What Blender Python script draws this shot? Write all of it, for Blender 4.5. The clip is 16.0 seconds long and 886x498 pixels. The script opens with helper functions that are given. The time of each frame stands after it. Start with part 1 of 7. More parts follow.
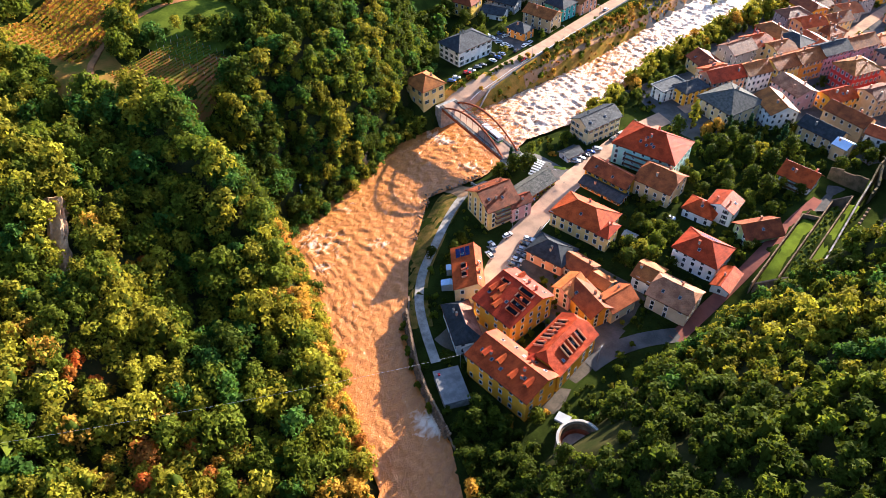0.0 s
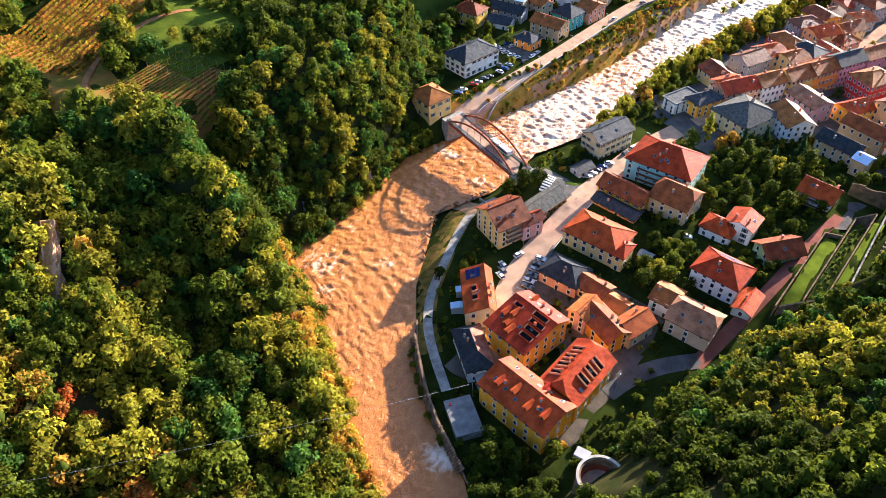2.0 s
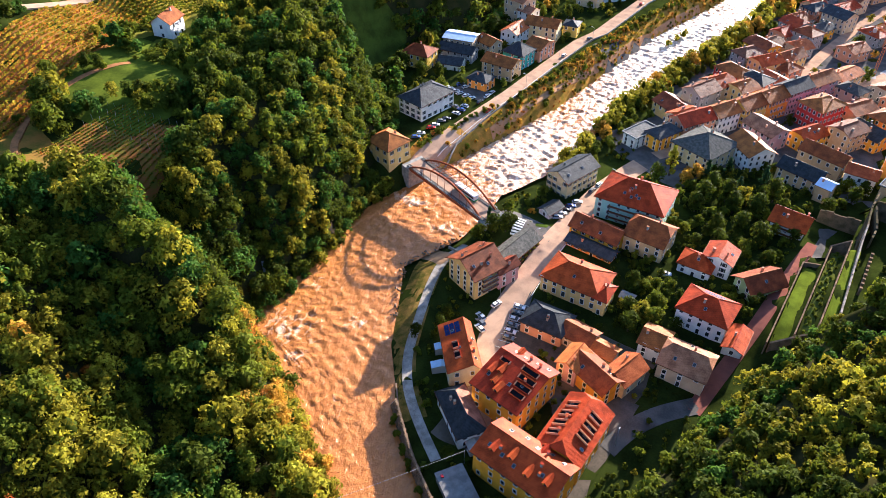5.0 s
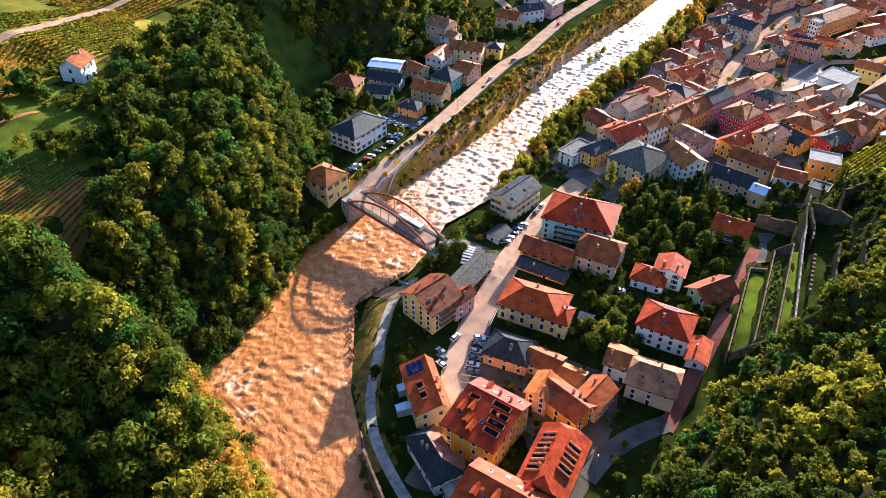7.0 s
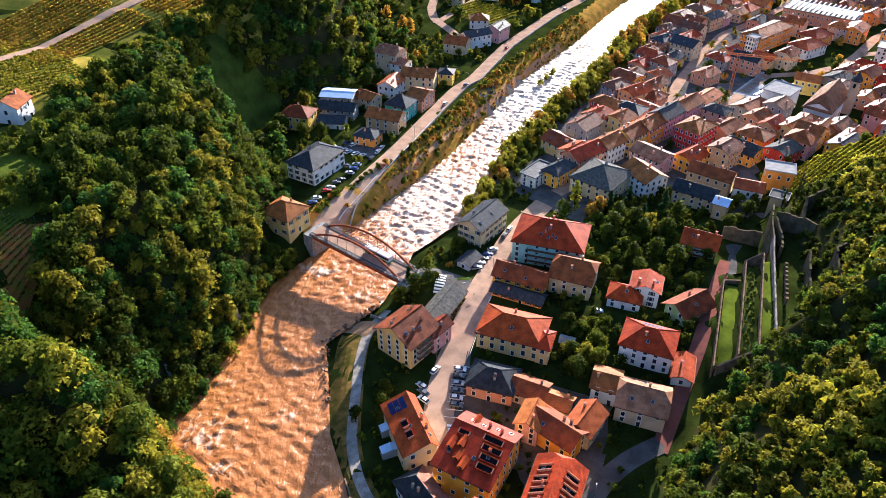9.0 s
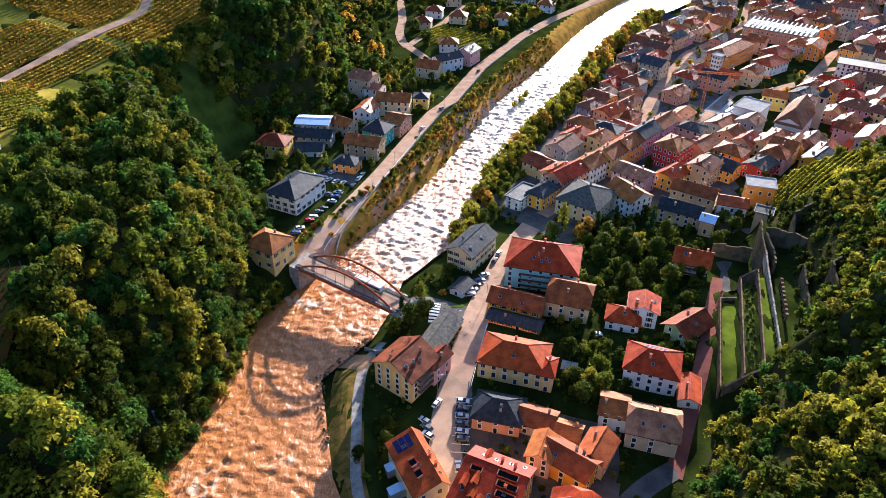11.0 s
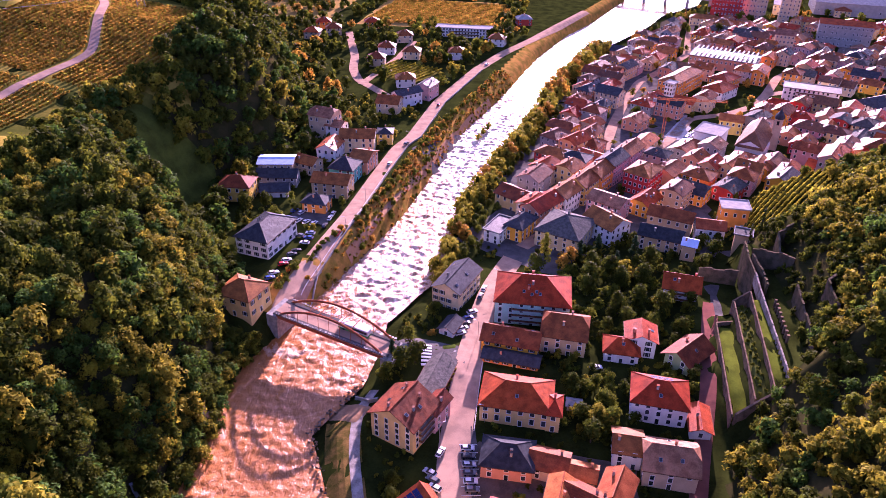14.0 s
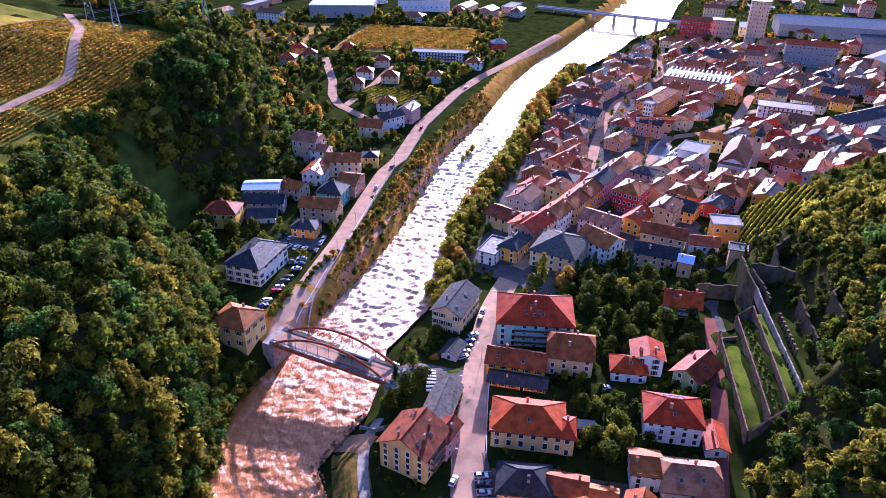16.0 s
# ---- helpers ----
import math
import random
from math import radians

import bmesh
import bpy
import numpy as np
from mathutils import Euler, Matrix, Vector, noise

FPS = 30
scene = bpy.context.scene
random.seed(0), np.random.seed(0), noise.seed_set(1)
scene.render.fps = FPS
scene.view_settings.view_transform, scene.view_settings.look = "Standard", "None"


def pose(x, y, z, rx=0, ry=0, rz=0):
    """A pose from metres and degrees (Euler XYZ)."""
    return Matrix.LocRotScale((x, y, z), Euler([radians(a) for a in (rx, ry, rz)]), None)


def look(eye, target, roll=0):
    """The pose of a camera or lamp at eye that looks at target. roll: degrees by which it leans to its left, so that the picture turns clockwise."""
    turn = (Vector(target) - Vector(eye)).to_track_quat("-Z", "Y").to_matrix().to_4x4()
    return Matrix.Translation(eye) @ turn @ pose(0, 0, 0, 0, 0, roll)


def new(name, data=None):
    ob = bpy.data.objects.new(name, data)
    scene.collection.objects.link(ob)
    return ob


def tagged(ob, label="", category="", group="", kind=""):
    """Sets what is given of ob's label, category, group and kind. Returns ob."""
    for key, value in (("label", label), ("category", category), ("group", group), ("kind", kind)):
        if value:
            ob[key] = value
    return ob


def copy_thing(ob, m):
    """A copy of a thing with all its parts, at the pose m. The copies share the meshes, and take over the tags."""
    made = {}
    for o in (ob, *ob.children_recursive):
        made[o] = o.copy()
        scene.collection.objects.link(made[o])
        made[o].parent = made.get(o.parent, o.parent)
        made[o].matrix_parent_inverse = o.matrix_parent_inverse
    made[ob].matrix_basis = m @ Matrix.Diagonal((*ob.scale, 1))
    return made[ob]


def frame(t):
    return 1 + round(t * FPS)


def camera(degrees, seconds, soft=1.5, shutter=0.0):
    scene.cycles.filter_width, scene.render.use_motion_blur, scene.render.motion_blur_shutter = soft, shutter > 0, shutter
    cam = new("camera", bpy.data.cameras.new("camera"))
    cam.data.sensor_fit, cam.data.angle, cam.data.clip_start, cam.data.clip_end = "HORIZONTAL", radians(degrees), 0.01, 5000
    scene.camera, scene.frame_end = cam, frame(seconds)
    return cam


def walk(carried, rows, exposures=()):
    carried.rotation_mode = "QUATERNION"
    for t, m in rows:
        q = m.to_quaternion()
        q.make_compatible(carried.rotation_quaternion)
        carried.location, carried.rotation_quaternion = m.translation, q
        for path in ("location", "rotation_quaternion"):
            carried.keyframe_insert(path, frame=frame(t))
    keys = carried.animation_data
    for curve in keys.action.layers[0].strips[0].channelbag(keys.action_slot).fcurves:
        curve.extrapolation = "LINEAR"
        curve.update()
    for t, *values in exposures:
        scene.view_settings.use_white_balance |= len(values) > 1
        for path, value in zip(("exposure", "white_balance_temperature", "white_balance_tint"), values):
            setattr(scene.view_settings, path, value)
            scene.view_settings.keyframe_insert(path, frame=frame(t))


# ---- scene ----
cam = camera(64.00, 16.0, soft=0.8)
PATH = [  # seconds, eye, yaw, pitch, roll
    (0.0, (94.94, -226.89, 178.31), 32.062, -43.339, -1.033),
    (0.5, (92.94, -224.67, 178.35), 32.102, -43.396, -1.111),
    (1.0, (90.90, -222.82, 177.30), 32.062, -43.235, -1.113),
    (1.5, (88.82, -220.83, 176.62), 32.075, -43.142, -1.142),
    (2.0, (85.75, -219.35, 175.76), 31.845, -42.989, -0.967),
    (2.5, (83.37, -217.74, 175.03), 31.810, -42.621, -1.006),
    (3.0, (80.69, -216.05, 174.66), 31.743, -42.245, -0.953),
    (5.5, (66.64, -210.55, 169.78), 23.560, -39.593, -0.209),
    (6.0, (63.92, -209.20, 169.40), 21.690, -39.167, -0.201),
    (6.5, (60.45, -208.48, 168.05), 19.621, -38.596, -0.006),
    (7.0, (56.97, -207.24, 167.82), 17.670, -38.230, 0.112),
    (7.5, (54.77, -206.59, 166.25), 16.238, -37.555, 0.169),
    (8.0, (52.12, -205.25, 165.44), 14.781, -37.094, 0.153),
    (8.5, (48.99, -203.77, 164.36), 13.284, -36.586, 0.196),
    (9.0, (46.43, -203.08, 163.15), 12.244, -35.972, 0.133),
    (11.5, (30.57, -197.53, 160.26), 7.479, -33.762, 0.454),
    (12.0, (27.92, -196.08, 159.35), 6.677, -33.319, 0.505),
    (12.5, (25.22, -194.38, 158.25), 5.760, -32.847, 0.521),
    (13.0, (22.52, -193.26, 157.42), 4.884, -32.348, 0.511),
    (13.5, (19.68, -191.97, 156.20), 3.942, -31.802, 0.538),
    (14.0, (17.07, -190.86, 155.06), 2.967, -31.240, 0.482),
    (14.5, (14.19, -189.80, 153.98), 1.962, -30.695, 0.538),
    (15.0, (11.35, -188.86, 153.13), 1.137, -30.198, 0.524),
    (15.5, (8.64, -187.86, 152.05), 0.590, -29.687, 0.537),
    (16.0, (5.66, -187.22, 151.04), 0.039, -29.146, 0.566),
]
ROWS = [(t, Matrix.Translation(e) @ pose(0, 0, 0, 0, 0, yaw) @ pose(0, 0, 0, 90 + pitch) @ pose(0, 0, 0, 0, 0, roll)) for t, e, yaw, pitch, roll in PATH]
# ---- end path ----
walk(cam, ROWS, [(0.0, 2.55, 5180, 17), (5.5, 2.4, 5080, 17), (9.0, 2.17, 4930, 17), (13.0, 2.08, 4830, 18), (13.7, 2.08, 4930, 33), (14.2, 2.27, 5530, 122), (15.0, 2.27, 5730, 156), (15.5, 2.14, 5150, 104), (16.0, 2.08, 4530, 50)])

# ---- light ----
SUN_AZ, SUN_EL = radians(10.5), radians(15.3)  # clockwise from +y, above the horizon
world = bpy.data.worlds.new("sky")
scene.world = world
world.use_nodes = True
wn = world.node_tree.nodes
sky = wn.new("ShaderNodeTexSky")
sky.sky_type = "NISHITA"
sky.sun_disc = False
sky.sun_elevation, sky.sun_rotation = SUN_EL, SUN_AZ
wn["Background"].inputs["Strength"].default_value = 0.066
world.node_tree.links.new(sky.outputs[0], wn["Background"].inputs["Color"])
sun = new("sun", bpy.data.lights.new("sun", "SUN"))
sun.data.energy, sun.data.angle, sun.data.color = 4.9, radians(0.6), (1.0, 0.80, 0.54)
toward_sun = Vector((math.sin(SUN_AZ) * math.cos(SUN_EL), math.cos(SUN_AZ) * math.cos(SUN_EL), math.sin(SUN_EL)))
sun.matrix_world = look(toward_sun * 400, (0, 0, 0))

# ---- materials ----
MATS = {}


def mat(name, a, b=None, scale=0.5, rough=0.8, bump=0.3, metal=0.0, fine=6.0, vary=0.0, island=0.0, bands=0.0, spec=0.0, coords="pos", trans=0.0):
    """Two-scale procedural surface: patches between a and b, fine grain, optional rows, per-object or per-island variation."""
    if name in MATS:
        return MATS[name]
    m = bpy.data.materials.new(name)
    m.use_nodes = True
    nt, N = m.node_tree, m.node_tree.nodes
    L = nt.links.new
    bs = N["Principled BSDF"]
    bs.inputs["Roughness"].default_value = rough
    bs.inputs["Metallic"].default_value = metal
    bs.inputs["Specular IOR Level"].default_value = spec
    b = b or tuple(c * 0.7 for c in a)
    if coords == "pos":
        src = N.new("ShaderNodeNewGeometry").outputs["Position"]
    else:
        src = N.new("ShaderNodeTexCoord").outputs["Object"]
    n1 = N.new("ShaderNodeTexNoise")
    n1.inputs["Scale"].default_value, n1.inputs["Detail"].default_value = scale, 4
    n2 = N.new("ShaderNodeTexNoise")
    n2.inputs["Scale"].default_value, n2.inputs["Detail"].default_value = scale * fine, 3
    L(src, n1.inputs["Vector"]), L(src, n2.inputs["Vector"])
    ramp = N.new("ShaderNodeMapRange")
    ramp.inputs["From Min"].default_value, ramp.inputs["From Max"].default_value = 0.35, 0.65
    add = N.new("ShaderNodeMath")
    add.operation = "MULTIPLY_ADD"
    L(n2.outputs[0], add.inputs[0])
    add.inputs[1].default_value = 0.35
    L(n1.outputs[0], add.inputs[2])
    sub = N.new("ShaderNodeMath")
    sub.operation = "SUBTRACT"
    L(add.outputs[0], sub.inputs[0])
    sub.inputs[1].default_value = 0.17
    L(sub.outputs[0], ramp.inputs[0])
    mix = N.new("ShaderNodeMix")
    mix.data_type = "RGBA"
    mix.inputs["A"].default_value, mix.inputs["B"].default_value = (*a, 1), (*b, 1)
    L(ramp.outputs[0], mix.inputs["Factor"])
    col, height = mix.outputs["Result"], add.outputs[0]
    if vary or island:
        if vary:
            rnd = N.new("ShaderNodeObjectInfo").outputs["Random"]
        else:
            rnd = N.new("ShaderNodeNewGeometry").outputs["Random Per Island"]
        amt = vary or island
        hsv = N.new("ShaderNodeHueSaturation")
        mr = N.new("ShaderNodeMapRange")
        mr.inputs["To Min"].default_value, mr.inputs["To Max"].default_value = 1 - amt, 1 + amt
        L(rnd, mr.inputs[0]), L(mr.outputs[0], hsv.inputs["Value"])
        mh = N.new("ShaderNodeMapRange")
        mh.inputs["To Min"].default_value, mh.inputs["To Max"].default_value = 0.5 - amt * 0.06, 0.5 + amt * 0.06
        L(rnd, mh.inputs[0]), L(mh.outputs[0], hsv.inputs["Hue"])
        L(col, hsv.inputs["Color"])
        col = hsv.outputs[0]
    if bands:
        wv = N.new("ShaderNodeTexWave")
        wv.bands_direction, wv.wave_profile = "X", "SIN"
        wv.inputs["Scale"].default_value, wv.inputs["Distortion"].default_value = 1.0 / bands, 0.6
        wv.inputs["Detail"].default_value, wv.inputs["Detail Scale"].default_value = 1, 2.0
        L(src, wv.inputs["Vector"])
        m2 = N.new("ShaderNodeMix")
        m2.data_type, m2.blend_type = "RGBA", "MULTIPLY"
        m2.inputs["Factor"].default_value = 0.45
        L(col, m2.inputs["A"])
        cr = N.new("ShaderNodeMapRange")
        cr.inputs["To Min"].default_value = 0.35
        L(wv.outputs["Fac"], cr.inputs[0]), L(cr.outputs[0], m2.inputs["B"])
        col = m2.outputs["Result"]
        sm = N.new("ShaderNodeMath")
        L(wv.outputs["Fac"], sm.inputs[0]), L(height, sm.inputs[1])
        height = sm.outputs[0]
    L(col, bs.inputs["Base Color"])
    if trans:
        bs.inputs["Subsurface Weight"].default_value = 0
        tr = N.new("ShaderNodeBsdfTranslucent")
        ms = N.new("ShaderNodeMixShader")
        ms.inputs[0].default_value = trans
        gain = N.new("ShaderNodeMix")
        gain.data_type, gain.blend_type, gain.clamp_result = "RGBA", "MULTIPLY", True
        gain.inputs["Factor"].default_value, gain.inputs["B"].default_value = 1.0, (1.8, 1.7, 0.9, 1)
        L(col, gain.inputs["A"]), L(gain.outputs["Result"], tr.inputs["Color"])
        L(bs.outputs[0], ms.inputs[1]), L(tr.outputs[0], ms.inputs[2])
        L(ms.outputs[0], N["Material Output"].inputs["Surface"])
    if bump:
        bp = N.new("ShaderNodeBump")
        bp.inputs["Strength"].default_value, bp.inputs["Distance"].default_value = bump, 0.06
        L(height, bp.inputs["Height"]), L(bp.outputs[0], bs.inputs["Normal"])
    MATS[name] = m
    return m


GRASS = mat("grass", (0.030, 0.040, 0.007), (0.013, 0.018, 0.004), 0.12, 0.9, 0.6, fine=12)
DRYGRASS = mat("dry_grass", (0.40, 0.20, 0.04), (0.18, 0.13, 0.02), 0.2, 0.9, 0.6, fine=10)
SOIL = mat("soil", (0.045, 0.04, 0.014), (0.022, 0.026, 0.008), 0.15, 0.95, 0.6, fine=10)
FIELD = mat("field_soil", (0.27, 0.10, 0.03), (0.16, 0.115, 0.02), 0.12, 0.9, 0.5, fine=8)
# warm pale tint puts low sunlight into the asphalt's own colour
SUNLIT_ASPHALT = mat("asphalt", (0.42, 0.275, 0.18), (0.29, 0.195, 0.135), 0.25, 0.85, 0.15, fine=14)
# grey paving; on the back lane and yards its dark tone holds the shade
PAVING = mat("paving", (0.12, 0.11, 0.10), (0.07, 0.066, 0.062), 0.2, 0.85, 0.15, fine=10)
BRICKPAVE = mat("red_paving", (0.22, 0.085, 0.06), (0.16, 0.065, 0.05), 0.3, 0.85, 0.2, fine=9)
GRAVEL = mat("gravel", (0.38, 0.34, 0.29), (0.19, 0.17, 0.14), 0.4, 0.95, 0.4, fine=9)
WHITE = mat("white_paint", (0.75, 0.75, 0.73), (0.6, 0.6, 0.58), 1.0, 0.6, 0.05)
STONE = mat("stone", (0.34, 0.32, 0.28), (0.20, 0.19, 0.17), 0.6, 0.9, 0.6, fine=5, island=0.25)
CONCRETE = mat("concrete", (0.42, 0.41, 0.39), (0.32, 0.31, 0.29), 0.4, 0.85, 0.2)
ROCK = mat("rock", (0.62, 0.38, 0.20), (0.30, 0.18, 0.10), 0.25, 0.95, 1.0, fine=5)
RUST = mat("rust_steel", (0.36, 0.11, 0.045), (0.25, 0.075, 0.035), 0.8, 0.6, 0.1)
STEEL = mat("grey_steel", (0.35, 0.36, 0.37), (0.28, 0.29, 0.3), 1.0, 0.4, 0.05, metal=0.8)
WOOD = mat("brown_wood", (0.16, 0.08, 0.04), (0.10, 0.05, 0.03), 1.2, 0.7, 0.2)
GLASS = mat("window_glass", (0.025, 0.03, 0.035), (0.04, 0.045, 0.05), 0.3, 0.08, 0.0, spec=0.8, vary=0.4)
# near-black that paints the shade inside recesses and openings
VOID_SHADE = mat("void_shade", (0.015, 0.015, 0.017), None, 1.0, 0.6, 0.0)
TYRE = mat("black_rubber", (0.012, 0.012, 0.012), None, 4.0, 0.85, 0.1)
PV = mat("solar_panel_blue", (0.005, 0.016, 0.09), (0.004, 0.012, 0.06), 0.8, 0.55, 0.0, spec=0.1)
BARK = mat("bark", (0.10, 0.075, 0.055), (0.06, 0.045, 0.035), 1.5, 0.95, 0.5)
BLUEROOF = mat("blue_white_sheet", (0.55, 0.68, 0.85), (0.45, 0.58, 0.75), 0.5, 0.4, 0.05)
SHEET = mat("pale_sheet_metal", (0.38, 0.36, 0.33), (0.28, 0.27, 0.25), 0.5, 0.65, 0.05)
ROOFS = {
    "red": mat("red_tiles", (0.50, 0.072, 0.018), (0.26, 0.038, 0.011), 0.35, 0.5, 0.5, fine=7, bands=0.9, coords="obj", spec=0.05, vary=0.12),
    "orange": mat("orange_tiles", (0.54, 0.16, 0.045), (0.32, 0.085, 0.025), 0.35, 0.5, 0.5, fine=7, bands=0.9, coords="obj", spec=0.05, vary=0.15),
    "brown": mat("brown_tiles", (0.38, 0.115, 0.032), (0.19, 0.058, 0.02), 0.35, 0.55, 0.5, fine=7, bands=0.9, coords="obj", spec=0.05, vary=0.18),
    "maroon": mat("maroon_tiles", (0.25, 0.062, 0.026), (0.12, 0.032, 0.015), 0.45, 0.55, 0.6, fine=7, bands=0.9, coords="obj", spec=0.05, vary=0.12),
    "pinkish": mat("faded_tiles", (0.45, 0.20, 0.11), (0.22, 0.09, 0.05), 0.35, 0.55, 0.5, fine=7, bands=0.9, coords="obj", spec=0.05, vary=0.15),
    "slate": mat("slate", (0.06, 0.067, 0.075), (0.034, 0.038, 0.043), 0.6, 0.6, 0.5, fine=7, bands=0.9, coords="obj", spec=0.05, vary=0.2),
    "grey": mat("grey_stone_roof", (0.13, 0.125, 0.11), (0.07, 0.07, 0.062), 0.8, 0.85, 0.7, fine=6, bands=0.9, coords="obj", spec=0.05, vary=0.15),
    "greybrown": mat("weathered_tiles", (0.27, 0.115, 0.055), (0.15, 0.07, 0.04), 0.5, 0.55, 0.5, fine=7, bands=0.9, coords="obj", spec=0.05, vary=0.15),
    "sheet": SHEET, "blue": BLUEROOF, "pv": PV,
}


def plaster(name, c):
    return mat("plaster_" + name, c, tuple(v * 0.82 for v in c), 0.35, 0.9, 0.12, fine=9, vary=0.06)


WALLS = {n: plaster(n, c) for n, c in {
    "cream": (0.76, 0.59, 0.31), "yellow": (0.76, 0.50, 0.10), "ochre": (0.78, 0.37, 0.03), "orange": (0.76, 0.27, 0.04),
    "honey": (0.80, 0.54, 0.19), "white": (0.74, 0.72, 0.68), "pink": (0.58, 0.32, 0.30), "mint": (0.46, 0.72, 0.60), "teal": (0.08, 0.36, 0.33),
    "red": (0.50, 0.06, 0.04), "grey": (0.36, 0.34, 0.31), "green": (0.33, 0.45, 0.20), "salmon": (0.60, 0.28, 0.16),
    "beige": (0.60, 0.46, 0.29), "sand": (0.58, 0.40, 0.20)}.items()}
PAINTS = [mat("car_" + n, c, tuple(v * 0.95 for v in c), 0.5, 0.25, 0.0, spec=0.6) for n, c in (
    ("white", (0.7, 0.7, 0.7)), ("silver", (0.45, 0.46, 0.48)), ("grey", (0.12, 0.125, 0.13)), ("black", (0.02, 0.02, 0.022)), ("blue", (0.03, 0.07, 0.25)), ("red", (0.5, 0.02, 0.02)))]
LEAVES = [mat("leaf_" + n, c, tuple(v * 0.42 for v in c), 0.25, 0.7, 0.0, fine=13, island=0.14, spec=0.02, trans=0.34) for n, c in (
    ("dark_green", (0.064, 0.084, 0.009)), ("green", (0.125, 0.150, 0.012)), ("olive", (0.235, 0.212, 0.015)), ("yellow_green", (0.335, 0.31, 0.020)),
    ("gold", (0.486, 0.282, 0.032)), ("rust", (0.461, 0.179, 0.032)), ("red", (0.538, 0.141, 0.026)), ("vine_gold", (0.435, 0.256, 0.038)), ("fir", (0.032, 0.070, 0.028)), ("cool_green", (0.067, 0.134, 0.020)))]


def water_material():
    m = bpy.data.materials.new("muddy_water")
    m.use_nodes = True
    N, L = m.node_tree.nodes, m.node_tree.links.new
    bs = N["Principled BSDF"]
    geo = N.new("ShaderNodeNewGeometry")
    mp = N.new("ShaderNodeMapping")
    mp.inputs["Scale"].default_value = (1.0, 0.6, 1.0)
    L(geo.outputs["Position"], mp.inputs[0])
    n1 = N.new("ShaderNodeTexNoise")
    n1.inputs["Scale"].default_value, n1.inputs["Detail"].default_value, n1.inputs["Distortion"].default_value = 0.55, 6, 0.8
    n2 = N.new("ShaderNodeTexNoise")
    n2.inputs["Scale"].default_value, n2.inputs["Detail"].default_value = 0.07, 3
    L(mp.outputs[0], n1.inputs["Vector"]), L(geo.outputs["Position"], n2.inputs["Vector"])
    mix = N.new("ShaderNodeMix")
    mix.data_type = "RGBA"
    mix.inputs["A"].default_value, mix.inputs["B"].default_value = (0.25, 0.084, 0.018, 1), (0.58, 0.225, 0.05, 1)
    L(n1.outputs[0], mix.inputs["Factor"])
    foam = N.new("ShaderNodeMix")
    foam.data_type = "RGBA"
    L(mix.outputs["Result"], foam.inputs["A"])
    # pale foam colour, on the far river also painted sun glare
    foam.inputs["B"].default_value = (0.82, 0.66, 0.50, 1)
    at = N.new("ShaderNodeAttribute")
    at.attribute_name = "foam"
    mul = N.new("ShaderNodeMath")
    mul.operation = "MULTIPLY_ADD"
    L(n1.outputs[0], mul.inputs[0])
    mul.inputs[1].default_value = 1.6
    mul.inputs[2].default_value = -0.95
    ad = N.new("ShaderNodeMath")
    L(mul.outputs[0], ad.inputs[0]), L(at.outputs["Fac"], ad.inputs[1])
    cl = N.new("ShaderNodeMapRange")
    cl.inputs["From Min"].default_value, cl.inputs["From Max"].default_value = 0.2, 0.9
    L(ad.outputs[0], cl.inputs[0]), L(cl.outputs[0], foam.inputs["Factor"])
    L(foam.outputs["Result"], bs.inputs["Base Color"])
    rr = N.new("ShaderNodeMapRange")
    rr.inputs["To Min"].default_value, rr.inputs["To Max"].default_value = 0.26, 0.6
    L(cl.outputs[0], rr.inputs[0]), L(rr.outputs[0], bs.inputs["Roughness"])
    bs.inputs["Specular IOR Level"].default_value = 0.4
    bp = N.new("ShaderNodeBump")
    bp.inputs["Strength"].default_value, bp.inputs["Distance"].default_value = 0.9, 0.4
    n3 = N.new("ShaderNodeTexNoise")
    n3.inputs["Scale"].default_value, n3.inputs["Detail"].default_value, n3.inputs["Distortion"].default_value = 1.5, 4, 1.2
    L(mp.outputs[0], n3.inputs["Vector"])
    both = N.new("ShaderNodeMath")
    both.operation = "MULTIPLY_ADD"
    L(n3.outputs[0], both.inputs[0]), L(n1.outputs[0], both.inputs[2])
    both.inputs[1].default_value = 0.6
    L(both.outputs[0], bp.inputs["Height"]), L(bp.outputs[0], bs.inputs["Normal"])
    return m


# ---- terrain ----
Y_W = (-260, -154, -132, -117, -95, -89, -56, -10, 16, 41, 76, 110, 217, 286, 401, 475, 535, 600, 770, 3000)
X_W = (60, 28, -2, -22, -49, -66, -63, -61, -52, -42, -29, -18, 6, 30, 65, 94, 126, 155, 232, 1200)
Y_E = (-260, -144, -131, -120, -110, -95, -74, -52, -37, -25, -14, 3, 21, 48, 70, 119, 174, 222, 287, 366, 424, 527, 573, 631, 790, 3000)
X_E = (110, 47, 35, 19, 8, -5, -18, -26, -32, -26, -20, -17, -16, -2, 3, 9, 25, 44, 61, 86, 114, 178, 200, 250, 310, 1300)


def shore_w(y):
    return np.interp(y, Y_W, X_W)


def shore_e(y):
    return np.interp(y, Y_E, X_E)


def water_z(y):
    return np.interp(y, (-260, 0, 40, 130, 240, 500, 3000), (-7.0, -7.2, -8.0, -10.5, -12.0, -17, -40))


def ramp01(v):
    v = np.clip(v, 0, 1)
    return v * v * (3 - 2 * v)


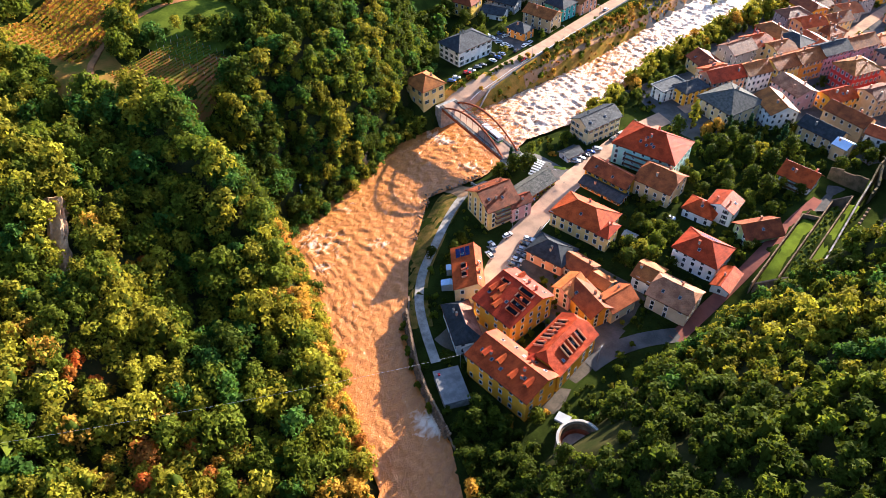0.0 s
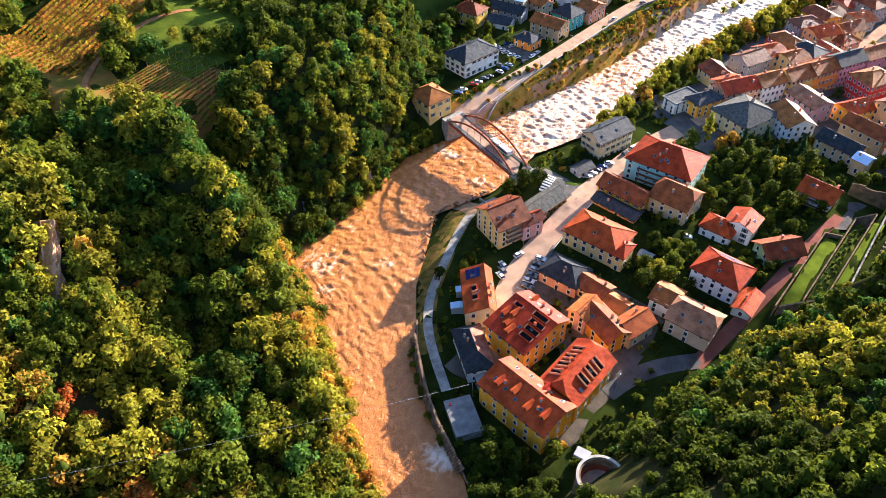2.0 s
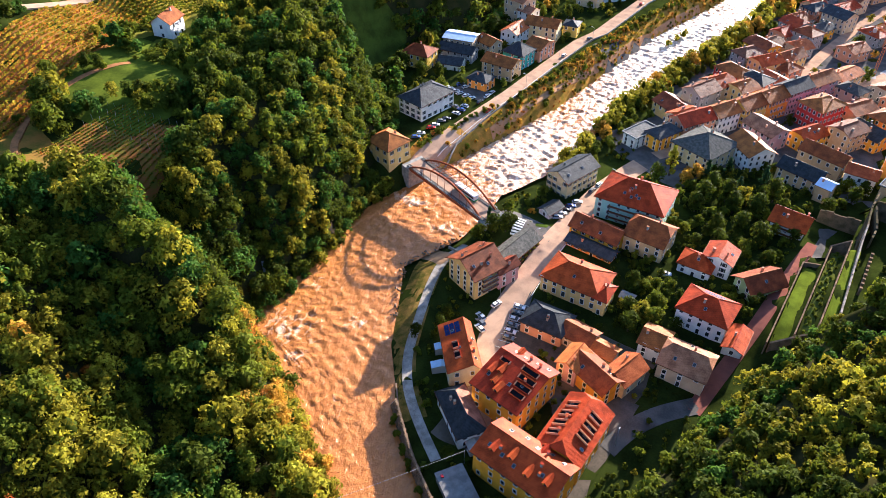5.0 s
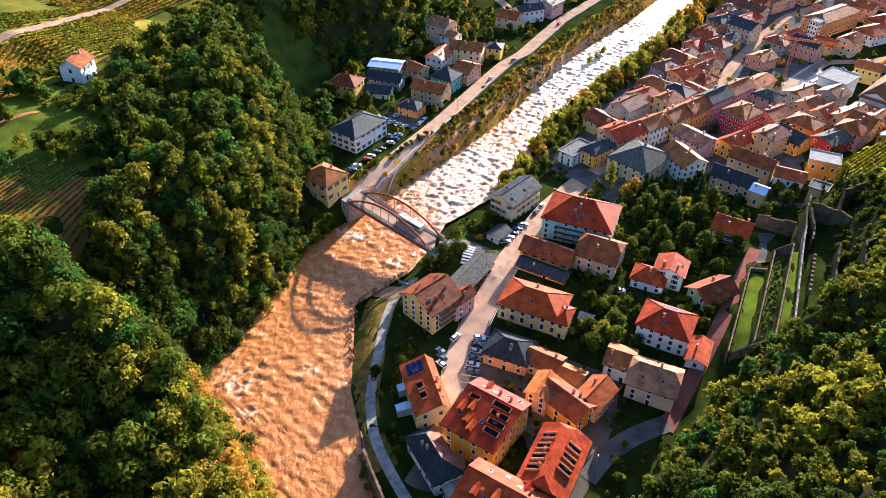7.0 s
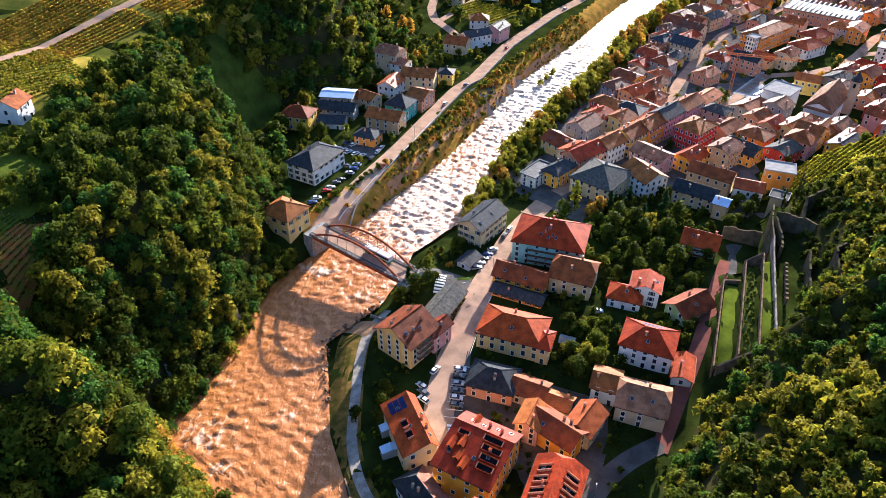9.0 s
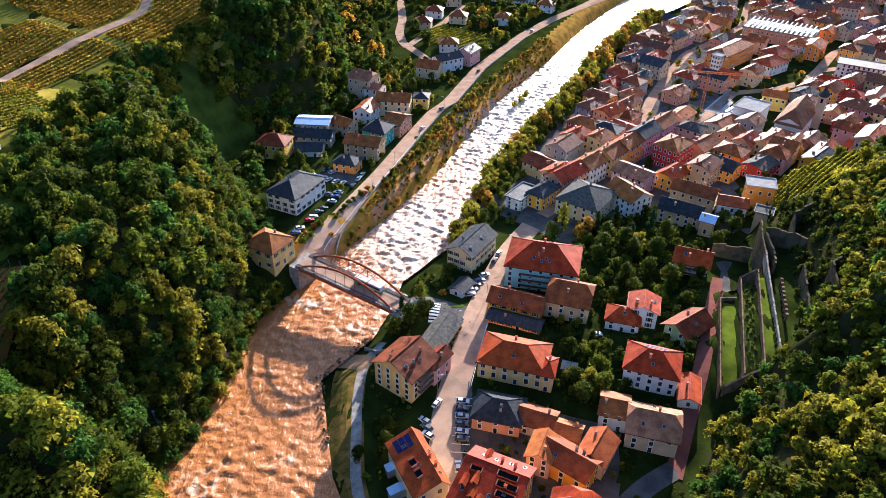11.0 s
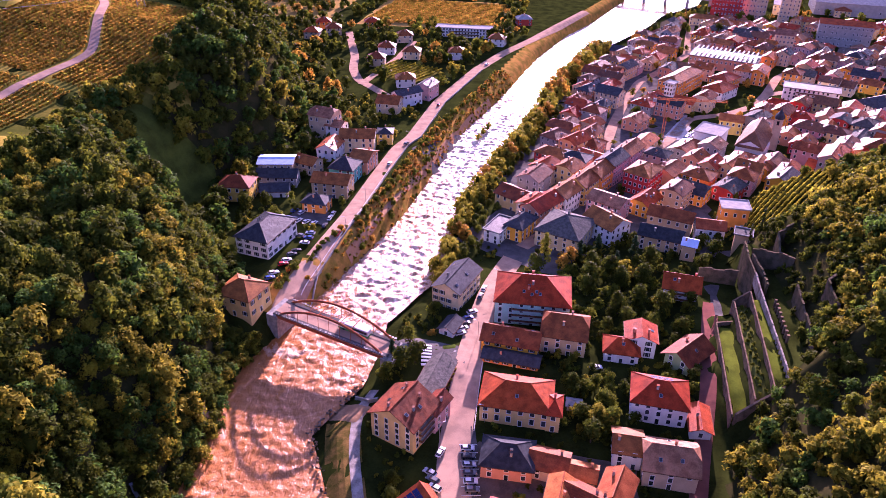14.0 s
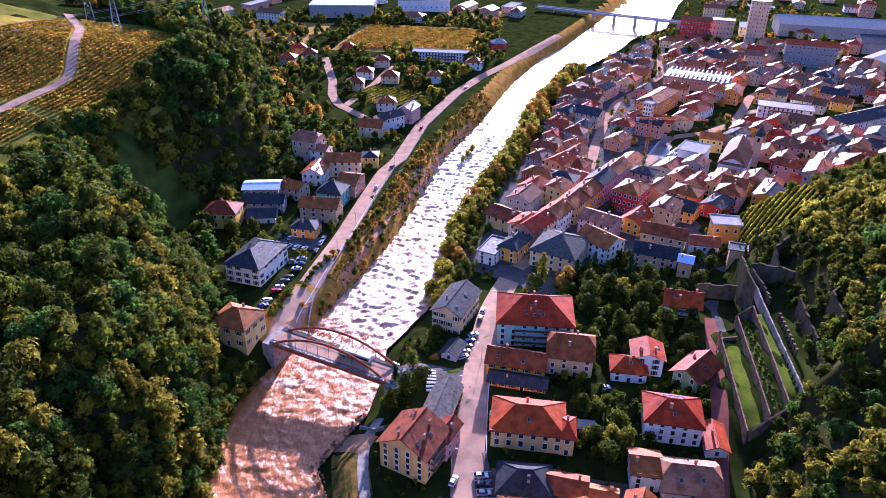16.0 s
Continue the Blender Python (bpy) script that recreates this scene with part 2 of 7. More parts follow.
def east_base(x, y):
    z = np.interp(y, (-260, -100, -45, -10, 30, 60, 144, 230, 311, 430, 900, 3000), (-6.5, -6.5, -5.7, -4, -5, -6.5, -10, -13.5, -16, -19, -24, -40))
    z = z + 4.0 * np.exp(-((x + 3) / 13) ** 2 - ((y + 1) / 11) ** 2)
    return z + np.interp(y, (-60, -20, 10, 40, 60, 90), (0.0, 1.0, 1.0, 0.9, 0.6, 0.0)) * np.interp(x, (80, 100), (0, 4.2))


def terrace_x(y):
    """West edge of the lowest garden terrace beside the lane."""
    return 100.95 + 0.163 * y


def terraces(x, y):
    """Steps of the walled garden: three lawns, and the high yard behind the white wall."""
    u = x - terrace_x(y)
    steps = np.interp(u, (-0.6, 0.4, 5.6, 6.8, 10.8, 12.0, 16, 17.5), (0, 3.6, 3.6, 7.6, 7.6, 10.8, 10.8, 11.4))
    yard = np.interp(u, (14.2, 15.8), (0, 11.0))
    k = ramp01((24 - y) / 3.0)
    return (steps * k + yard * (1 - k)) * ramp01((y + 36) / 6.0) * ramp01((92 - y) / 28)


def hill_foot_e(y):
    return np.interp(y, (-300, -130, -112, -101, -91, -72, -58, -46, -34, -27, -20, -10, 0, 36, 60, 75, 90, 130, 180, 260, 3000), (46, 59, 67, 70, 73.5, 81, 88, 93.5, 101, 110, 117, 123, 126, 131, 133, 133, 135, 150, 230, 420, 3000))


def hill_foot_w(y):
    return np.minimum(shore_w(y) - 1.0, np.interp(y, (-260, -160, -130, -95, -60, -45, -10, 10, 20, 30, 40, 50, 60, 75, 90, 105, 120, 150, 162, 200, 260, 330, 420, 600, 3000), (60, 34, -2, -52, -64, -62, -64, -71, -74, -76, -82, -91, -98, -113, -119, -116, -108, -93, -86, -86, -98, -150, -230, -420, -2500)))


def ground_z(x, y):
    x, y = np.asarray(x, float), np.asarray(y, float)
    wz, xw, xe = water_z(y), shore_w(y), shore_e(y)
    # east bank, town, terraced garden and steep hill
    eb = east_base(x, y) + terraces(x, y)
    de = x - xe
    bank = np.interp(y, (-150, -100, -60, -20, 30, 60), (3, 4, 10, 12, 14, 12))
    ze = wz - 1.5 + (eb - wz + 1.5) * ramp01((de + 1.0) / bank)
    pe = np.maximum(x - hill_foot_e(y), 0)
    ze = ze + np.interp(pe, (0, 6, 14, 20, 25, 40, 60, 120, 400), (0, 13, 24, 31, 35, 47, 60, 88, 150)) * np.interp(y, (-60, -28, -10, 20, 60, 140), (1, 1, 0.9, 0.75, 0.6, 0.5))
    # west bank, road shelf, wooded ridge and hill
    shelf = np.interp(y, (-260, -100, 0, 15, 60, 100, 150, 200, 250, 330, 420, 900, 3000), (-6, -6, -2, 2.5, 2.0, 0.2, -1.5, -2.6, -3.8, -5, -6, -14, -40))
    dw = xw - x
    zw = wz - 1.5 + (shelf - 3.0 - wz + 1.5) * ramp01((dw + 1.0) / 5.0) + 3.0 * ramp01((dw - 3.0) / 8.5)
    pw = np.maximum(hill_foot_w(y) - x, 0)
    steep = np.interp(pw, (0, 4, 15, 25, 33, 45, 70, 120, 300, 900), (0, 11, 33, 44, 48.5, 51, 54, 58, 90, 260))
    gentle = np.interp(pw, (0, 60, 75, 92, 130, 200, 400, 900), (0, 16, 23, 35, 47, 68, 112, 260))
    s = np.interp(y, (-150, -127, -104, -90, -75, -60), (0, 0.3, 0.9, 0.62, 0.85, 1.0))
    s = s + (1 - s) * ramp01((pw - 24) / 24) * ramp01((y + 118) / 16)
    rise = steep * s * np.interp(y, (-40, -10, 20, 60, 100, 130, 180), (1.0, 0.9, 0.84, 0.84, 1.0, 1.04, 1.2)) + gentle * (1 - s)
    # gully of the waterfall
    along = (x + 68) * -0.77 + (y + 70) * 0.64
    across = (x + 68) * 0.64 + (y + 70) * 0.77
    rise = rise * (1 - 0.55 * np.exp(-(across / 4.6) ** 2) * ramp01((34 - along) / 22))
    zw = zw + rise + 8 * np.exp(-((x + 96) ** 2 + (y + 139) ** 2) / 24**2)
    mid = (xw + xe) / 2
    return np.where(x > mid, ze, zw)


def gz(x, y):
    return float(ground_z(x, y))


# ---- builders ----
def mesh_object(name, verts, faces, mats, parent=None, smooth=False, index=None):
    me = bpy.data.meshes.new(name)
    me.from_pydata([tuple(v) for v in verts] if not isinstance(verts, np.ndarray) else verts.tolist(), [], faces if not isinstance(faces, np.ndarray) else faces.tolist())
    for m in mats if isinstance(mats, (list, tuple)) else [mats]:
        me.materials.append(m)
    if index is not None:
        me.polygons.foreach_set("material_index", np.asarray(index, np.int32))
    if smooth:
        me.polygons.foreach_set("use_smooth", np.ones(len(me.polygons), bool))
    me.update()
    ob = new(name, me)
    if parent:
        ob.parent = parent
    return ob


def share(name, source, parent, m):
    ob = new(name, source.data)
    ob.parent = parent
    ob.matrix_local = m
    return ob


def thing(name, m, label="", category="", group="", kind=""):
    ob = new(name)
    ob.empty_display_size = 0.5
    ob.matrix_world = m
    return tagged(ob, label, category, group, kind)


def box_data(boxes):
    """Vertices and faces of axis-aligned boxes (x0, y0, z0, x1, y1, z1)."""
    v, f = [], []
    for x0, y0, z0, x1, y1, z1 in boxes:
        n = len(v)
        v += [(x0, y0, z0), (x1, y0, z0), (x1, y1, z0), (x0, y1, z0), (x0, y0, z1), (x1, y0, z1), (x1, y1, z1), (x0, y1, z1)]
        f += [(n, n + 3, n + 2, n + 1), (n + 4, n + 5, n + 6, n + 7), (n, n + 1, n + 5, n + 4), (n + 1, n + 2, n + 6, n + 5), (n + 2, n + 3, n + 7, n + 6), (n + 3, n, n + 4, n + 7)]
    return v, f


def boxes(name, items, material, parent=None):
    return mesh_object(name, *box_data(items), material, parent)


def beam_data(points, radius, sides=6, taper=1.0):
    """A tube through points."""
    v, f = [], []
    k = len(points)
    for i, p in enumerate(points):
        p = Vector(p)
        q = Vector(points[min(i + 1, k - 1)]) - Vector(points[max(i - 1, 0)])
        a = q.orthogonal().normalized()
        b = q.normalized().cross(a)
        r = radius * (1 + (taper - 1) * i / max(k - 1, 1))
        for j in range(sides):
            t = 2 * math.pi * j / sides
            v.append(tuple(p + a * (r * math.cos(t)) + b * (r * math.sin(t))))
    for i in range(k - 1):
        for j in range(sides):
            f.append((i * sides + j, i * sides + (j + 1) % sides, (i + 1) * sides + (j + 1) % sides, (i + 1) * sides + j))
    f += [tuple(range(sides))[::-1], tuple(range((k - 1) * sides, k * sides))]
    return v, f


def beam(name, points, radius, material, parent=None, sides=6, taper=1.0):
    return mesh_object(name, *beam_data(points, radius, sides, taper), material, parent)


def join(parts):
    v, f = [], []
    for pv, pf in parts:
        n = len(v)
        v += list(pv)
        f += [tuple(i + n for i in q) for q in pf]
    return v, f


def ribbon(name, line, width, material, lift=0.12, step=2.5, label="", kind="structure", category="road", thick=0.25, level=None):
    """A draped strip along a line of (x, y), with edges that go down into the ground."""
    pts = []
    for (x0, y0), (x1, y1) in zip(line, line[1:]):
        n = max(1, int(math.hypot(x1 - x0, y1 - y0) / step))
        pts += [(x0 + (x1 - x0) * i / n, y0 + (y1 - y0) * i / n) for i in range(n)]
    pts.append(line[-1])
    p = np.array(pts, float)
    for _ in range(6):
        p[1:-1] = (p[:-2] + 2 * p[1:-1] + p[2:]) / 4
    t = np.gradient(p, axis=0)
    t /= np.linalg.norm(t, axis=1)[:, None] + 1e-9
    nrm = np.stack([-t[:, 1], t[:, 0]], 1)
    v = []
    k = 7
    zs = ground_z(p[:, 0], p[:, 1])
    for a, b in zip(p, nrm):
        for j in range(k):
            u = (j / (k - 1) - 0.5) * width
            q = a + b * u
            v.append((q[0], q[1], (gz(*q) if level is None else level(*q)) + lift))
        for e in (0, k - 1):
            q = v[-k + e] if e == 0 else v[-2]
            v.append((q[0], q[1], q[2] - thick - 0.4))
    row = k + 2
    f = []
    for i in range(len(p) - 1):
        o, n = i * row, (i + 1) * row
        f += [(o + j, n + j, n + j + 1, o + j + 1)[::-1] for j in range(k - 1)]
        f += [(o + k, n + k, n, o), (o + k - 1, n + k - 1, n + k + 1, o + k + 1)]
    return tagged(mesh_object(name, v, f, material), label, category, kind=kind)


def patch(name, cx, cy, w, d, ang, material, lift=0.1, step=3.0, label="", category="ground", kind="structure"):
    """A draped rectangular sheet."""
    nx, ny = max(2, int(w / step)), max(2, int(d / step))
    u, w_ = np.meshgrid(np.linspace(-w / 2, w / 2, nx + 1), np.linspace(-d / 2, d / 2, ny + 1))
    c, s = math.cos(radians(ang)), math.sin(radians(ang))
    x, y = cx + c * u - s * w_, cy + s * u + c * w_
    z = ground_z(x, y) + lift - 2.5 * ((x > terrace_x(y) + 12.5) & (y > 30))
    z[0], z[-1], z[:, 0], z[:, -1] = z[0] - 0.4, z[-1] - 0.4, z[:, 0] - 0.4, z[:, -1] - 0.4
    v = np.stack([x, y, z], -1).reshape(-1, 3)
    i = np.arange((nx + 1) * (ny + 1)).reshape(ny + 1, nx + 1)
    f = np.stack([i[:-1, :-1], i[:-1, 1:], i[1:, 1:], i[1:, :-1]], -1).reshape(-1, 4)
    return tagged(mesh_object(name, v, f, material, smooth=True), label, category, kind=kind)


# ---- ground and river ----
def spaced(a, b, c, d, fine, coarse):
    lo = a - np.cumsum(coarse * 1.25 ** np.arange(60))
    hi = b + np.cumsum(coarse * 1.25 ** np.arange(60))
    return np.concatenate([lo[lo > c][::-1], np.arange(a, b + fine / 2, fine), hi[hi < d]])


gx, gy = spaced(-230, 260, -2600, 2600, 2.5, 4), spaced(-245, 640, -2600, 2900, 2.5, 4)
X, Y = np.meshgrid(gx, gy)
Z = ground_z(X, Y)
rough = np.array([[noise.noise((a * 0.09, b * 0.09, 0)) for a in gx] for b in gy])
hilly = np.clip((Z - 6) / 10, 0, 1)
Z = Z + rough * (0.25 + 1.6 * hilly)
gi = np.arange(X.size).reshape(X.shape)
gf = np.stack([gi[:-1, :-1], gi[:-1, 1:], gi[1:, 1:], gi[1:, :-1]], -1).reshape(-1, 4)
ground = mesh_object("ground", np.stack([X, Y, Z], -1).reshape(-1, 3), gf, [SOIL, GRASS, DRYGRASS], smooth=True)
cxm, cym = (X[:-1, :-1] + X[1:, 1:]) / 2, (Y[:-1, :-1] + Y[1:, 1:]) / 2
west = cxm < (shore_w(cym) + shore_e(cym)) / 2
dry = west & (cym > 14) & (shore_w(cym) - cxm < 13)
green = ~dry & (((cxm > hill_foot_w(cym)) & west) | (~west & (cxm < hill_foot_e(cym))) | ((cxm > 130) & (cym > 90)) | (west & (cxm < -150)) | (west & (cxm < -96) & (cym > -112) & (cym < 10)))
ground.data.polygons.foreach_set("material_index", (green * 1 + dry * 2).ravel().astype(np.int32))
tagged(ground, "grass, soil and forest floor of a river valley", "ground", kind="structure")

wy = np.concatenate([np.arange(-330, 300, 0.8), np.arange(300, 700, 2.0), np.arange(700, 2600, 40.0)])
wu = np.linspace(-0.04, 1.04, 61)
WY, WU = np.meshgrid(wy, wu, indexing="ij")
WX = shore_w(WY) + (shore_e(WY) - shore_w(WY)) * WU
# foam patches; the wide far ones also put sun glare into the colour
FOAM_GLARE = ((-52, -82, 12, 9, 0.5), (-32, -70, 6, 5, 0.42), (-56, -60, 5, 6, 0.3), (-42, -92, 6, 5, 0.45), (-48, 2, 12, 5, 0.6), (-25, -10, 9, 4, 0.5), (28, -128, 6, 5, 0.9), (-20, 65, 40, 54, 0.72), (-14, 40, 26, 34, 0.68), (20, 200, 60, 130, 0.82), (100, 420, 140, 200, 0.95), (-20, -105, 10, 10, 0.2))
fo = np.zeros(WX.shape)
for fx, fy, ra, rb, k in FOAM_GLARE:
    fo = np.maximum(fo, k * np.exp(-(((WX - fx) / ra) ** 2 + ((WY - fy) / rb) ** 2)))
calm = np.clip(1.1 - np.exp(-((WX - 5) / 26) ** 2 - ((WY + 125) / 28) ** 2) * 0.9, 0.15, 1)
waves = np.array([[noise.noise((a * 0.26, b * 0.4, 3)) + 0.8 * noise.noise((a * 0.6, b * 0.9, 7)) for a, b in zip(ra, rb)] for ra, rb in zip(WX, WY)])
crest = np.sin((WY + 0.35 * WX) * 1.15 + 2.6 * waves) * np.clip(0.5 + 1.2 * waves, 0, 1)
WZ = water_z(WY) + (waves * 0.5 + 0.09 * crest) * calm * (0.7 + fo) + 0.25 * fo
wi = np.arange(WX.size).reshape(WX.shape)
wf = np.stack([wi[:-1, :-1], wi[:-1, 1:], wi[1:, 1:], wi[1:, :-1]], -1).reshape(-1, 4)
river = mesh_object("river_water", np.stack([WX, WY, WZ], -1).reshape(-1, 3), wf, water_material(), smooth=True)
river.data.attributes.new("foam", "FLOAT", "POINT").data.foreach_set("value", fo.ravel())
tagged(river, "fast muddy brown flood water with foam", "river", kind="structure")

# ---- roads and paving ----
ROAD_W = [(-53, 14), (-53, 24), (-50, 38), (-40, 90), (-32, 145), (-27, 175), (-21, 190), (-10, 255), (14, 332), (35, 380), (58, 420), (90, 485), (120, 545)]
ribbon("road", ROAD_W, 8.0, SUNLIT_ASPHALT, 0.15, label="pale asphalt road along the river bank", category="road")
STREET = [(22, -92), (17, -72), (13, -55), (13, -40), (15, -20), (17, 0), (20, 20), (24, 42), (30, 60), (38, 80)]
ribbon("street", STREET, 9.5, SUNLIT_ASPHALT, 0.15, label="sunlit asphalt village street", category="road")
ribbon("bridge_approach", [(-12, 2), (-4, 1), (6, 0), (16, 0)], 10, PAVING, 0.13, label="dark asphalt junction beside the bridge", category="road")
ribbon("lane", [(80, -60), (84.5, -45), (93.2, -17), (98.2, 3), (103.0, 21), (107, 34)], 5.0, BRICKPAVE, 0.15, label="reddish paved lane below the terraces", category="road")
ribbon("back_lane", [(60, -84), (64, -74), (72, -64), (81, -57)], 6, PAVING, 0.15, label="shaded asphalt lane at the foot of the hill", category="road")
ribbon("river_path", [(-14, -18), (-18, -28), (-17, -42), (-9, -76), (-3, -88), (6, -98), (17, -108)], 3.2, GRAVEL, 0.12, label="pale gravel path along the river", category="path")
ribbon("bank_track", [(-36, 62), (-26, 100), (-8, 165), (0, 200), (12, 240), (24, 275)], 2.6, mat("dirt_track", (0.40, 0.22, 0.12), (0.30, 0.18, 0.09), 0.3), 0.12, label="brown dirt track in the flood plain", category="path")
ribbon("bank_grass", [(-22, -30), (-20, -44), (-12, -76), (-6, -88), (4, -99)], 11, mat("bank_grass", (0.22, 0.13, 0.035), (0.07, 0.065, 0.012), 0.3, 0.9, 0.6, fine=9), 0.06, label="rough olive grass along the river path", category="grass")
patch("village_yard", 39, -72, 52, 68, -8, mat("yard_ground", (0.13, 0.105, 0.08), (0.07, 0.06, 0.045), 0.2, 0.95, 0.4, fine=9), 0.07, label="worn brown yards between the houses", category="pavement")
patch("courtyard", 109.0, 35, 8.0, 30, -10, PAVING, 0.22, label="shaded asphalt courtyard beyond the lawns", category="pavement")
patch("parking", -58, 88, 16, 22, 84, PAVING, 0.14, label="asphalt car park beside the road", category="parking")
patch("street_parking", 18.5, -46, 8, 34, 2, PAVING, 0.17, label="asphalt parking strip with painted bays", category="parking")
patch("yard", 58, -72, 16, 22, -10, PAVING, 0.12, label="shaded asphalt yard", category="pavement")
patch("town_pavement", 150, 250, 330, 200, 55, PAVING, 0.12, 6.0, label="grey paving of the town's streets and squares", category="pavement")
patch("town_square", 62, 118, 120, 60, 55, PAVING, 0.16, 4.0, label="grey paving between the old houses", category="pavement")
patch("plaza", 154, 246, 54, 28, 62, CONCRETE, 0.3, 4.0, label="pale stone-paved square with parked cars", category="pavement")

TOWN_STREETS = ([(92, 205), (104.6, 252), (119, 297), (139, 350), (158, 376), (196, 436), (214, 505), (240, 589)], [(120, 205), (134, 223), (157, 267), (185, 277), (210, 298), (226, 324), (250, 370), (284, 405)], [(226, 324), (270, 345), (330, 350)], [(38, 80), (52, 98), (64, 104)])
for line in TOWN_STREETS:
    ribbon("town_street", line, 6.5, SUNLIT_ASPHALT, 0.3, label="sunlit asphalt street between the old houses", category="road")

# ---- houses ----
WIN = {}
FOOT = []


def window_meshes(w, h):
    if (w, h) not in WIN:
        t = 0.17

        def rect(hw, z0, z1, y):
            return [(-hw, y, z0), (hw, y, z0), (hw, y, z1), (-hw, y, z1)]

        v = rect(w / 2 + t, -t, h + t, 0.04) + rect(w / 2 + t, -t, h + t, -0.07) + rect(w / 2, 0, h, -0.07) + rect(w / 2, 0, h, -0.02)
        f = [(i, (i + 1) % 4, 4 + (i + 1) % 4, 4 + i) for i in range(4)] + [(4 + i, 4 + (i + 1) % 4, 8 + (i + 1) % 4, 8 + i) for i in range(4)] + [(8 + i, 8 + (i + 1) % 4, 12 + (i + 1) % 4, 12 + i) for i in range(4)]
        a = bpy.data.meshes.new("window")
        a.from_pydata(v, [], f)
        a.materials.append(WHITE)
        pv_, pf = box_data([(-w / 2, -0.03, 0, w / 2, 0.02, h)])
        b = bpy.data.meshes.new("pane")
        b.from_pydata(pv_, [], pf)
        b.materials.append(GLASS)
        sv, sf = box_data([(-0.24, -0.09, 0, 0.24, -0.03, h)])
        c = bpy.data.meshes.new("shutter")
        c.from_pydata(sv, [], sf)
        c.materials.append(mat("green_shutter", (0.05, 0.075, 0.05), (0.04, 0.055, 0.04), 1.0, 0.7, 0.1))
        d = bpy.data.meshes.new("window")
        d.from_pydata(v, [], f + [(12, 13, 14, 15)])
        d.materials.append(WHITE)
        d.materials.append(GLASS)
        d.polygons[12].material_index = 1
        WIN[w, h] = a, b, c, d
    return WIN[w, h]


def roof_planes(w, d, he, rise, o, kind):
    """Eave rectangle and ridge for a roof with its ridge along x."""
    hw, hd = w / 2 + o, d / 2 + o
    k = rise / hd
    drop = k * o * 0.6
    if kind == "hip":
        r = max(hw - hd * 0.95, 0.05)
    elif kind == "half":
        r = hw - hd * 0.35
    else:
        r = hw
    return hw, hd, r, he - drop


def house(name, cx, cy, w, d, ang, he, kind, rise, wall, roof, label, zb=None, floors=3, over=0.7, turn=False, chimneys=1, skylights=0, wins=(1, 1, 1, 1), gap=3.1, shutters=False, group="", ww=1.12, wh=1.65, pv=None, balcony=0, category="house", roof_b=None, dormers=(), slots=(), off=0.0):
    """A house: walls with gables, a solid roof, windows on each side, chimneys and skylights. he: eave height in the world."""
    rng = random.Random(int(cx * 13 + cy * 7))
    FOOT.append((cx, cy, math.hypot(w, d) / 2))
    if turn:
        w, d, ang = d, w, ang + 90
    base = zb if zb is not None else min(gz(cx + sx * w / 2.6, cy + sy * d / 2.6) for sx in (-1, 0, 1) for sy in (-1, 0, 1))
    root = thing(name, pose(cx, cy, base, 0, 0, ang), label, category, group)
    H = he - base
    hw, hd, r, ez = roof_planes(w, d, H, rise, over, kind)
    top = ez + rise * (1 + 0.6 * over / (d / 2 + over))
    a, b = w / 2, d / 2
    below = 2.5
    gable = kind in ("gable", "half")
    slope = (top - ez) / hd
    gtop = ez + slope * (hd - 0.02)
    v = [(-a, -b, -below), (a, -b, -below), (a, b, -below), (-a, b, -below)]
    zt = ez + slope * over
    v += [(-a, -b, zt), (a, -b, zt), (a, b, zt), (-a, b, zt)]
    f = [(0, 1, 5, 4), (2, 3, 7, 6)]
    if kind == "gable":
        v += [(a, off * b, gtop), (-a, off * b, gtop)]
        f += [(1, 2, 6, 8, 5), (3, 0, 4, 9, 7)]
    elif kind == "half":
        cut = zt + (gtop - zt) * 0.55
        yy = b * (1 - (cut - zt) / (gtop - zt))
        v += [(a, -yy, cut), (a, yy, cut), (-a, yy, cut), (-a, -yy, cut)]
        f += [(1, 2, 6, 9, 8, 5), (3, 0, 4, 11, 10, 7)]
    else:
        f += [(1, 2, 6, 5), (3, 0, 4, 7)]
    if kind == "flat":
        f += [(4, 5, 6, 7)]
    f += [(0, 3, 2, 1)]
    mesh_object("wall", v, f, WALLS[wall], root)
    th = 0.22
    R = ROOFS[roof]
    if kind == "flat":
        boxes("roof", [(-hw, -hd, zt, hw, hd, zt + 0.3)], R, root)
        boxes("parapet", [(-hw, -hd, zt + 0.3, hw, -hd + 0.25, zt + 0.7), (-hw, hd - 0.25, zt + 0.3, hw, hd, zt + 0.7), (-hw, -hd + 0.25, zt + 0.3, -hw + 0.25, hd - 0.25, zt + 0.7), (hw - 0.25, -hd + 0.25, zt + 0.3, hw, hd - 0.25, zt + 0.7)], CONCRETE, root)
    else:
        low = [(-hw, -hd, ez), (hw, -hd, ez), (hw, hd, ez), (-hw, hd, ez)]
        if kind == "half":
            q = r
            cz, cyy = top - (top - ez) * 0.42, hd * 0.42
            up = [(-hw, -cyy, cz), (hw, -cyy, cz), (hw, cyy, cz), (-hw, cyy, cz), (-q, off * hd, top), (q, off * hd, top)]
            lows, ups = low, up
            pts = [p for p in low + up] + [(x, y, z + th) for x, y, z in low + up]
            F = [(0, 1, 5, 9, 8, 4), (2, 3, 7, 8, 9, 6), (5, 6, 9), (7, 4, 8)]
            n = 10
            f2 = [tuple(i + n for i in q_) for q_ in F] + [tuple(reversed(q_)) for q_ in F]
            ring = (0, 1, 5, 6, 2, 3, 7, 4)
        else:
            up = [(-r, off * hd, top), (r, off * hd, top)]
            pts = low + up + [(x, y, z + th) for x, y, z in low + up]
            n = 6
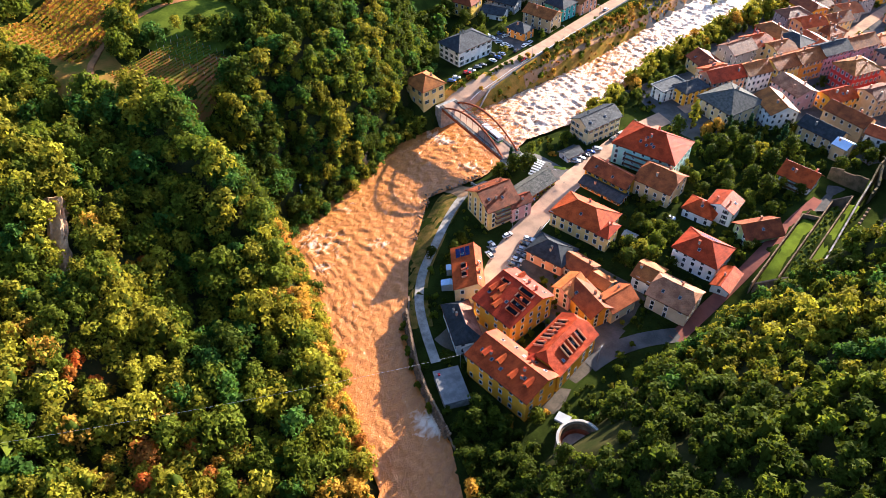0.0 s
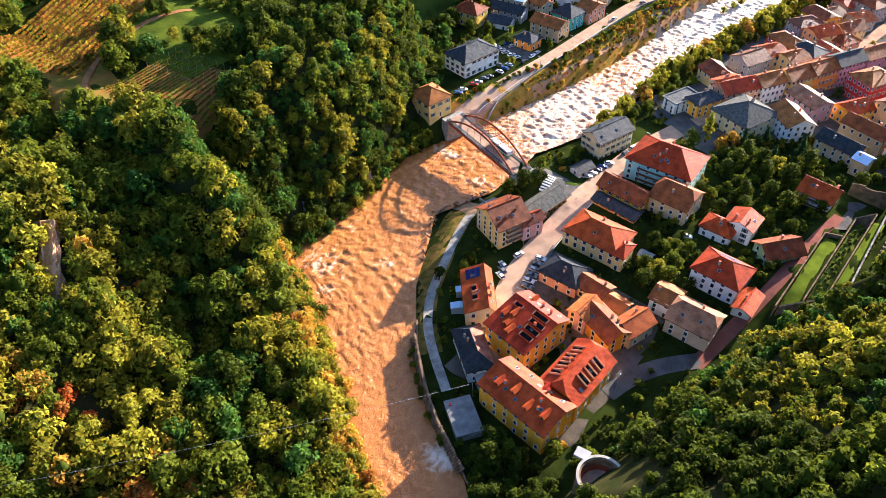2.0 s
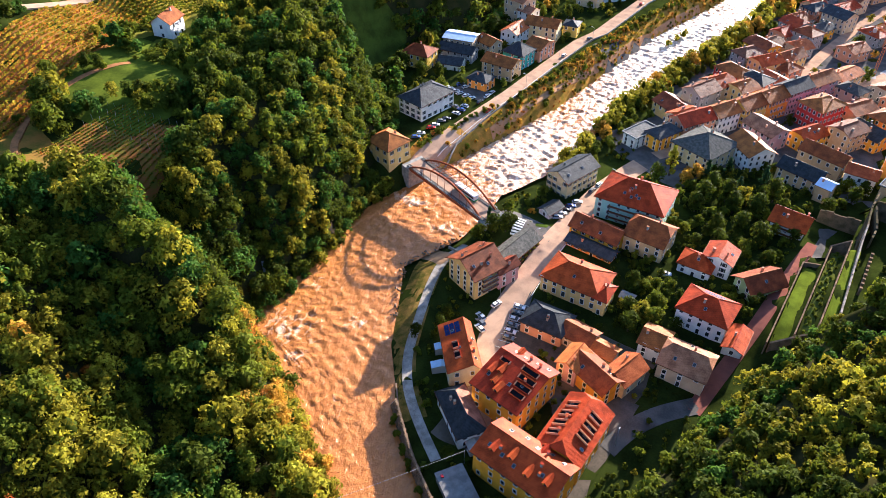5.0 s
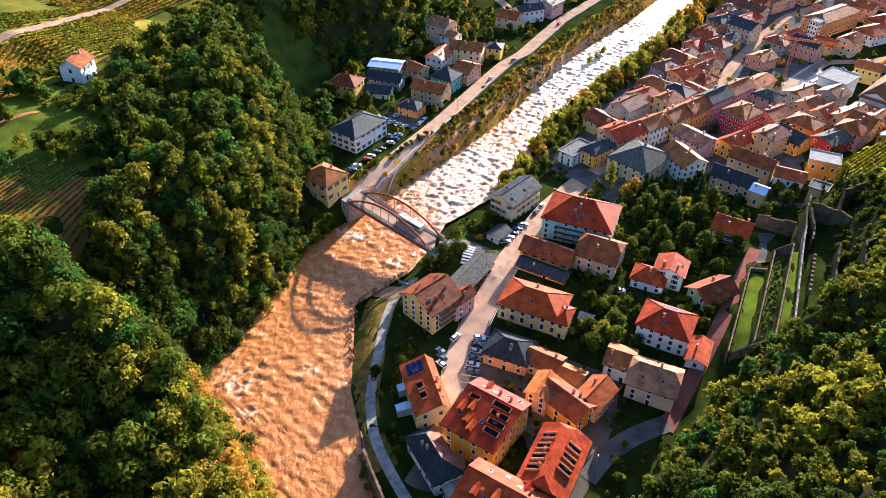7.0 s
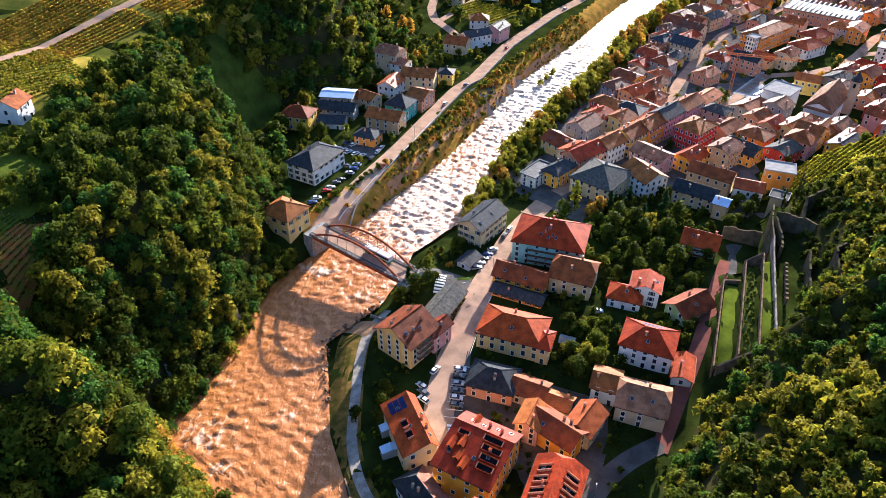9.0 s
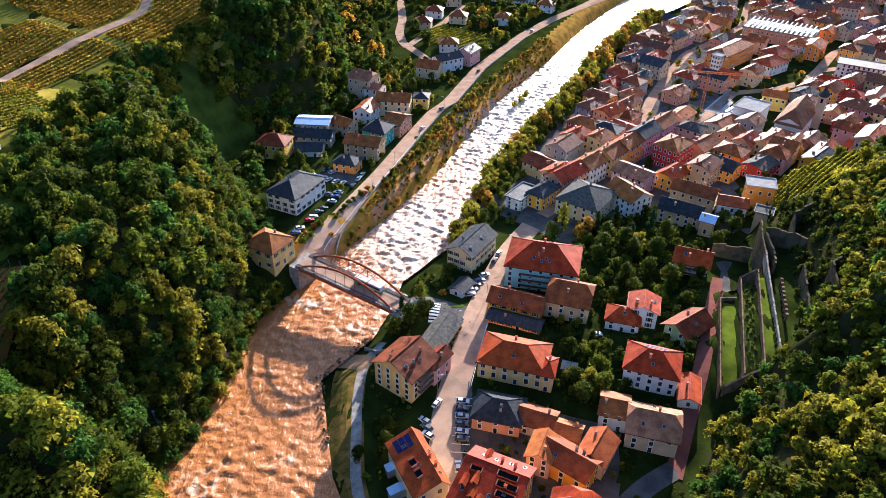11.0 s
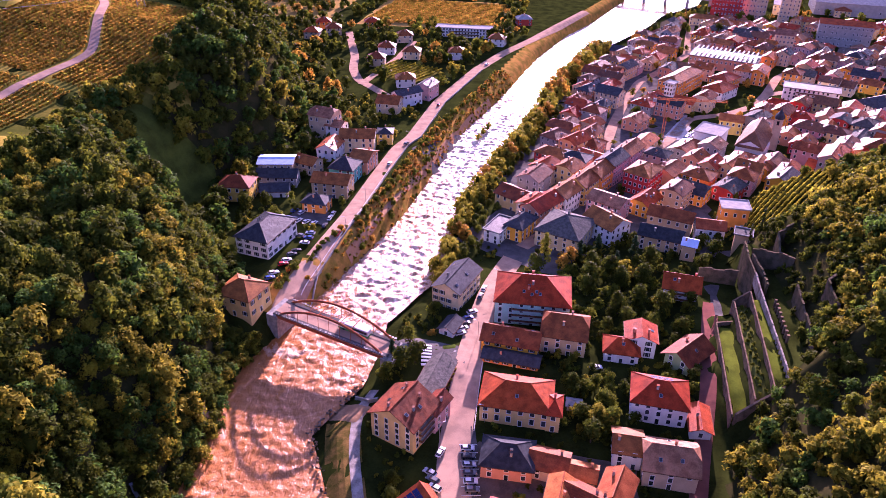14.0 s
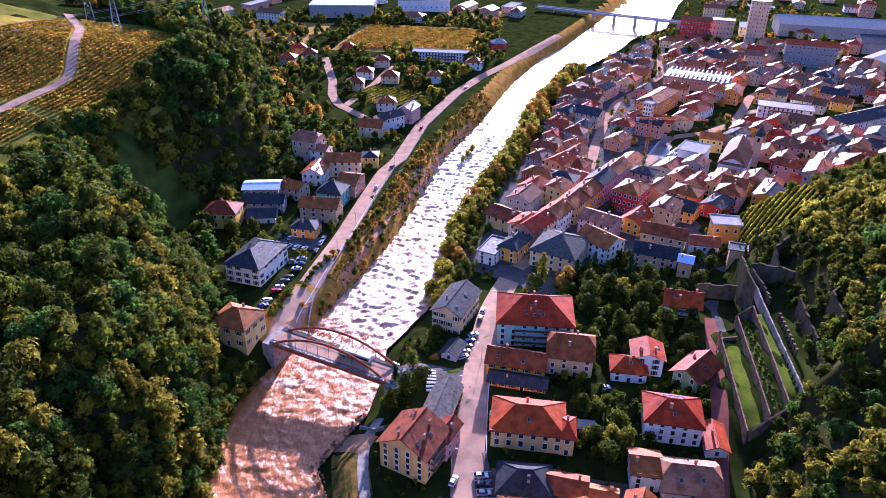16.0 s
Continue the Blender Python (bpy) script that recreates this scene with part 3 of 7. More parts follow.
            F = [(0, 1, 5, 4), (2, 3, 4, 5)]
            ring = (0, 1, 2, 3)
            if kind == "hip":
                F += [(1, 2, 5), (3, 0, 4)]
            else:
                ring = (0, 1, 5, 2, 3, 4)
            f2 = [tuple(i + n for i in q_) for q_ in F] + [tuple(reversed(q_)) for q_ in F]
        f2 += [(ring[i], ring[(i + 1) % len(ring)], ring[(i + 1) % len(ring)] + n, ring[i] + n) for i in range(len(ring))]
        ix = None
        mats = [R]
        # a second roof colour paints the sunlight on the back slope
        if roof_b:
            mats = [R, ROOFS[roof_b]]
            ix = [0] * len(f2)
            ix[1] = 1
        mesh_object("roof", pts, f2, mats, root, index=ix)
        cap = [beam_data([(-r, off * hd, top + th), (r, off * hd, top + th)], 0.16, 6)]
        if kind == "hip":
            for sx in (-1, 1):
                for sy in (-1, 1):
                    cap.append(beam_data([(sx * r, off * hd, top + th), (sx * hw, sy * hd, ez + th)], 0.13, 6))
        mesh_object("ridge_cap", *join(cap), R, root)
        for gy0 in (-hd - 0.14, hd) if cy < 150 else ():
            boxes("gutter", [(-hw, gy0, ez - 0.04, hw, gy0 + 0.14, ez + 0.1)], mat("copper_gutter", (0.16, 0.07, 0.04), None, 1.0, 0.5, 0.05, metal=0.5), root)

        def on_roof(u, s, t):
            """A place on slope s (-1 front, 1 back), u along the ridge, t from eave (0) to ridge (1)."""
            return u, s * hd * (1 - t) + off * hd * t, ez + (top - ez) * t + th

        def tilt_of(s):
            return -s * math.degrees(math.atan2(top - ez, hd * (1 - s * off)))

        for i in range(chimneys):
            s = rng.choice((-1, 1))
            u, y, z = on_roof(rng.uniform(-0.7, 0.7) * r, s, rng.uniform(0.45, 0.8))
            c = boxes("chimney", [(-0.35, -0.3, -0.8, 0.35, 0.3, 1.3)], WALLS["salmon"] if rng.random() < 0.5 else STONE, root)
            c.location = (u, y, z)
            k = boxes("chimney_cap", [(-0.45, -0.4, 1.42, 0.45, 0.4, 1.52), (-0.3, -0.25, 1.3, -0.2, 0.25, 1.42), (0.2, -0.25, 1.3, 0.3, 0.25, 1.42)], R, c)
        for i in range(skylights):
            s = -1 if i % 2 == 0 else 1
            u, y, z = on_roof((-0.8 + 1.6 * (i + 0.5) / skylights) * r + rng.uniform(-0.5, 0.5), s, rng.uniform(0.3, 0.65))
            c = boxes("skylight", [(-0.5, -0.6, -0.05, 0.5, 0.6, 0.12)], STEEL, root)
            c.matrix_local = pose(u, y, z, tilt_of(s))
            boxes("pane", [(-0.42, -0.52, 0.12, 0.42, 0.52, 0.14)], GLASS, c)
        for u, t, s, lu, lv in slots:
            u, y, z = on_roof(u, s, t)
            # no real recess: a flat near-black panel is the terrace's shade
            c = boxes("roof_terrace", [(-lu / 2, -lv / 2, -0.1, lu / 2, lv / 2, 0.06)], VOID_SHADE, root)
            c.matrix_local = pose(u, y, z, tilt_of(s))
            for q in (-lu / 2 - 0.2, lu / 2):
                boxes("terrace_wall", [(q, -lv / 2, -0.1, q + 0.2, lv / 2, 0.75)], WALLS["salmon"], c)
            boxes("terrace_parapet", [(-lu / 2 - 0.2, -lv / 2 - 0.2, -0.1, lu / 2 + 0.2, -lv / 2, 0.6)], R, c)
            boxes("terrace_parapet", [(-lu / 2 - 0.2, lv / 2, -0.1, lu / 2 + 0.2, lv / 2 + 0.2, 0.6)], R, c)
        for u, t, s in dormers:
            u, y, z = on_roof(u, s, t)
            c = new("dormer")
            c.parent = root
            c.matrix_local = pose(u, y, z, 0, 0, 0 if s < 0 else 180)
            mesh_object("dormer_wall", [(-0.7, -0.4, -0.6), (0.7, -0.4, -0.6), (0.7, -0.4, 0.9), (0, -0.4, 1.5), (-0.7, -0.4, 0.9), (-0.7, 3.0, -0.6), (0.7, 3.0, -0.6), (0.7, 3.0, 0.9), (0, 3.0, 1.5), (-0.7, 3.0, 0.9)], [(0, 1, 2, 3, 4), (1, 6, 7, 2), (5, 0, 4, 9)], WALLS[wall], c)
            mesh_object("dormer_roof", [(-1.0, -0.8, 0.72), (0, -0.8, 1.62), (1.0, -0.8, 0.72), (-1.0, 3.2, 0.72), (0, 3.2, 1.62), (1.0, 3.2, 0.72), (-1.0, -0.8, 0.6), (0, -0.8, 1.48), (1.0, -0.8, 0.6)], [(0, 1, 4, 3), (1, 2, 5, 4), (6, 7, 1, 0), (7, 8, 2, 1)], R, c)
            boxes("dormer_window", [(-0.4, -0.46, -0.1, 0.4, -0.38, 0.8)], GLASS, c)
        if pv:
            s, u0, nx, ny = pv
            for i in range(nx):
                for j in range(ny):
                    u, y, z = on_roof(u0 + i * 1.15, s, 0.2 + 0.62 * (j + 0.5) / ny)
                    c = boxes("solar_panel", [(-0.53, -0.8, 0.03, 0.53, 0.8, 0.1)], PV, root)
                    c.matrix_local = pose(u, y, z, tilt_of(s))
    # windows
    wm, pm, sm, far_m = window_meshes(ww, wh)
    far = cy > 72 or cy < -400
    fh = (zt - 0.3) / max(floors, 1)
    bunch = []
    sides = ((0, -b, 0, w), (a, 0, 90, d), (0, b, 180, w), (-a, 0, 270, d))
    for (sx, sy, rot, length), dens in zip(sides, wins):
        facing = math.cos(radians(ang + rot))
        if not dens or facing < -0.3:
            continue
        n = max(1, int(length / (gap / dens)))
        for fl in range(floors):
            for i in range(n):
                if rng.random() < 0.08:
                    continue
                u = (i + 0.5) / n * length - length / 2
                z = fl * fh + fh * 0.36
                door = fl == 0 and i == n // 2 and rot in (0, 90)
                m = pose(sx, sy, 0, 0, 0, rot) @ pose(u, 0, 0.05 if door else z)
                if cy > 150:
                    if not door:
                        bunch.append(([tuple(m @ q.co) for q in far_m.vertices], [tuple(q.vertices) for q in far_m.polygons]))
                    continue
                if door:
                    dm = window_meshes(1.1, 2.1)
                    o = new("door", dm[0])
                    p = new("door_leaf", dm[1])
                    o.parent, p.parent = root, o
                    o.matrix_local = m
                    continue
                o = new("window", far_m if far else wm)
                o.parent = root
                o.matrix_local = m
                if far:
                    continue
                p = new("pane", pm)
                p.parent = o
                if shutters:
                    for k in (-1, 1):
                        p = new("shutter", sm)
                        p.parent = o
                        p.location = (k * (ww / 2 + 0.34), 0, 0)
    if bunch:
        wv, wf = join(bunch)
        o = mesh_object("glazing", wv, wf, [WHITE, GLASS], root, index=[1 if k % 13 == 12 else 0 for k in range(len(wf))])
        tagged(o, kind="stuff")
    for i in range(balcony):
        z = (i + 1) * fh
        bl = boxes("balcony", [(-a * 0.55, -b - 1.3, z - 0.15, a * 0.55, -b, z)], CONCRETE, root)
        boxes("railing", [(-a * 0.55, -b - 1.32, z + 0.1, a * 0.55, -b - 1.26, z + 0.95), (-a * 0.55, -b - 1.3, z + 0.1, -a * 0.55 + 0.06, -b, z + 0.95), (a * 0.55 - 0.06, -b - 1.3, z + 0.1, a * 0.55, -b, z + 0.95)], WOOD, bl)
    return root


# village by the bridge
house("town_villa", 32.0, -23.6, 21.5, 14.6, -7.6, 2.0, "hip", 4.2, "honey", "red", "cream two-storey villa with a red hipped tile roof", floors=2, ww=1.3, wh=2.15, skylights=1, gap=3.4)
house("villa_wing", 43.2, -28.4, 4.0, 8.6, -7.6, 2.0, "hip", 2.0, "honey", "red", "cream wing with a red tile roof beside the villa", floors=2, ww=1.3, wh=2.15, gap=3.4, chimneys=1)
house("apartment_house", 39.6, 29.8, 27.0, 19.5, -5, 5.0, "hip", 6.0, "mint", "red", "large mint apartment house with a red hipped roof and skylights", floors=4, skylights=10, chimneys=3, balcony=3, gap=3.6)
house("riverside_house", 10.7, 38.5, 19.5, 11.2, 66, 3.0, "gable", 3.2, "cream", "slate", "cream riverside house with a dark slate gabled roof", floors=3, skylights=4, shutters=True, gap=2.8)
house("bridge_house", -66.0, 16.5, 14.0, 12.5, -20, 9.8, "hip", 3.6, "honey", "brown", "pale yellow house with a brown hipped roof beside the bridge", floors=2, zb=1.5, gap=3.6, shutters=True)
house("balcony_house", -2.3, -34.4, 15.0, 13.5, -28, 4.0, "gable", 4.6, "honey", "maroon", "tall cream house with wooden balconies and a maroon tile roof", floors=4, turn=True, chimneys=4, skylights=4, balcony=3, gap=3.6, over=0.9)
house("pink_house", 7.0, -30.5, 5.0, 9.0, -28, 2.5, "gable", 2.0, "pink", "maroon", "narrow pink house joined to a cream house", floors=3, turn=True, chimneys=1, gap=3.2)
house("stone_roof_barn", 5.0, -15.5, 21, 8.4, 74, -1.5, "gable", 3.0, "orange", "grey", "long orange building with an old stone-slab roof", floors=1, chimneys=0, gap=4)
house("ochre_house", 31.2, 6.2, 19.6, 9.6, -13, 1.0, "gable", 3.2, "ochre", "brown", "long ochre house with a dark brown gabled roof", floors=2, skylights=4, gap=3.4, shutters=True)
house("ochre_annex", 31.1, -1.4, 19.0, 6.0, -13, -2.0, "gable", 1.6, "orange", "slate", "low orange annex with a dark roof", floors=1, chimneys=1, gap=3.0, shutters=True)
house("old_hip_house", 50.0, 10.6, 15.2, 14.6, -10, 3.0, "half", 4.6, "sand", "brown", "worn sand-coloured house with a brown half-hipped roof", floors=3, gap=3.8, chimneys=2)
house("white_house", 69.0, 4.6, 11.5, 9.0, -8, 0.0, "hip", 3.2, "white", "red", "white house with a red hipped roof", floors=2, skylights=1, gap=3.6)
house("white_tower_house", 76.0, 8.6, 10.0, 9.6, -8, 2.8, "gable", 2.2, "white", "red", "taller white house with a dark red roof and yellow shutters", floors=3, chimneys=3, skylights=1, shutters=True, gap=3.6, turn=True)
house("solar_white_house", 76.4, -21.2, 16.6, 13.2, -11, 3.0, "hip", 4.2, "white", "red", "white three-storey house with a red hipped roof and solar panels", floors=3, skylights=1, pv=(1, -2.6, 6, 2), gap=2.8, balcony=0)
house("lean_house", 87.5, -28.5, 6.0, 11.0, -8, -1.0, "gable", 1.4, "white", "red", "low white house with a red tile roof beside the lane", floors=1, turn=True, gap=3.5)
house("lane_house", 74.6, -46.0, 14.6, 12.4, -8, 1.0, "half", 4.0, "beige", "pinkish", "beige house with a faded half-hipped tile roof", floors=3, skylights=3, gap=3.8)
house("white_annex", 63.6, -40.5, 8.0, 9.6, -8, 0.5, "gable", 2.2, "white", "brown", "white annex with a brown tile roof", floors=3, gap=3.4)
house("dark_roof_house", 28.8, -46.2, 14.5, 11.0, -6, -0.5, "hip", 3.6, "salmon", "slate", "salmon house with a dark hipped roof", floors=2, gap=4, chimneys=2)
house("brown_roof_house", 40.5, -47.6, 10.5, 8.0, -14, -1.0, "gable", 2.2, "beige", "brown", "low beige house with a brown tile roof", floors=2, gap=4, chimneys=1)
house("small_red_house", 49.5, -50.5, 8.0, 6.0, -14, -1.8, "gable", 1.6, "grey", "orange", "small grey house with an orange tile roof", floors=1, gap=4)
house("rose_house", 42.4, -60.8, 9.4, 6.8, 76, 1.2, "gable", 2.2, "pink", "orange", "pink house with an orange gabled roof", floors=3, gap=3.4)
house("yellow_row_house", 50.2, -63.0, 14.6, 9.0, -30, 0.5, "gable", 3.0, "ochre", "brown", "ochre house with a brown tile roof", floors=3, gap=3.8, skylights=2, chimneys=2)
house("brick_roof_house", 58.0, -57.6, 8.0, 11.0, -24, 0.0, "gable", 3.0, "beige", "orange", "beige house with an orange tile roof", floors=2, gap=3.8, turn=True)
house("red_roof_residence", 29.2, -78.5, 16.8, 20.0, -17, 4.2, "gable", 3.0, "ochre", "red", "ochre residence with a bright red roof and sunken terraces", floors=3, chimneys=3, skylights=8, gap=3.4, off=0.4, slots=((3.6, 0.88, -1, 5.4, 1.7), (4.4, 0.7, -1, 5.4, 1.7), (4.9, 0.52, -1, 5.0, 1.7), (5.0, 0.34, -1, 4.4, 1.7), (-4.8, 0.8, -1, 3.0, 1.4)), dormers=((-6.4, 0.45, -1), (-3.2, 0.3, -1), (-0.8, 0.18, -1), (-3.8, 0.55, -1), (-4.0, 0.3, 1)))
house("red_roof_block", 41.5, -103.6, 24.5, 13.5, -15, 3.8, "gable", 2.7, "ochre", "red", "ochre residential block with a bright red roof", floors=3, chimneys=4, skylights=10, gap=3.6, off=0.25, dormers=((-8, 0.4, -1), (-2.5, 0.5, -1), (3.5, 0.35, -1), (9, 0.45, -1), (3, 0.2, 1)))
house("red_roof_wing", 50.7, -87.4, 20.8, 13.0, 80, 2.8, "half", 4.4, "ochre", "red", "ochre residential wing with a red roof and sunken terraces", floors=3, chimneys=2, skylights=8, gap=3.6, slots=((5.4, 0.52, 1, 1.7, 4.2), (1.6, 0.5, 1, 1.7, 4.4), (-2.2, 0.5, 1, 1.7, 4.4), (-6.0, 0.5, 1, 1.7, 4.2), (4.6, 0.5, -1, 1.7, 4.2), (0.8, 0.5, -1, 1.7, 4.2), (-3.0, 0.5, -1, 1.7, 4.2)))
# faded tile colour on the back slope stands for sunlit slate
house("slate_house", 18.0, -93.0, 17.2, 8.4, -44, -0.5, "hip", 3.6, "white", "slate", "white house with a slate roof, pinkish on its sunlit back slope", floors=2, chimneys=2, gap=3.4, roof_b="pinkish")
house("solar_panel_house", 8.2, -72.4, 19.4, 9.6, -56, 1.8, "gable", 2.6, "cream", "red", "cream house with a red roof and a blue solar array", floors=2, chimneys=2, skylights=4, off=0.5, pv=(-1, -8.6, 4, 3), gap=4, slots=((0.5, 0.5, -1, 2.4, 1.8), (4.5, 0.5, -1, 2.4, 1.8)))
house("chalet", 97.2, 40.5, 12.2, 9.5, -14, 3.2, "gable", 3.6, "white", "red", "white chalet with wooden balconies and a red roof", floors=3, balcony=2, chimneys=2, skylights=2, gap=3.4, turn=False, over=1.2)
barn = house("timber_barn", 90.5, 0.5, 9.0, 13.5, -46, 2.0, "gable", 3.2, "green", "brown", "green house with timber balconies and a broad brown roof", floors=2, chimneys=1, skylights=1, gap=4, turn=True, over=1.2)
house("small_shed", 50.2, -22.5, 4.0, 3.0, -8, -2.2, "gable", 0.8, "beige", "sheet", "small garden shed with a pale sheet roof", floors=1, chimneys=0, wins=(1, 0, 0, 0))
house("kiosk", 9.5, 14.5, 8.0, 5.5, 66, -1.5, "gable", 1.5, "white", "slate", "low white kiosk with a dark roof beside the riverside house", floors=1, chimneys=0)

house("shed_roof", 1.6, -70.0, 2.4, 6.0, -56, -3.2, "gable", 0.5, "grey", "blue", "low shed with a pale sheet roof beside the house", floors=1, chimneys=0, wins=(0, 0, 0, 0), over=0.2, category="shed")
house("shed_roof", 4.0, -77.5, 2.4, 6.0, -56, -3.2, "gable", 0.5, "grey", "blue", "low shed with a pale sheet roof beside the house", floors=1, chimneys=0, wins=(0, 0, 0, 0), over=0.2, category="shed")
house("lean_to", 25.0, -99.0, 6.0, 5.0, -44, -3.6, "gable", 0.7, "white", "sheet", "lean-to with a pale sheet roof below the slate house", floors=1, chimneys=0, wins=(1, 0, 0, 0), over=0.3, category="shed")
# west bank village
house("office_house", -69.5, 60.5, 22.0, 15.0, 72, 10.0, "hip", 4.0, "white", "slate", "white three-storey house with a dark hipped roof", floors=3, chimneys=2, gap=3.2, shutters=True, wins=(1, 1, 1, 1), zb=1.8)
house("small_orange_house", -56.0, 95.5, 11.0, 9.0, -10, 5.5, "hip", 2.4, "orange", "slate", "small orange house with a dark hipped roof", floors=2, chimneys=1, gap=3.4)
house("two_tone_house", -52.0, 113.5, 17.5, 11.0, -8, 7.5, "gable", 2.8, "sand", "brown", "sand-coloured house with a brown and black roof", floors=3, chimneys=2, gap=3.6)
house("teal_house", -49.0, 131.0, 12.5, 12.0, -14, 7.0, "hip", 4.2, "teal", "slate", "teal house with a dark hipped roof", floors=3, chimneys=1, gap=3.4)
house("brick_red_house", -42.0, 145.0, 10.0, 15.0, -14, 6.0, "gable", 3.0, "salmon", "brown", "brick-red house with a brown roof", floors=3, chimneys=1, gap=3.4)
house("hip_yellow_house", -96.0, 106.0, 15.0, 11.5, -3, 8.0, "hip", 3.4, "yellow", "brown", "yellow house with a brown hipped roof", floors=2, chimneys=1, gap=3.4)
house("blue_roof_house", -84.2, 133.5, 17.0, 11.0, 4, 7.4, "gable", 1.1, "beige", "blue", "house under a pale blue sheet roof", floors=2, chimneys=0, gap=3.4)
house("dark_barn_house", -81.0, 122.5, 19.5, 9.0, 1, 5.0, "gable", 2.6, "grey", "slate", "grey house with a dark gabled roof", floors=2, chimneys=1, gap=3.8)
house("white_barn", -79.5, 110.5, 13.0, 8.5, 6, 3.2, "gable", 2.4, "white", "slate", "white barn with a dark roof", floors=1, chimneys=0, gap=5)
house("farm_house", -69.5, 139.0, 11.5, 9.0, -25, 5.0, "gable", 2.6, "beige", "brown", "beige farmhouse with a brown roof", floors=2, gap=3.8)
house("long_white_house", -49.0, 171.0, 18.5, 11.5, 2, 7.0, "gable", 3.0, "cream", "brown", "long cream house with a brown roof", floors=3, chimneys=2, gap=3.2)
house("narrow_yellow_house", -35.5, 183.0, 8.5, 9.0, 2, 4.5, "hip", 1.8, "yellow", "slate", "small yellow house with a dark hipped roof", floors=2, gap=3.2)
house("red_tile_house", -62.0, 159.5, 10.5, 14.5, -10, 5.5, "gable", 2.8, "white", "orange", "white house with a bright orange tile roof", floors=2, skylights=4, turn=True, gap=3.4)
house("upper_house", -70.5, 189.0, 14.5, 12.0, -20, 12.0, "half", 3.4, "beige", "pinkish", "beige house with a faded tile roof on the slope", floors=3, chimneys=2, gap=3.6)
house("upper_white_house", -63.0, 184.0, 9.5, 9.0, -20, 7.5, "gable", 2.2, "white", "pinkish", "white house with a faded tile roof on the slope", floors=3, chimneys=1, gap=3.4)
house("village_house", -39.5, 236.0, 14.0, 12.0, -10, 3.5, "gable", 3.4, "beige", "brown", "beige village house with a brown roof", floors=2, gap=3.6, chimneys=2)
house("village_house", -30.0, 250.0, 18.0, 9.0, 40, 4.5, "gable", 2.6, "white", "slate", "white village house with a dark roof", floors=2, gap=3.4)
house("village_house", -18.0, 266.0, 14.0, 10.0, 68, 5.0, "gable", 2.6, "pink", "slate", "pink village house with a dark roof", floors=2, gap=3.4)
house("hill_house", -158.5, -1.5, 8.5, 10.5, 12, gz(-158.5, -1.5) + 7.0, "gable", 3.0, "white", "brown", "white farmhouse with a brown roof on the hill", floors=2, gap=4.5, chimneys=1, turn=True)

# old town beyond the bridge
house("slate_roof_palace", 57.5, 88.5, 20.0, 22.0, -27, 0.5, "hip", 5.0, "cream", "grey", "large cream house with a grey stone-slab roof", floors=3, chimneys=2, gap=3.8)
house("orange_corner_house", 37.8, 92.5, 14.5, 8.5, 58, -0.5, "hip", 3.0, "ochre", "slate", "ochre corner house with a dark roof", floors=3, chimneys=1, gap=3.0)
house("flat_white_house", 28.0, 90.0, 15.0, 7.5, 62, -1.5, "flat", 0.5, "white", "slate", "white house with a flat metal roof", floors=3, gap=3.2)
house("salmon_row_house", 48.0, 108.0, 19.0, 11.0, 51, 1.0, "gable", 3.4, "salmon", "red", "salmon row house with a red tile roof", floors=3, gap=3.0, chimneys=2)
house("white_row_house", 59.5, 121.5, 14.0, 11.0, 54, 1.0, "gable", 3.4, "white", "brown", "white row house with a brown tile roof", floors=3, gap=2.6, chimneys=2)
house("yellow_row_house", 70.0, 134.5, 15.0, 11.0, 56, 1.0, "gable", 3.4, "yellow", "brown", "yellow row house with a brown tile roof", floors=3, gap=2.4, chimneys=2)
house("orange_row_house", 79.0, 146.5, 15.0, 11.0, 56, 1.2, "gable", 3.4, "orange", "brown", "orange row house with a brown tile roof", floors=3, gap=2.4, chimneys=2)
house("pink_row_house", 88.5, 160.0, 17.0, 11.0, 55, 2.0, "gable", 3.4, "pink", "slate", "pink row house with a grey roof", floors=4, gap=2.4, chimneys=2)
house("rose_row_house", 99.5, 175.0, 18.0, 11.0, 55, 1.5, "gable", 3.4, "pink", "brown", "rose row house with a brown roof", floors=4, gap=2.4, chimneys=2)
house("crimson_house", 103.0, 148.5, 17.5, 13.5, 54, 1.5, "hip", 3.2, "red", "brown", "crimson house with white window frames and a brown hipped roof", floors=3, gap=2.7, wh=1.7, chimneys=2)
house("pergola_house", 80.5, 116.0, 17.0, 12.0, -36, 0.0, "gable", 2.6, "pink", "pinkish", "pink house with a faded roof and a timber loggia", floors=3, gap=3.2, chimneys=2)
house("brown_gable_house", 76.5, 94.5, 17.0, 13.0, -50, 0.5, "gable", 3.6, "white", "brown", "white house with a brown gabled roof", floors=3, gap=3.2, chimneys=2)
house("long_grey_house", 107.0, 101.5, 19.5, 9.5, -24, 0.5, "gable", 3.0, "sand", "brown", "long sand-coloured house with a grey-brown roof", floors=2, gap=3.8)
house("dark_long_house", 99.0, 84.0, 18.0, 9.5, -22, 0.0, "gable", 3.2, "sand", "slate", "sand-coloured house with a dark roof", floors=3, gap=3.6)
house("ruin_cottage", 108.5, 73.5, 5.5, 6.5, -22, 2.0, "gable", 1.6, "sand", "blue", "stone cottage with a blue sheet roof", floors=2, gap=3.5, zb=-4)
house("terracotta_house", 122.0, 92.0, 12.0, 9.0, -10, 1.0, "gable", 2.2, "white", "orange", "white house with an orange roof at the vineyard", floors=2, gap=3.5)
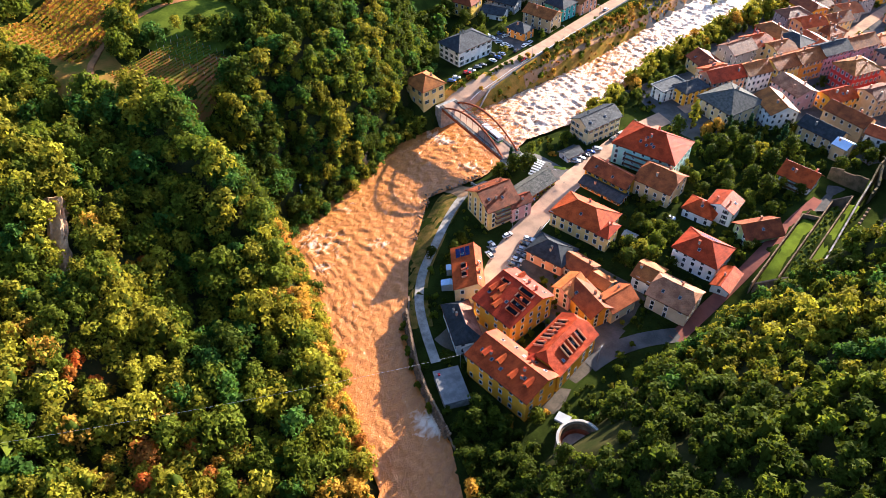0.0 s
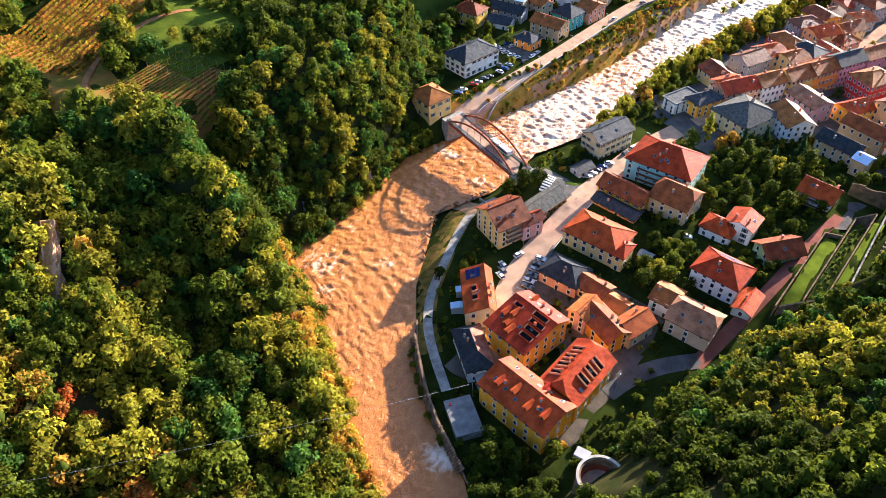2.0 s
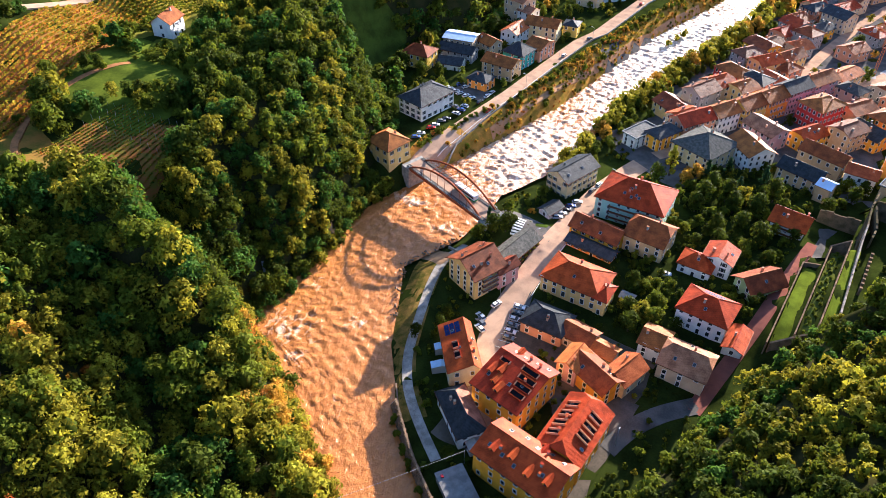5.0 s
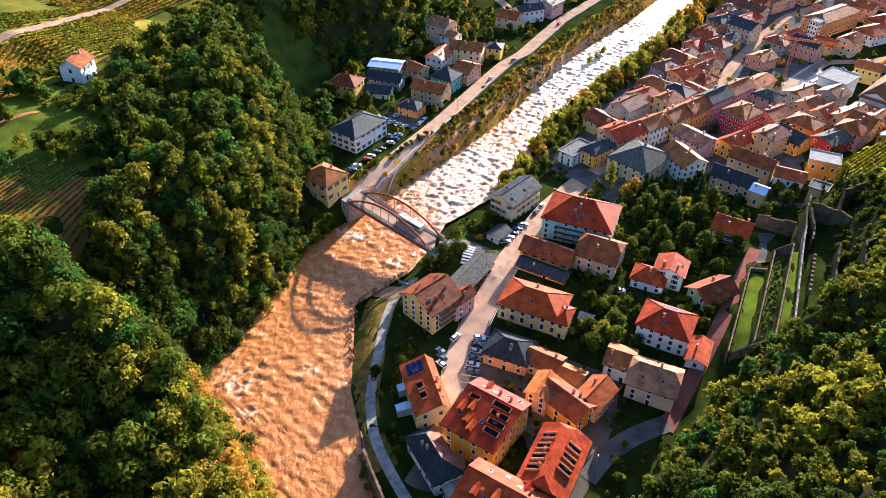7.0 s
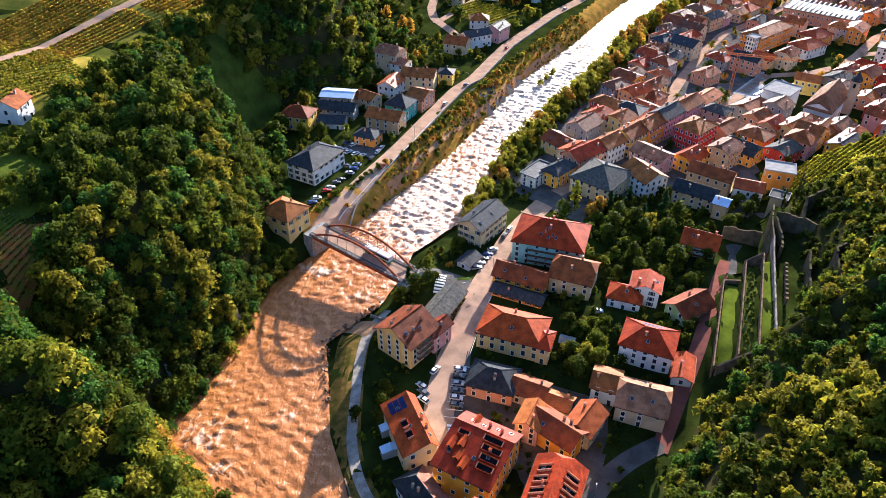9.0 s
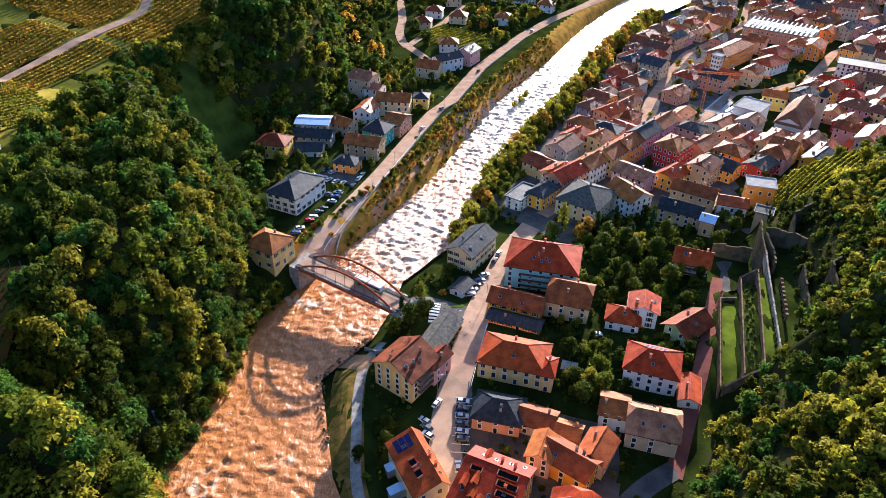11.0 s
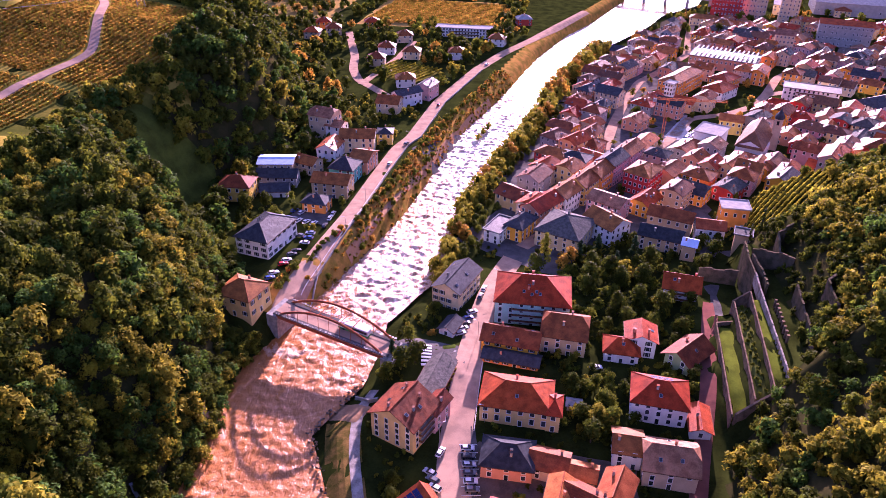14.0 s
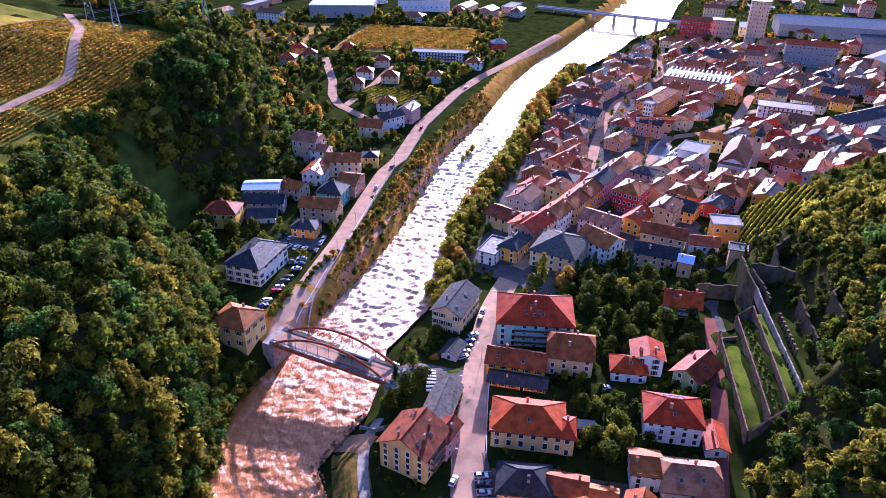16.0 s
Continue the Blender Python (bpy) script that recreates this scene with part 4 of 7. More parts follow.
house("gold_house", 137.0, 108.0, 12.0, 9.0, -8, 3.0, "flat", 0.4, "orange", "sheet", "orange house with a pale terrace roof", floors=2, gap=3.5)

# ---- bridge ----
BR_A, BR_B = Vector((-51.0, 14.5, 0)), Vector((-10.5, -3.0, 0))
bdir = (BR_B - BR_A).normalized()
blen = (BR_B - BR_A).length
BR_W, BR_E = 3.0, 0.6
bridge = thing("arch_bridge", pose(BR_A.x, BR_A.y, BR_W, 0, math.degrees(math.atan2(BR_W - BR_E, blen)), math.degrees(math.atan2(bdir.y, bdir.x))), "road bridge with two rust-red steel arches over the river", "bridge")
boxes("deck", [(-1.5, -4.6, -0.55, blen + 1.5, 4.6, 0.0)], CONCRETE, bridge)
boxes("roadway", [(-1.5, -3.0, 0.0, blen + 1.5, 3.0, 0.08)], SUNLIT_ASPHALT, bridge)
for sy in (-1, 1):
    boxes("sidewalk", [(-1.5, min(sy * 3.0, sy * 4.6), 0.0, blen + 1.5, max(sy * 3.0, sy * 4.6), 0.2)], PAVING, bridge)
    boxes("girder", [(0, sy * 4.7 - 0.2, -1.3, blen, sy * 4.7 + 0.2, -0.1)], RUST, bridge)
    arch = []
    for i in range(25):
        u = i / 24
        arch.append((u * blen, sy * 4.0, -0.4 + 6.9 * 4 * u * (1 - u)))
    beam("arch", arch, 0.42, RUST, bridge, 8)
    for i in range(1, 10):
        u = i / 10
        top = -0.4 + 6.9 * 4 * u * (1 - u)
        beam("hanger", [(u * blen, sy * 4.0, -0.2), (u * blen, sy * 4.0, top)], 0.08, RUST, bridge)
    rail = [beam_data([(0, sy * 4.75, h), (blen, sy * 4.75, h)], 0.05) for h in (0.65, 1.1)] + [beam_data([(i * blen / 24, sy * 4.75, 0.1), (i * blen / 24, sy * 4.75, 1.1)], 0.04) for i in range(25)]
    mesh_object("railing", *join(rail), STEEL, bridge)
for i in range(3, 8):
    u = i / 10
    top = -0.4 + 6.9 * 4 * u * (1 - u)
    beam("brace", [(u * blen, -4.0, top), (u * blen, 4.0, top)], 0.16, RUST, bridge)
    if i < 7:
        u2 = u + 0.1
        t2 = -0.4 + 6.9 * 4 * u2 * (1 - u2)
        beam("brace", [(u * blen, -4.0, top), (u2 * blen, 4.0, t2)], 0.1, RUST, bridge)
boxes("abutment", [(-4.0, -5.4, -12.0, 0.6, 5.4, -0.56)], STONE, bridge)
boxes("abutment", [(blen - 0.6, -5.4, -12.0, blen + 4.0, 5.4, -0.56)], STONE, bridge)

# ---- trees ----
def crown_data(seed, n, card, blobs, radius, height, base, shape="round"):
    """Leaf cards on overlapping lumps, with normals that point out of the crown, and a dark core for inner shade."""
    rng = np.random.RandomState(seed)
    cs, rs = [], []
    for i in range(blobs):
        a = rng.uniform(0, 2 * np.pi)
        h = rng.uniform(0.15, 0.92)
        spread = (1 - h) if shape == "cone" else np.sqrt(max(0.05, 1 - (2 * h - 0.9) ** 2))
        d = rng.uniform(0.25, 0.92) * radius * spread
        cs.append((d * np.cos(a), d * np.sin(a), base + h * height))
        rs.append(radius * rng.uniform(0.2, 0.44) * (0.45 + 0.55 * (1 - h) if shape == "cone" else 1))
    cs, rs = np.array(cs), np.array(rs)
    k = rng.choice(blobs, n, p=rs**2 / (rs**2).sum())
    dirs = rng.normal(size=(n, 3))
    dirs[:, 2] += 0.5
    dirs /= np.linalg.norm(dirs, axis=1)[:, None]
    c = cs[k] + dirs * (rs[k] * rng.uniform(0.68, 1.2, n))[:, None]
    nrm = dirs * 0.6 + (c - [0, 0, base + 0.3 * height]) / radius * 0.55 + rng.normal(size=(n, 3)) * 0.62
    nrm /= np.linalg.norm(nrm, axis=1)[:, None]
    t = np.cross(nrm, rng.normal(size=(n, 3)))
    t /= np.linalg.norm(t, axis=1)[:, None]
    b = np.cross(nrm, t)
    s = (card * rng.uniform(0.6, 1.3, n))[:, None]
    s2 = s * rng.uniform(0.55, 1.0, n)[:, None]
    v = np.stack([c - t * s, c + t * s * 0.55 + b * s2, c + t * s * 0.4 - b * s2], 1).reshape(-1, 3)
    return v, np.arange(3 * n).reshape(-1, 3)


def shade_core(seed, radius, height, base):
    """A small knobbly dark mass inside a crown, added as the shade between its leaves."""
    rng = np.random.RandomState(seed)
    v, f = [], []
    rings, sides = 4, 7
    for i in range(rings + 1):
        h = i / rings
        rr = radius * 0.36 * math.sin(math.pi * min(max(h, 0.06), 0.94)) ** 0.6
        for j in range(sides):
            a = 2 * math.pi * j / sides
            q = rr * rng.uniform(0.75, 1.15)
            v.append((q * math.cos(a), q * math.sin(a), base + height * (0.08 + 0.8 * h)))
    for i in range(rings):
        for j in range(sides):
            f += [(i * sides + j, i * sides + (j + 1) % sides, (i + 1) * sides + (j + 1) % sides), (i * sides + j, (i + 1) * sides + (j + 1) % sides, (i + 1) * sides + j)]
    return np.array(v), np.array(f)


def trunk_data(height, r, seed):
    rng = random.Random(seed)
    parts = [beam_data([(0, 0, -0.6), (rng.uniform(-0.1, 0.1), rng.uniform(-0.1, 0.1), height * 0.5), (rng.uniform(-0.3, 0.3), rng.uniform(-0.3, 0.3), height)], r, 6, 0.35)]
    for i in range(4):
        a = rng.uniform(0, 6.28)
        h = height * rng.uniform(0.45, 0.8)
        parts.append(beam_data([(0, 0, h), (math.cos(a) * height * 0.16, math.sin(a) * height * 0.16, h + height * 0.14), (math.cos(a) * height * 0.26, math.sin(a) * height * 0.26, h + height * 0.3)], r * 0.4, 5, 0.3))
    return join(parts)


KINDS, MID_KINDS, FAR_KINDS, LOW_KINDS = [], [], [], []
for i in range(10):
    rr = 2.6 + 0.3 * (i % 5)
    hh = 4.8 + 0.7 * (i % 4)
    core = shade_core(200 + i, rr, hh, 1.4)
    KINDS.append((crown_data(100 + i, 500, 0.43, 24, rr, hh, 1.0), core))
    MID_KINDS.append((crown_data(100 + i, 480, 0.47, 20, rr, hh, 1.0), core))
    FAR_KINDS.append((crown_data(100 + i, 260, 0.65, 16, rr, hh, 1.0), core))
    LOW_KINDS.append((crown_data(100 + i, 120, 0.98, 10, rr, hh, 1.0), core))


def woods(name, spots, label, hues):
    """Many trees in one mesh: spots are (x, y, z, size, hue); hue picks the leaf material."""
    V, F, M = [], [], []
    n = 0
    rng = np.random.RandomState(len(spots))
    for x, y, z, s, hue in spots:
        (cv, cf), (kv, kf) = (LOW_KINDS if (s < 0.55 and x < 50) or s < 0.4 or y > 250 or x > max(128, 44 + (y + 187) * 0.68) or x < np.interp(y, (-205, -180, -160, -140, -100, -80), (-40, -88, -112, -142, -195, -215)) else KINDS if y < -70 and x < 50 else MID_KINDS if y < 40 and x < 50 else FAR_KINDS)[rng.randint(len(KINDS))]
        a = rng.uniform(0, 6.28)
        c, sn = math.cos(a), math.sin(a)
        R = np.array([[c, sn, 0], [-sn, c, 0], [0, 0, 1]]) * np.array([s, s, s * rng.uniform(0.85, 1.25)])
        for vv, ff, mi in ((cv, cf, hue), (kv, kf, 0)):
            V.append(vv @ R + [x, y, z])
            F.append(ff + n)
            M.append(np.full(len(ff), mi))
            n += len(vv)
    V, F, M = np.concatenate(V), np.concatenate(F), np.concatenate(M)
    me = bpy.data.meshes.new(name)
    me.vertices.add(len(V))
    me.vertices.foreach_set("co", V.astype(np.float32).ravel())
    me.loops.add(F.size)
    me.loops.foreach_set("vertex_index", F.astype(np.int32).ravel())
    me.polygons.add(len(F))
    me.polygons.foreach_set("loop_start", np.arange(0, F.size, 3, dtype=np.int32))
    for m in LEAVES:
        me.materials.append(m)
    me.polygons.foreach_set("material_index", M.astype(np.int32))
    me.update(calc_edges=True)
    ob = new(name, me)
    return tagged(ob, label, "woods", kind="stuff")


def in_rect(x, y, cx, cy, w, d, ang):
    c, s = math.cos(radians(-ang)), math.sin(radians(-ang))
    u, v = (x - cx) * c - (y - cy) * s, (x - cx) * s + (y - cy) * c
    return abs(u) < w / 2 and abs(v) < d / 2


CLEAR_W = ((-66, 8, 17, 16, -20), (-114, -77, 35, 40, 5), (-138, -97, 36, 24, -25), (-180, -44, 44, 128, 18), (-153, -10, 32, 28, -20), (-136, -48, 46, 42, 0), (-121, 97, 27, 28, 20), (-182, 25, 60, 70, 0))


def in_field(x, y):
    return y > 60 and x < np.interp(y, (60, 110, 140, 210, 260, 330), (-158, -152, -136, -140, -198, -235))

CLEAR_E = ((150, 106, 56, 44, -10),)


def hue_at(x, y, rng, mix):
    k = 0.95 * noise.noise((x * 0.03, y * 0.03, 5)) + rng.uniform(-0.72, 0.72)
    for level, hue in mix:
        if k < level:
            return hue
    return mix[-1][1]


rng = np.random.RandomState(4)
spots_w, spots_e, spots_n = [], [], []
MIX_S = ((-0.85, 0), (-0.5, 9), (0.12, 1), (0.56, 2), (0.8, 3), (0.98, 4), (1.12, 5), (9, 6))
MIX_N = ((-0.2, 0), (0.1, 9), (0.6, 1), (1.1, 2), (9, 3))
MIX_E = ((-0.6, 0), (-0.35, 9), (0.1, 1), (0.75, 2), (1.1, 3), (9, 4))
for yy in np.concatenate([np.arange(-236, -64, 3.9), np.arange(-64, 230, 4.5), np.arange(230, 470, 6.5)]):
    for xx in np.concatenate([np.arange(-210, 40, 4.3), np.arange(40, 235, 3.5)]) if yy < 230 else np.arange(-330, 20, 6.5):
        x, y = xx + rng.uniform(-1.9, 1.9), yy + rng.uniform(-1.9, 1.9)
        mid = (shore_w(y) + shore_e(y)) / 2
        if x < mid:
            if y < 16 and x < shore_w(y) - 0.3 or y >= 16 and x < hill_foot_w(y) + (20 if 60 < y < 240 else 8 if y < 60 else 2) and y < 430 and all((x - a) ** 2 + (y - b) ** 2 > (r + 2.5) ** 2 for a, b, r in FOOT):
                if any(in_rect(x, y, *r) for r in CLEAR_W) or in_field(x, y) or in_rect(x, y, -80.5, -155, 26, 6, -43) or in_rect(x, y, -71.5, -69.5, 3, 7, 30):
                    continue
                hue = hue_at(x, y, rng, MIX_S if y < (-82 if x < -100 else -106) else MIX_N)
                near = shore_w(y) - x
                if y < -85 and near < 12:
                    hue = rng.choice((2, 3, 4, 4, 4, 5))
                (spots_w if y < -60 else spots_n).append((x, y, gz(x, y) - 0.4, rng.uniform(0.85, 1.2) * rng.choice((0.75, 0.95, 1.1, 1.5)) * (0.8 if hue in (4, 5, 6) else 1.05 if y < -64 else 0.95) * (0.65 if near < 3 else 1) * (1.35 if y > 230 else 1), hue))
        elif (x > np.interp(y, (-300, -112, -96, -79, -57, -39, -30, -24, -20, -10, -2, 14, 24, 60, 140), (52, 67, 71, 78.5, 87.5, 97, 104, 112, 118, 124, 130, 136, 140, 147, 190)) and y < 130 and x < np.interp(y, (-100, 20, 130), (140, 175, 225))) or (y < -110 and x > shore_e(y) + 5):
            if any(in_rect(x, y, *r) for r in CLEAR_E) or (x - 71) ** 2 + (y + 122) ** 2 < 130 or in_rect(x, y, 42, -104, 40, 22, -15) or in_rect(x, y, 27, -115, 16, 12, -42):
                continue
            # south of y -104 dark leaf hues carry the slope's shade
            spots_e.append((x, y, gz(x, y) - 0.4, rng.uniform(0.8, 1.2) * rng.choice((0.6, 0.7, 0.8, 1.0)), hue_at(x, y, rng, MIX_E if y > -104 else ((0.75, 0), (9, 1)))))
for yy in np.arange(-148, 4, 2.6):
    for k in range(2):
        x, y = float(shore_w(yy)) - rng.uniform(0.2, 3.0) - 2.5 * k, yy + rng.uniform(-1, 1)
        if y < -82 or y > -60 or k == 0:
            (spots_w if y < -60 else spots_n).append((x, y, gz(x, y) - 0.3, rng.uniform(0.55, 0.95), int(rng.choice((2, 3, 4, 4, 4, 5) if y < -92 else (0, 0, 1, 1, 9, 2)))))
for yy in np.arange(-128, 62, 3.4):  # the steep flanks carry more trees than their plan shows
    for k in range(7):
        x, y = float(hill_foot_w(yy)) + 1.5 - 3.6 * k + rng.uniform(-1.6, 1.6), yy + rng.uniform(-1.6, 1.6)
        if any(in_rect(x, y, *r) for r in CLEAR_W) or in_rect(x, y, -71.5, -69.5, 5, 8, 30) or any((x - a) ** 2 + (y - b) ** 2 < (r + 1.5) ** 2 for a, b, r in FOOT):
            continue
        (spots_w if y < -60 else spots_n).append((x, y, gz(x, y) - 0.5, rng.uniform(0.6, 1.1), hue_at(x, y, rng, MIX_S if y < -106 else MIX_N)))
woods("mixed_woods", spots_w, "mixed autumn woods of green, olive and orange trees", None)
woods("dark_woods", spots_n, "dense dark green woods on the steep slope", None)
woods("olive_woods", spots_e, "olive and yellow-green woods on the hillside", None)
print("trees", len(spots_w), len(spots_n), len(spots_e))

# ---- landmarks of the far town ----
church = thing("church", pose(178, 206, gz(178, 206), 0, 0, 62), "white parish church with a brown roof and a dark bell tower", "church")
cz = -2.5 - gz(178, 206)
mesh_object("nave_wall", [(-16, -7, -2), (16, -7, -2), (16, 7, -2), (-16, 7, -2), (-16, -7, cz), (16, -7, cz), (16, 7, cz), (-16, 7, cz), (16, 0, cz + 7), (-16, 0, cz + 3)], [(0, 1, 5, 4), (2, 3, 7, 6), (1, 2, 6, 8, 5), (3, 0, 4, 9, 7)], WALLS["white"], church)
mesh_object("nave_roof", [(-17, -8, cz - 0.6), (17, -8, cz - 0.6), (17, 8, cz - 0.6), (-17, 8, cz - 0.6), (-9, 0, cz + 7.4), (17, 0, cz + 7.4), (-17, -8, cz - 0.9), (17, -8, cz - 0.9), (17, 8, cz - 0.9), (-17, 8, cz - 0.9)], [(0, 1, 5, 4), (2, 3, 4, 5), (3, 0, 4), (6, 9, 8, 7), (0, 6, 7, 1), (2, 8, 9, 3), (3, 9, 6, 0), (1, 7, 8, 2, 5)], ROOFS["greybrown"], church)
for sx, sy in ((-2, -8.6), (-2, 8.6)):
    boxes("chapel", [(sx - 4, min(sy, sy - math.copysign(2.5, sy)), -2, sx + 4, max(sy, sy - math.copysign(2.5, sy)), cz - 1.6)], WALLS["white"], church)
    boxes("chapel_window", [(sx - 0.9, sy - 0.05 if sy < 0 else sy - 0.1, cz - 7, sx + 0.9, sy + 0.1 if sy < 0 else sy + 0.05, cz - 3.5)], GLASS, church)
boxes("bell_tower", [(12, -11.5, -2, 16.5, -7.0, cz + 9)], WALLS["beige"], church)
# thin near-black panels paint the shade within the belfry
boxes("bell_opening", [(13.6, -11.56, cz + 5.5, 14.9, -11.45, cz + 8), (11.94, -9.9, cz + 5.5, 12.05, -8.6, cz + 8)], VOID_SHADE, church)
dome = []
for i in range(7):
    u = i / 6
    rr = (2.7, 2.9, 2.5, 1.7, 0.9, 0.35, 0.08)[i]
    dome += [(14.25 + rr * math.cos(a * math.pi / 4), -9.25 + rr * math.sin(a * math.pi / 4), cz + 9 + u * 6.5) for a in range(8)]
mesh_object("onion_dome", dome, [(i * 8 + j, i * 8 + (j + 1) % 8, (i + 1) * 8 + (j + 1) % 8, (i + 1) * 8 + j) for i in range(6) for j in range(8)], ROOFS["slate"], church)

house("school_block", 165, 331, 44, 15, 52, -5.0, "hip", 3.0, "orange", "brown", "orange school building with a brown roof", floors=3, gap=3.0, chimneys=0, category="school")
house("stair_tower", 153, 310, 7, 6, 52, -4.0, "flat", 0.3, "white", "sheet", "white glazed stair tower of the school", floors=4, gap=1.8, chimneys=0, category="tower")
house("school_wing", 190, 318, 22, 16, 45, -9.0, "hip", 3.6, "white", "red", "white school wing with a red hipped roof", floors=2, gap=3.2, chimneys=0, category="school")
house("school_wing", 200, 342, 20, 15, 45, -9.0, "hip", 3.4, "orange", "red", "orange school wing with a red hipped roof", floors=2, gap=3.2, chimneys=0, category="school")
hall = house("sports_hall", 216, 398, 52, 26, -26, -8.5, "flat", 0.3, "salmon", "slate", "long sports hall with a striped shed roof", floors=2, gap=3.4, chimneys=0, category="hall")
for i in range(14):
    boxes("roof_stripe", [(-24 + i * 3.6, -12.5, 12.2, -22.9 + i * 3.6, 12.5, 12.8)], WHITE, hall)
house("terraced_flats", 252, 312, 36, 15, -22, -6.0, "flat", 0.4, "white", "slate", "white block of flats with long balconies", floors=4, gap=2.8, chimneys=0, balcony=3, category="apartment house")
house("long_white_block", 300, 293, 58, 16, 28, -6.0, "hip", 4.0, "white", "slate", "long white block with a dark hipped roof", floors=4, gap=2.6, chimneys=3, category="apartment house")
house("shrouded_house", 155, 213, 17, 15, 58, -1.0, "flat", 0.4, "white", "sheet", "white building site house under sheeting", floors=1, gap=30, chimneys=0, wins=(0, 0, 0, 0))
house("yellow_cafe", 176, 243, 14, 10, -20, -5.0, "gable", 2.6, "yellow", "orange", "yellow house with an orange roof on the square", floors=2, gap=3.0)
house("tower_block", 330, 575, 18, 18, -20, 22.0, "flat", 0.4, "beige", "slate", "tall beige tower block of flats", floors=11, gap=3.2, chimneys=0, category="apartment house")
house("flats", 268, 578, 30, 16, -20, 2.0, "gable", 3, "red", "brown", "red and white block of flats", floors=5, gap=3.2, chimneys=0, category="apartment house")
house("flats", 300, 590, 24, 16, -20, 0.0, "flat", 0.4, "beige", "slate", "beige block of flats", floors=4, gap=3.2, chimneys=0, category="apartment house")
house("flats", 345, 480, 44, 16, -20, 0.0, "gable", 3, "grey", "red", "long grey block of flats with a red roof", floors=4, gap=3.2, chimneys=0, category="apartment house")
house("narrow_flats", 282, 452, 16, 12, -20, -3.0, "gable", 3, "beige", "pinkish", "beige house with a pale roof", floors=4, gap=3.2, chimneys=0)
house("shed_hall", 415, 480, 50, 22, 40, -11.0, "gable", 2.5, "cream", "sheet", "cream industrial hall with a pale roof", floors=1, gap=6, chimneys=0, category="hall")
house("shed_hall", 430, 620, 110, 50, -15, -8.0, "gable", 6, "grey", "sheet", "large industrial hall with a pale vaulted roof", floors=1, gap=8, chimneys=0, category="hall")
house("shed_hall", 460, 540, 70, 40, -15, -10.0, "gable", 5, "grey", "slate", "industrial hall with a blue-grey roof", floors=1, gap=8, chimneys=0, category="hall")
house("white_balcony_flats", 2, 432, 48, 11, -6, 1.5, "flat", 0.4, "white", "sheet", "long white block of flats with balconies", floors=3, gap=2.6, chimneys=0, balcony=2, category="apartment house")
house("warehouse", -110, 650, 70, 50, 0, 4.0, "flat", 0.4, "grey", "blue", "blue-grey warehouse with a flat roof", floors=1, gap=6, chimneys=0, category="hall")
house("warehouse", -20, 690, 60, 40, 0, 2.0, "flat", 0.4, "white", "sheet", "white warehouse with a flat roof", floors=1, gap=6, chimneys=0, category="hall")
for cx_, cy_, wl, rf in ((-125, 452, "orange", "red"), (-127, 415, "beige", "red"), (-82, 456, "orange", "red"), (-58, 372, "white", "brown"), (-37, 360, "cream", "brown"), (-2, 362, "white", "brown"), (-48, 410, "beige", "brown"), (-62, 340, "beige", "brown"), (-112, 430, "beige", "brown"), (20, 650, "pink", "red"), (55, 480, "red", "sheet"), (-35, 290, "white", "brown"), (30, 405, "white", "brown")):
    house("villa", cx_, cy_, 13, 11, (cx_ * 7) % 30 - 15, gz(cx_, cy_) + 6.2, "hip", 3.2, wl, rf, f"{wl} detached house with a {rf} hipped roof".replace("sheet hipped", "pale metal"), floors=2, gap=3.4)

# rows of town houses
rng = random.Random(11)
KEEP = [(165, 331, 30), (153, 310, 10), (190, 318, 18), (200, 342, 17), (216, 398, 34), (252, 312, 24), (300, 293, 36), (155, 213, 14), (176, 243, 12), (178, 206, 21), (162, 236, 22), (176, 262, 16), (57, 88, 14), (103, 149, 13), (88, 160, 12), (99, 175, 12), (79, 146, 10), (70, 134, 10), (80, 116, 12), (107, 101, 12), (345, 480, 30), (282, 452, 14), (415, 480, 36), (268, 578, 22), (300, 590, 20), (330, 575, 18), (130, 250, 9), (122, 218, 9), (96, 141, 8)]
PAL_W = ("honey", "beige", "ochre", "pink", "salmon", "sand", "orange", "grey", "beige", "grey", "sand", "salmon", "red")
PAL_R = ("brown", "brown", "red", "greybrown", "brown", "slate", "orange", "red", "greybrown", "grey", "brown")
made = [(px, py, pr) for px, py, pr in KEEP]
count = 0
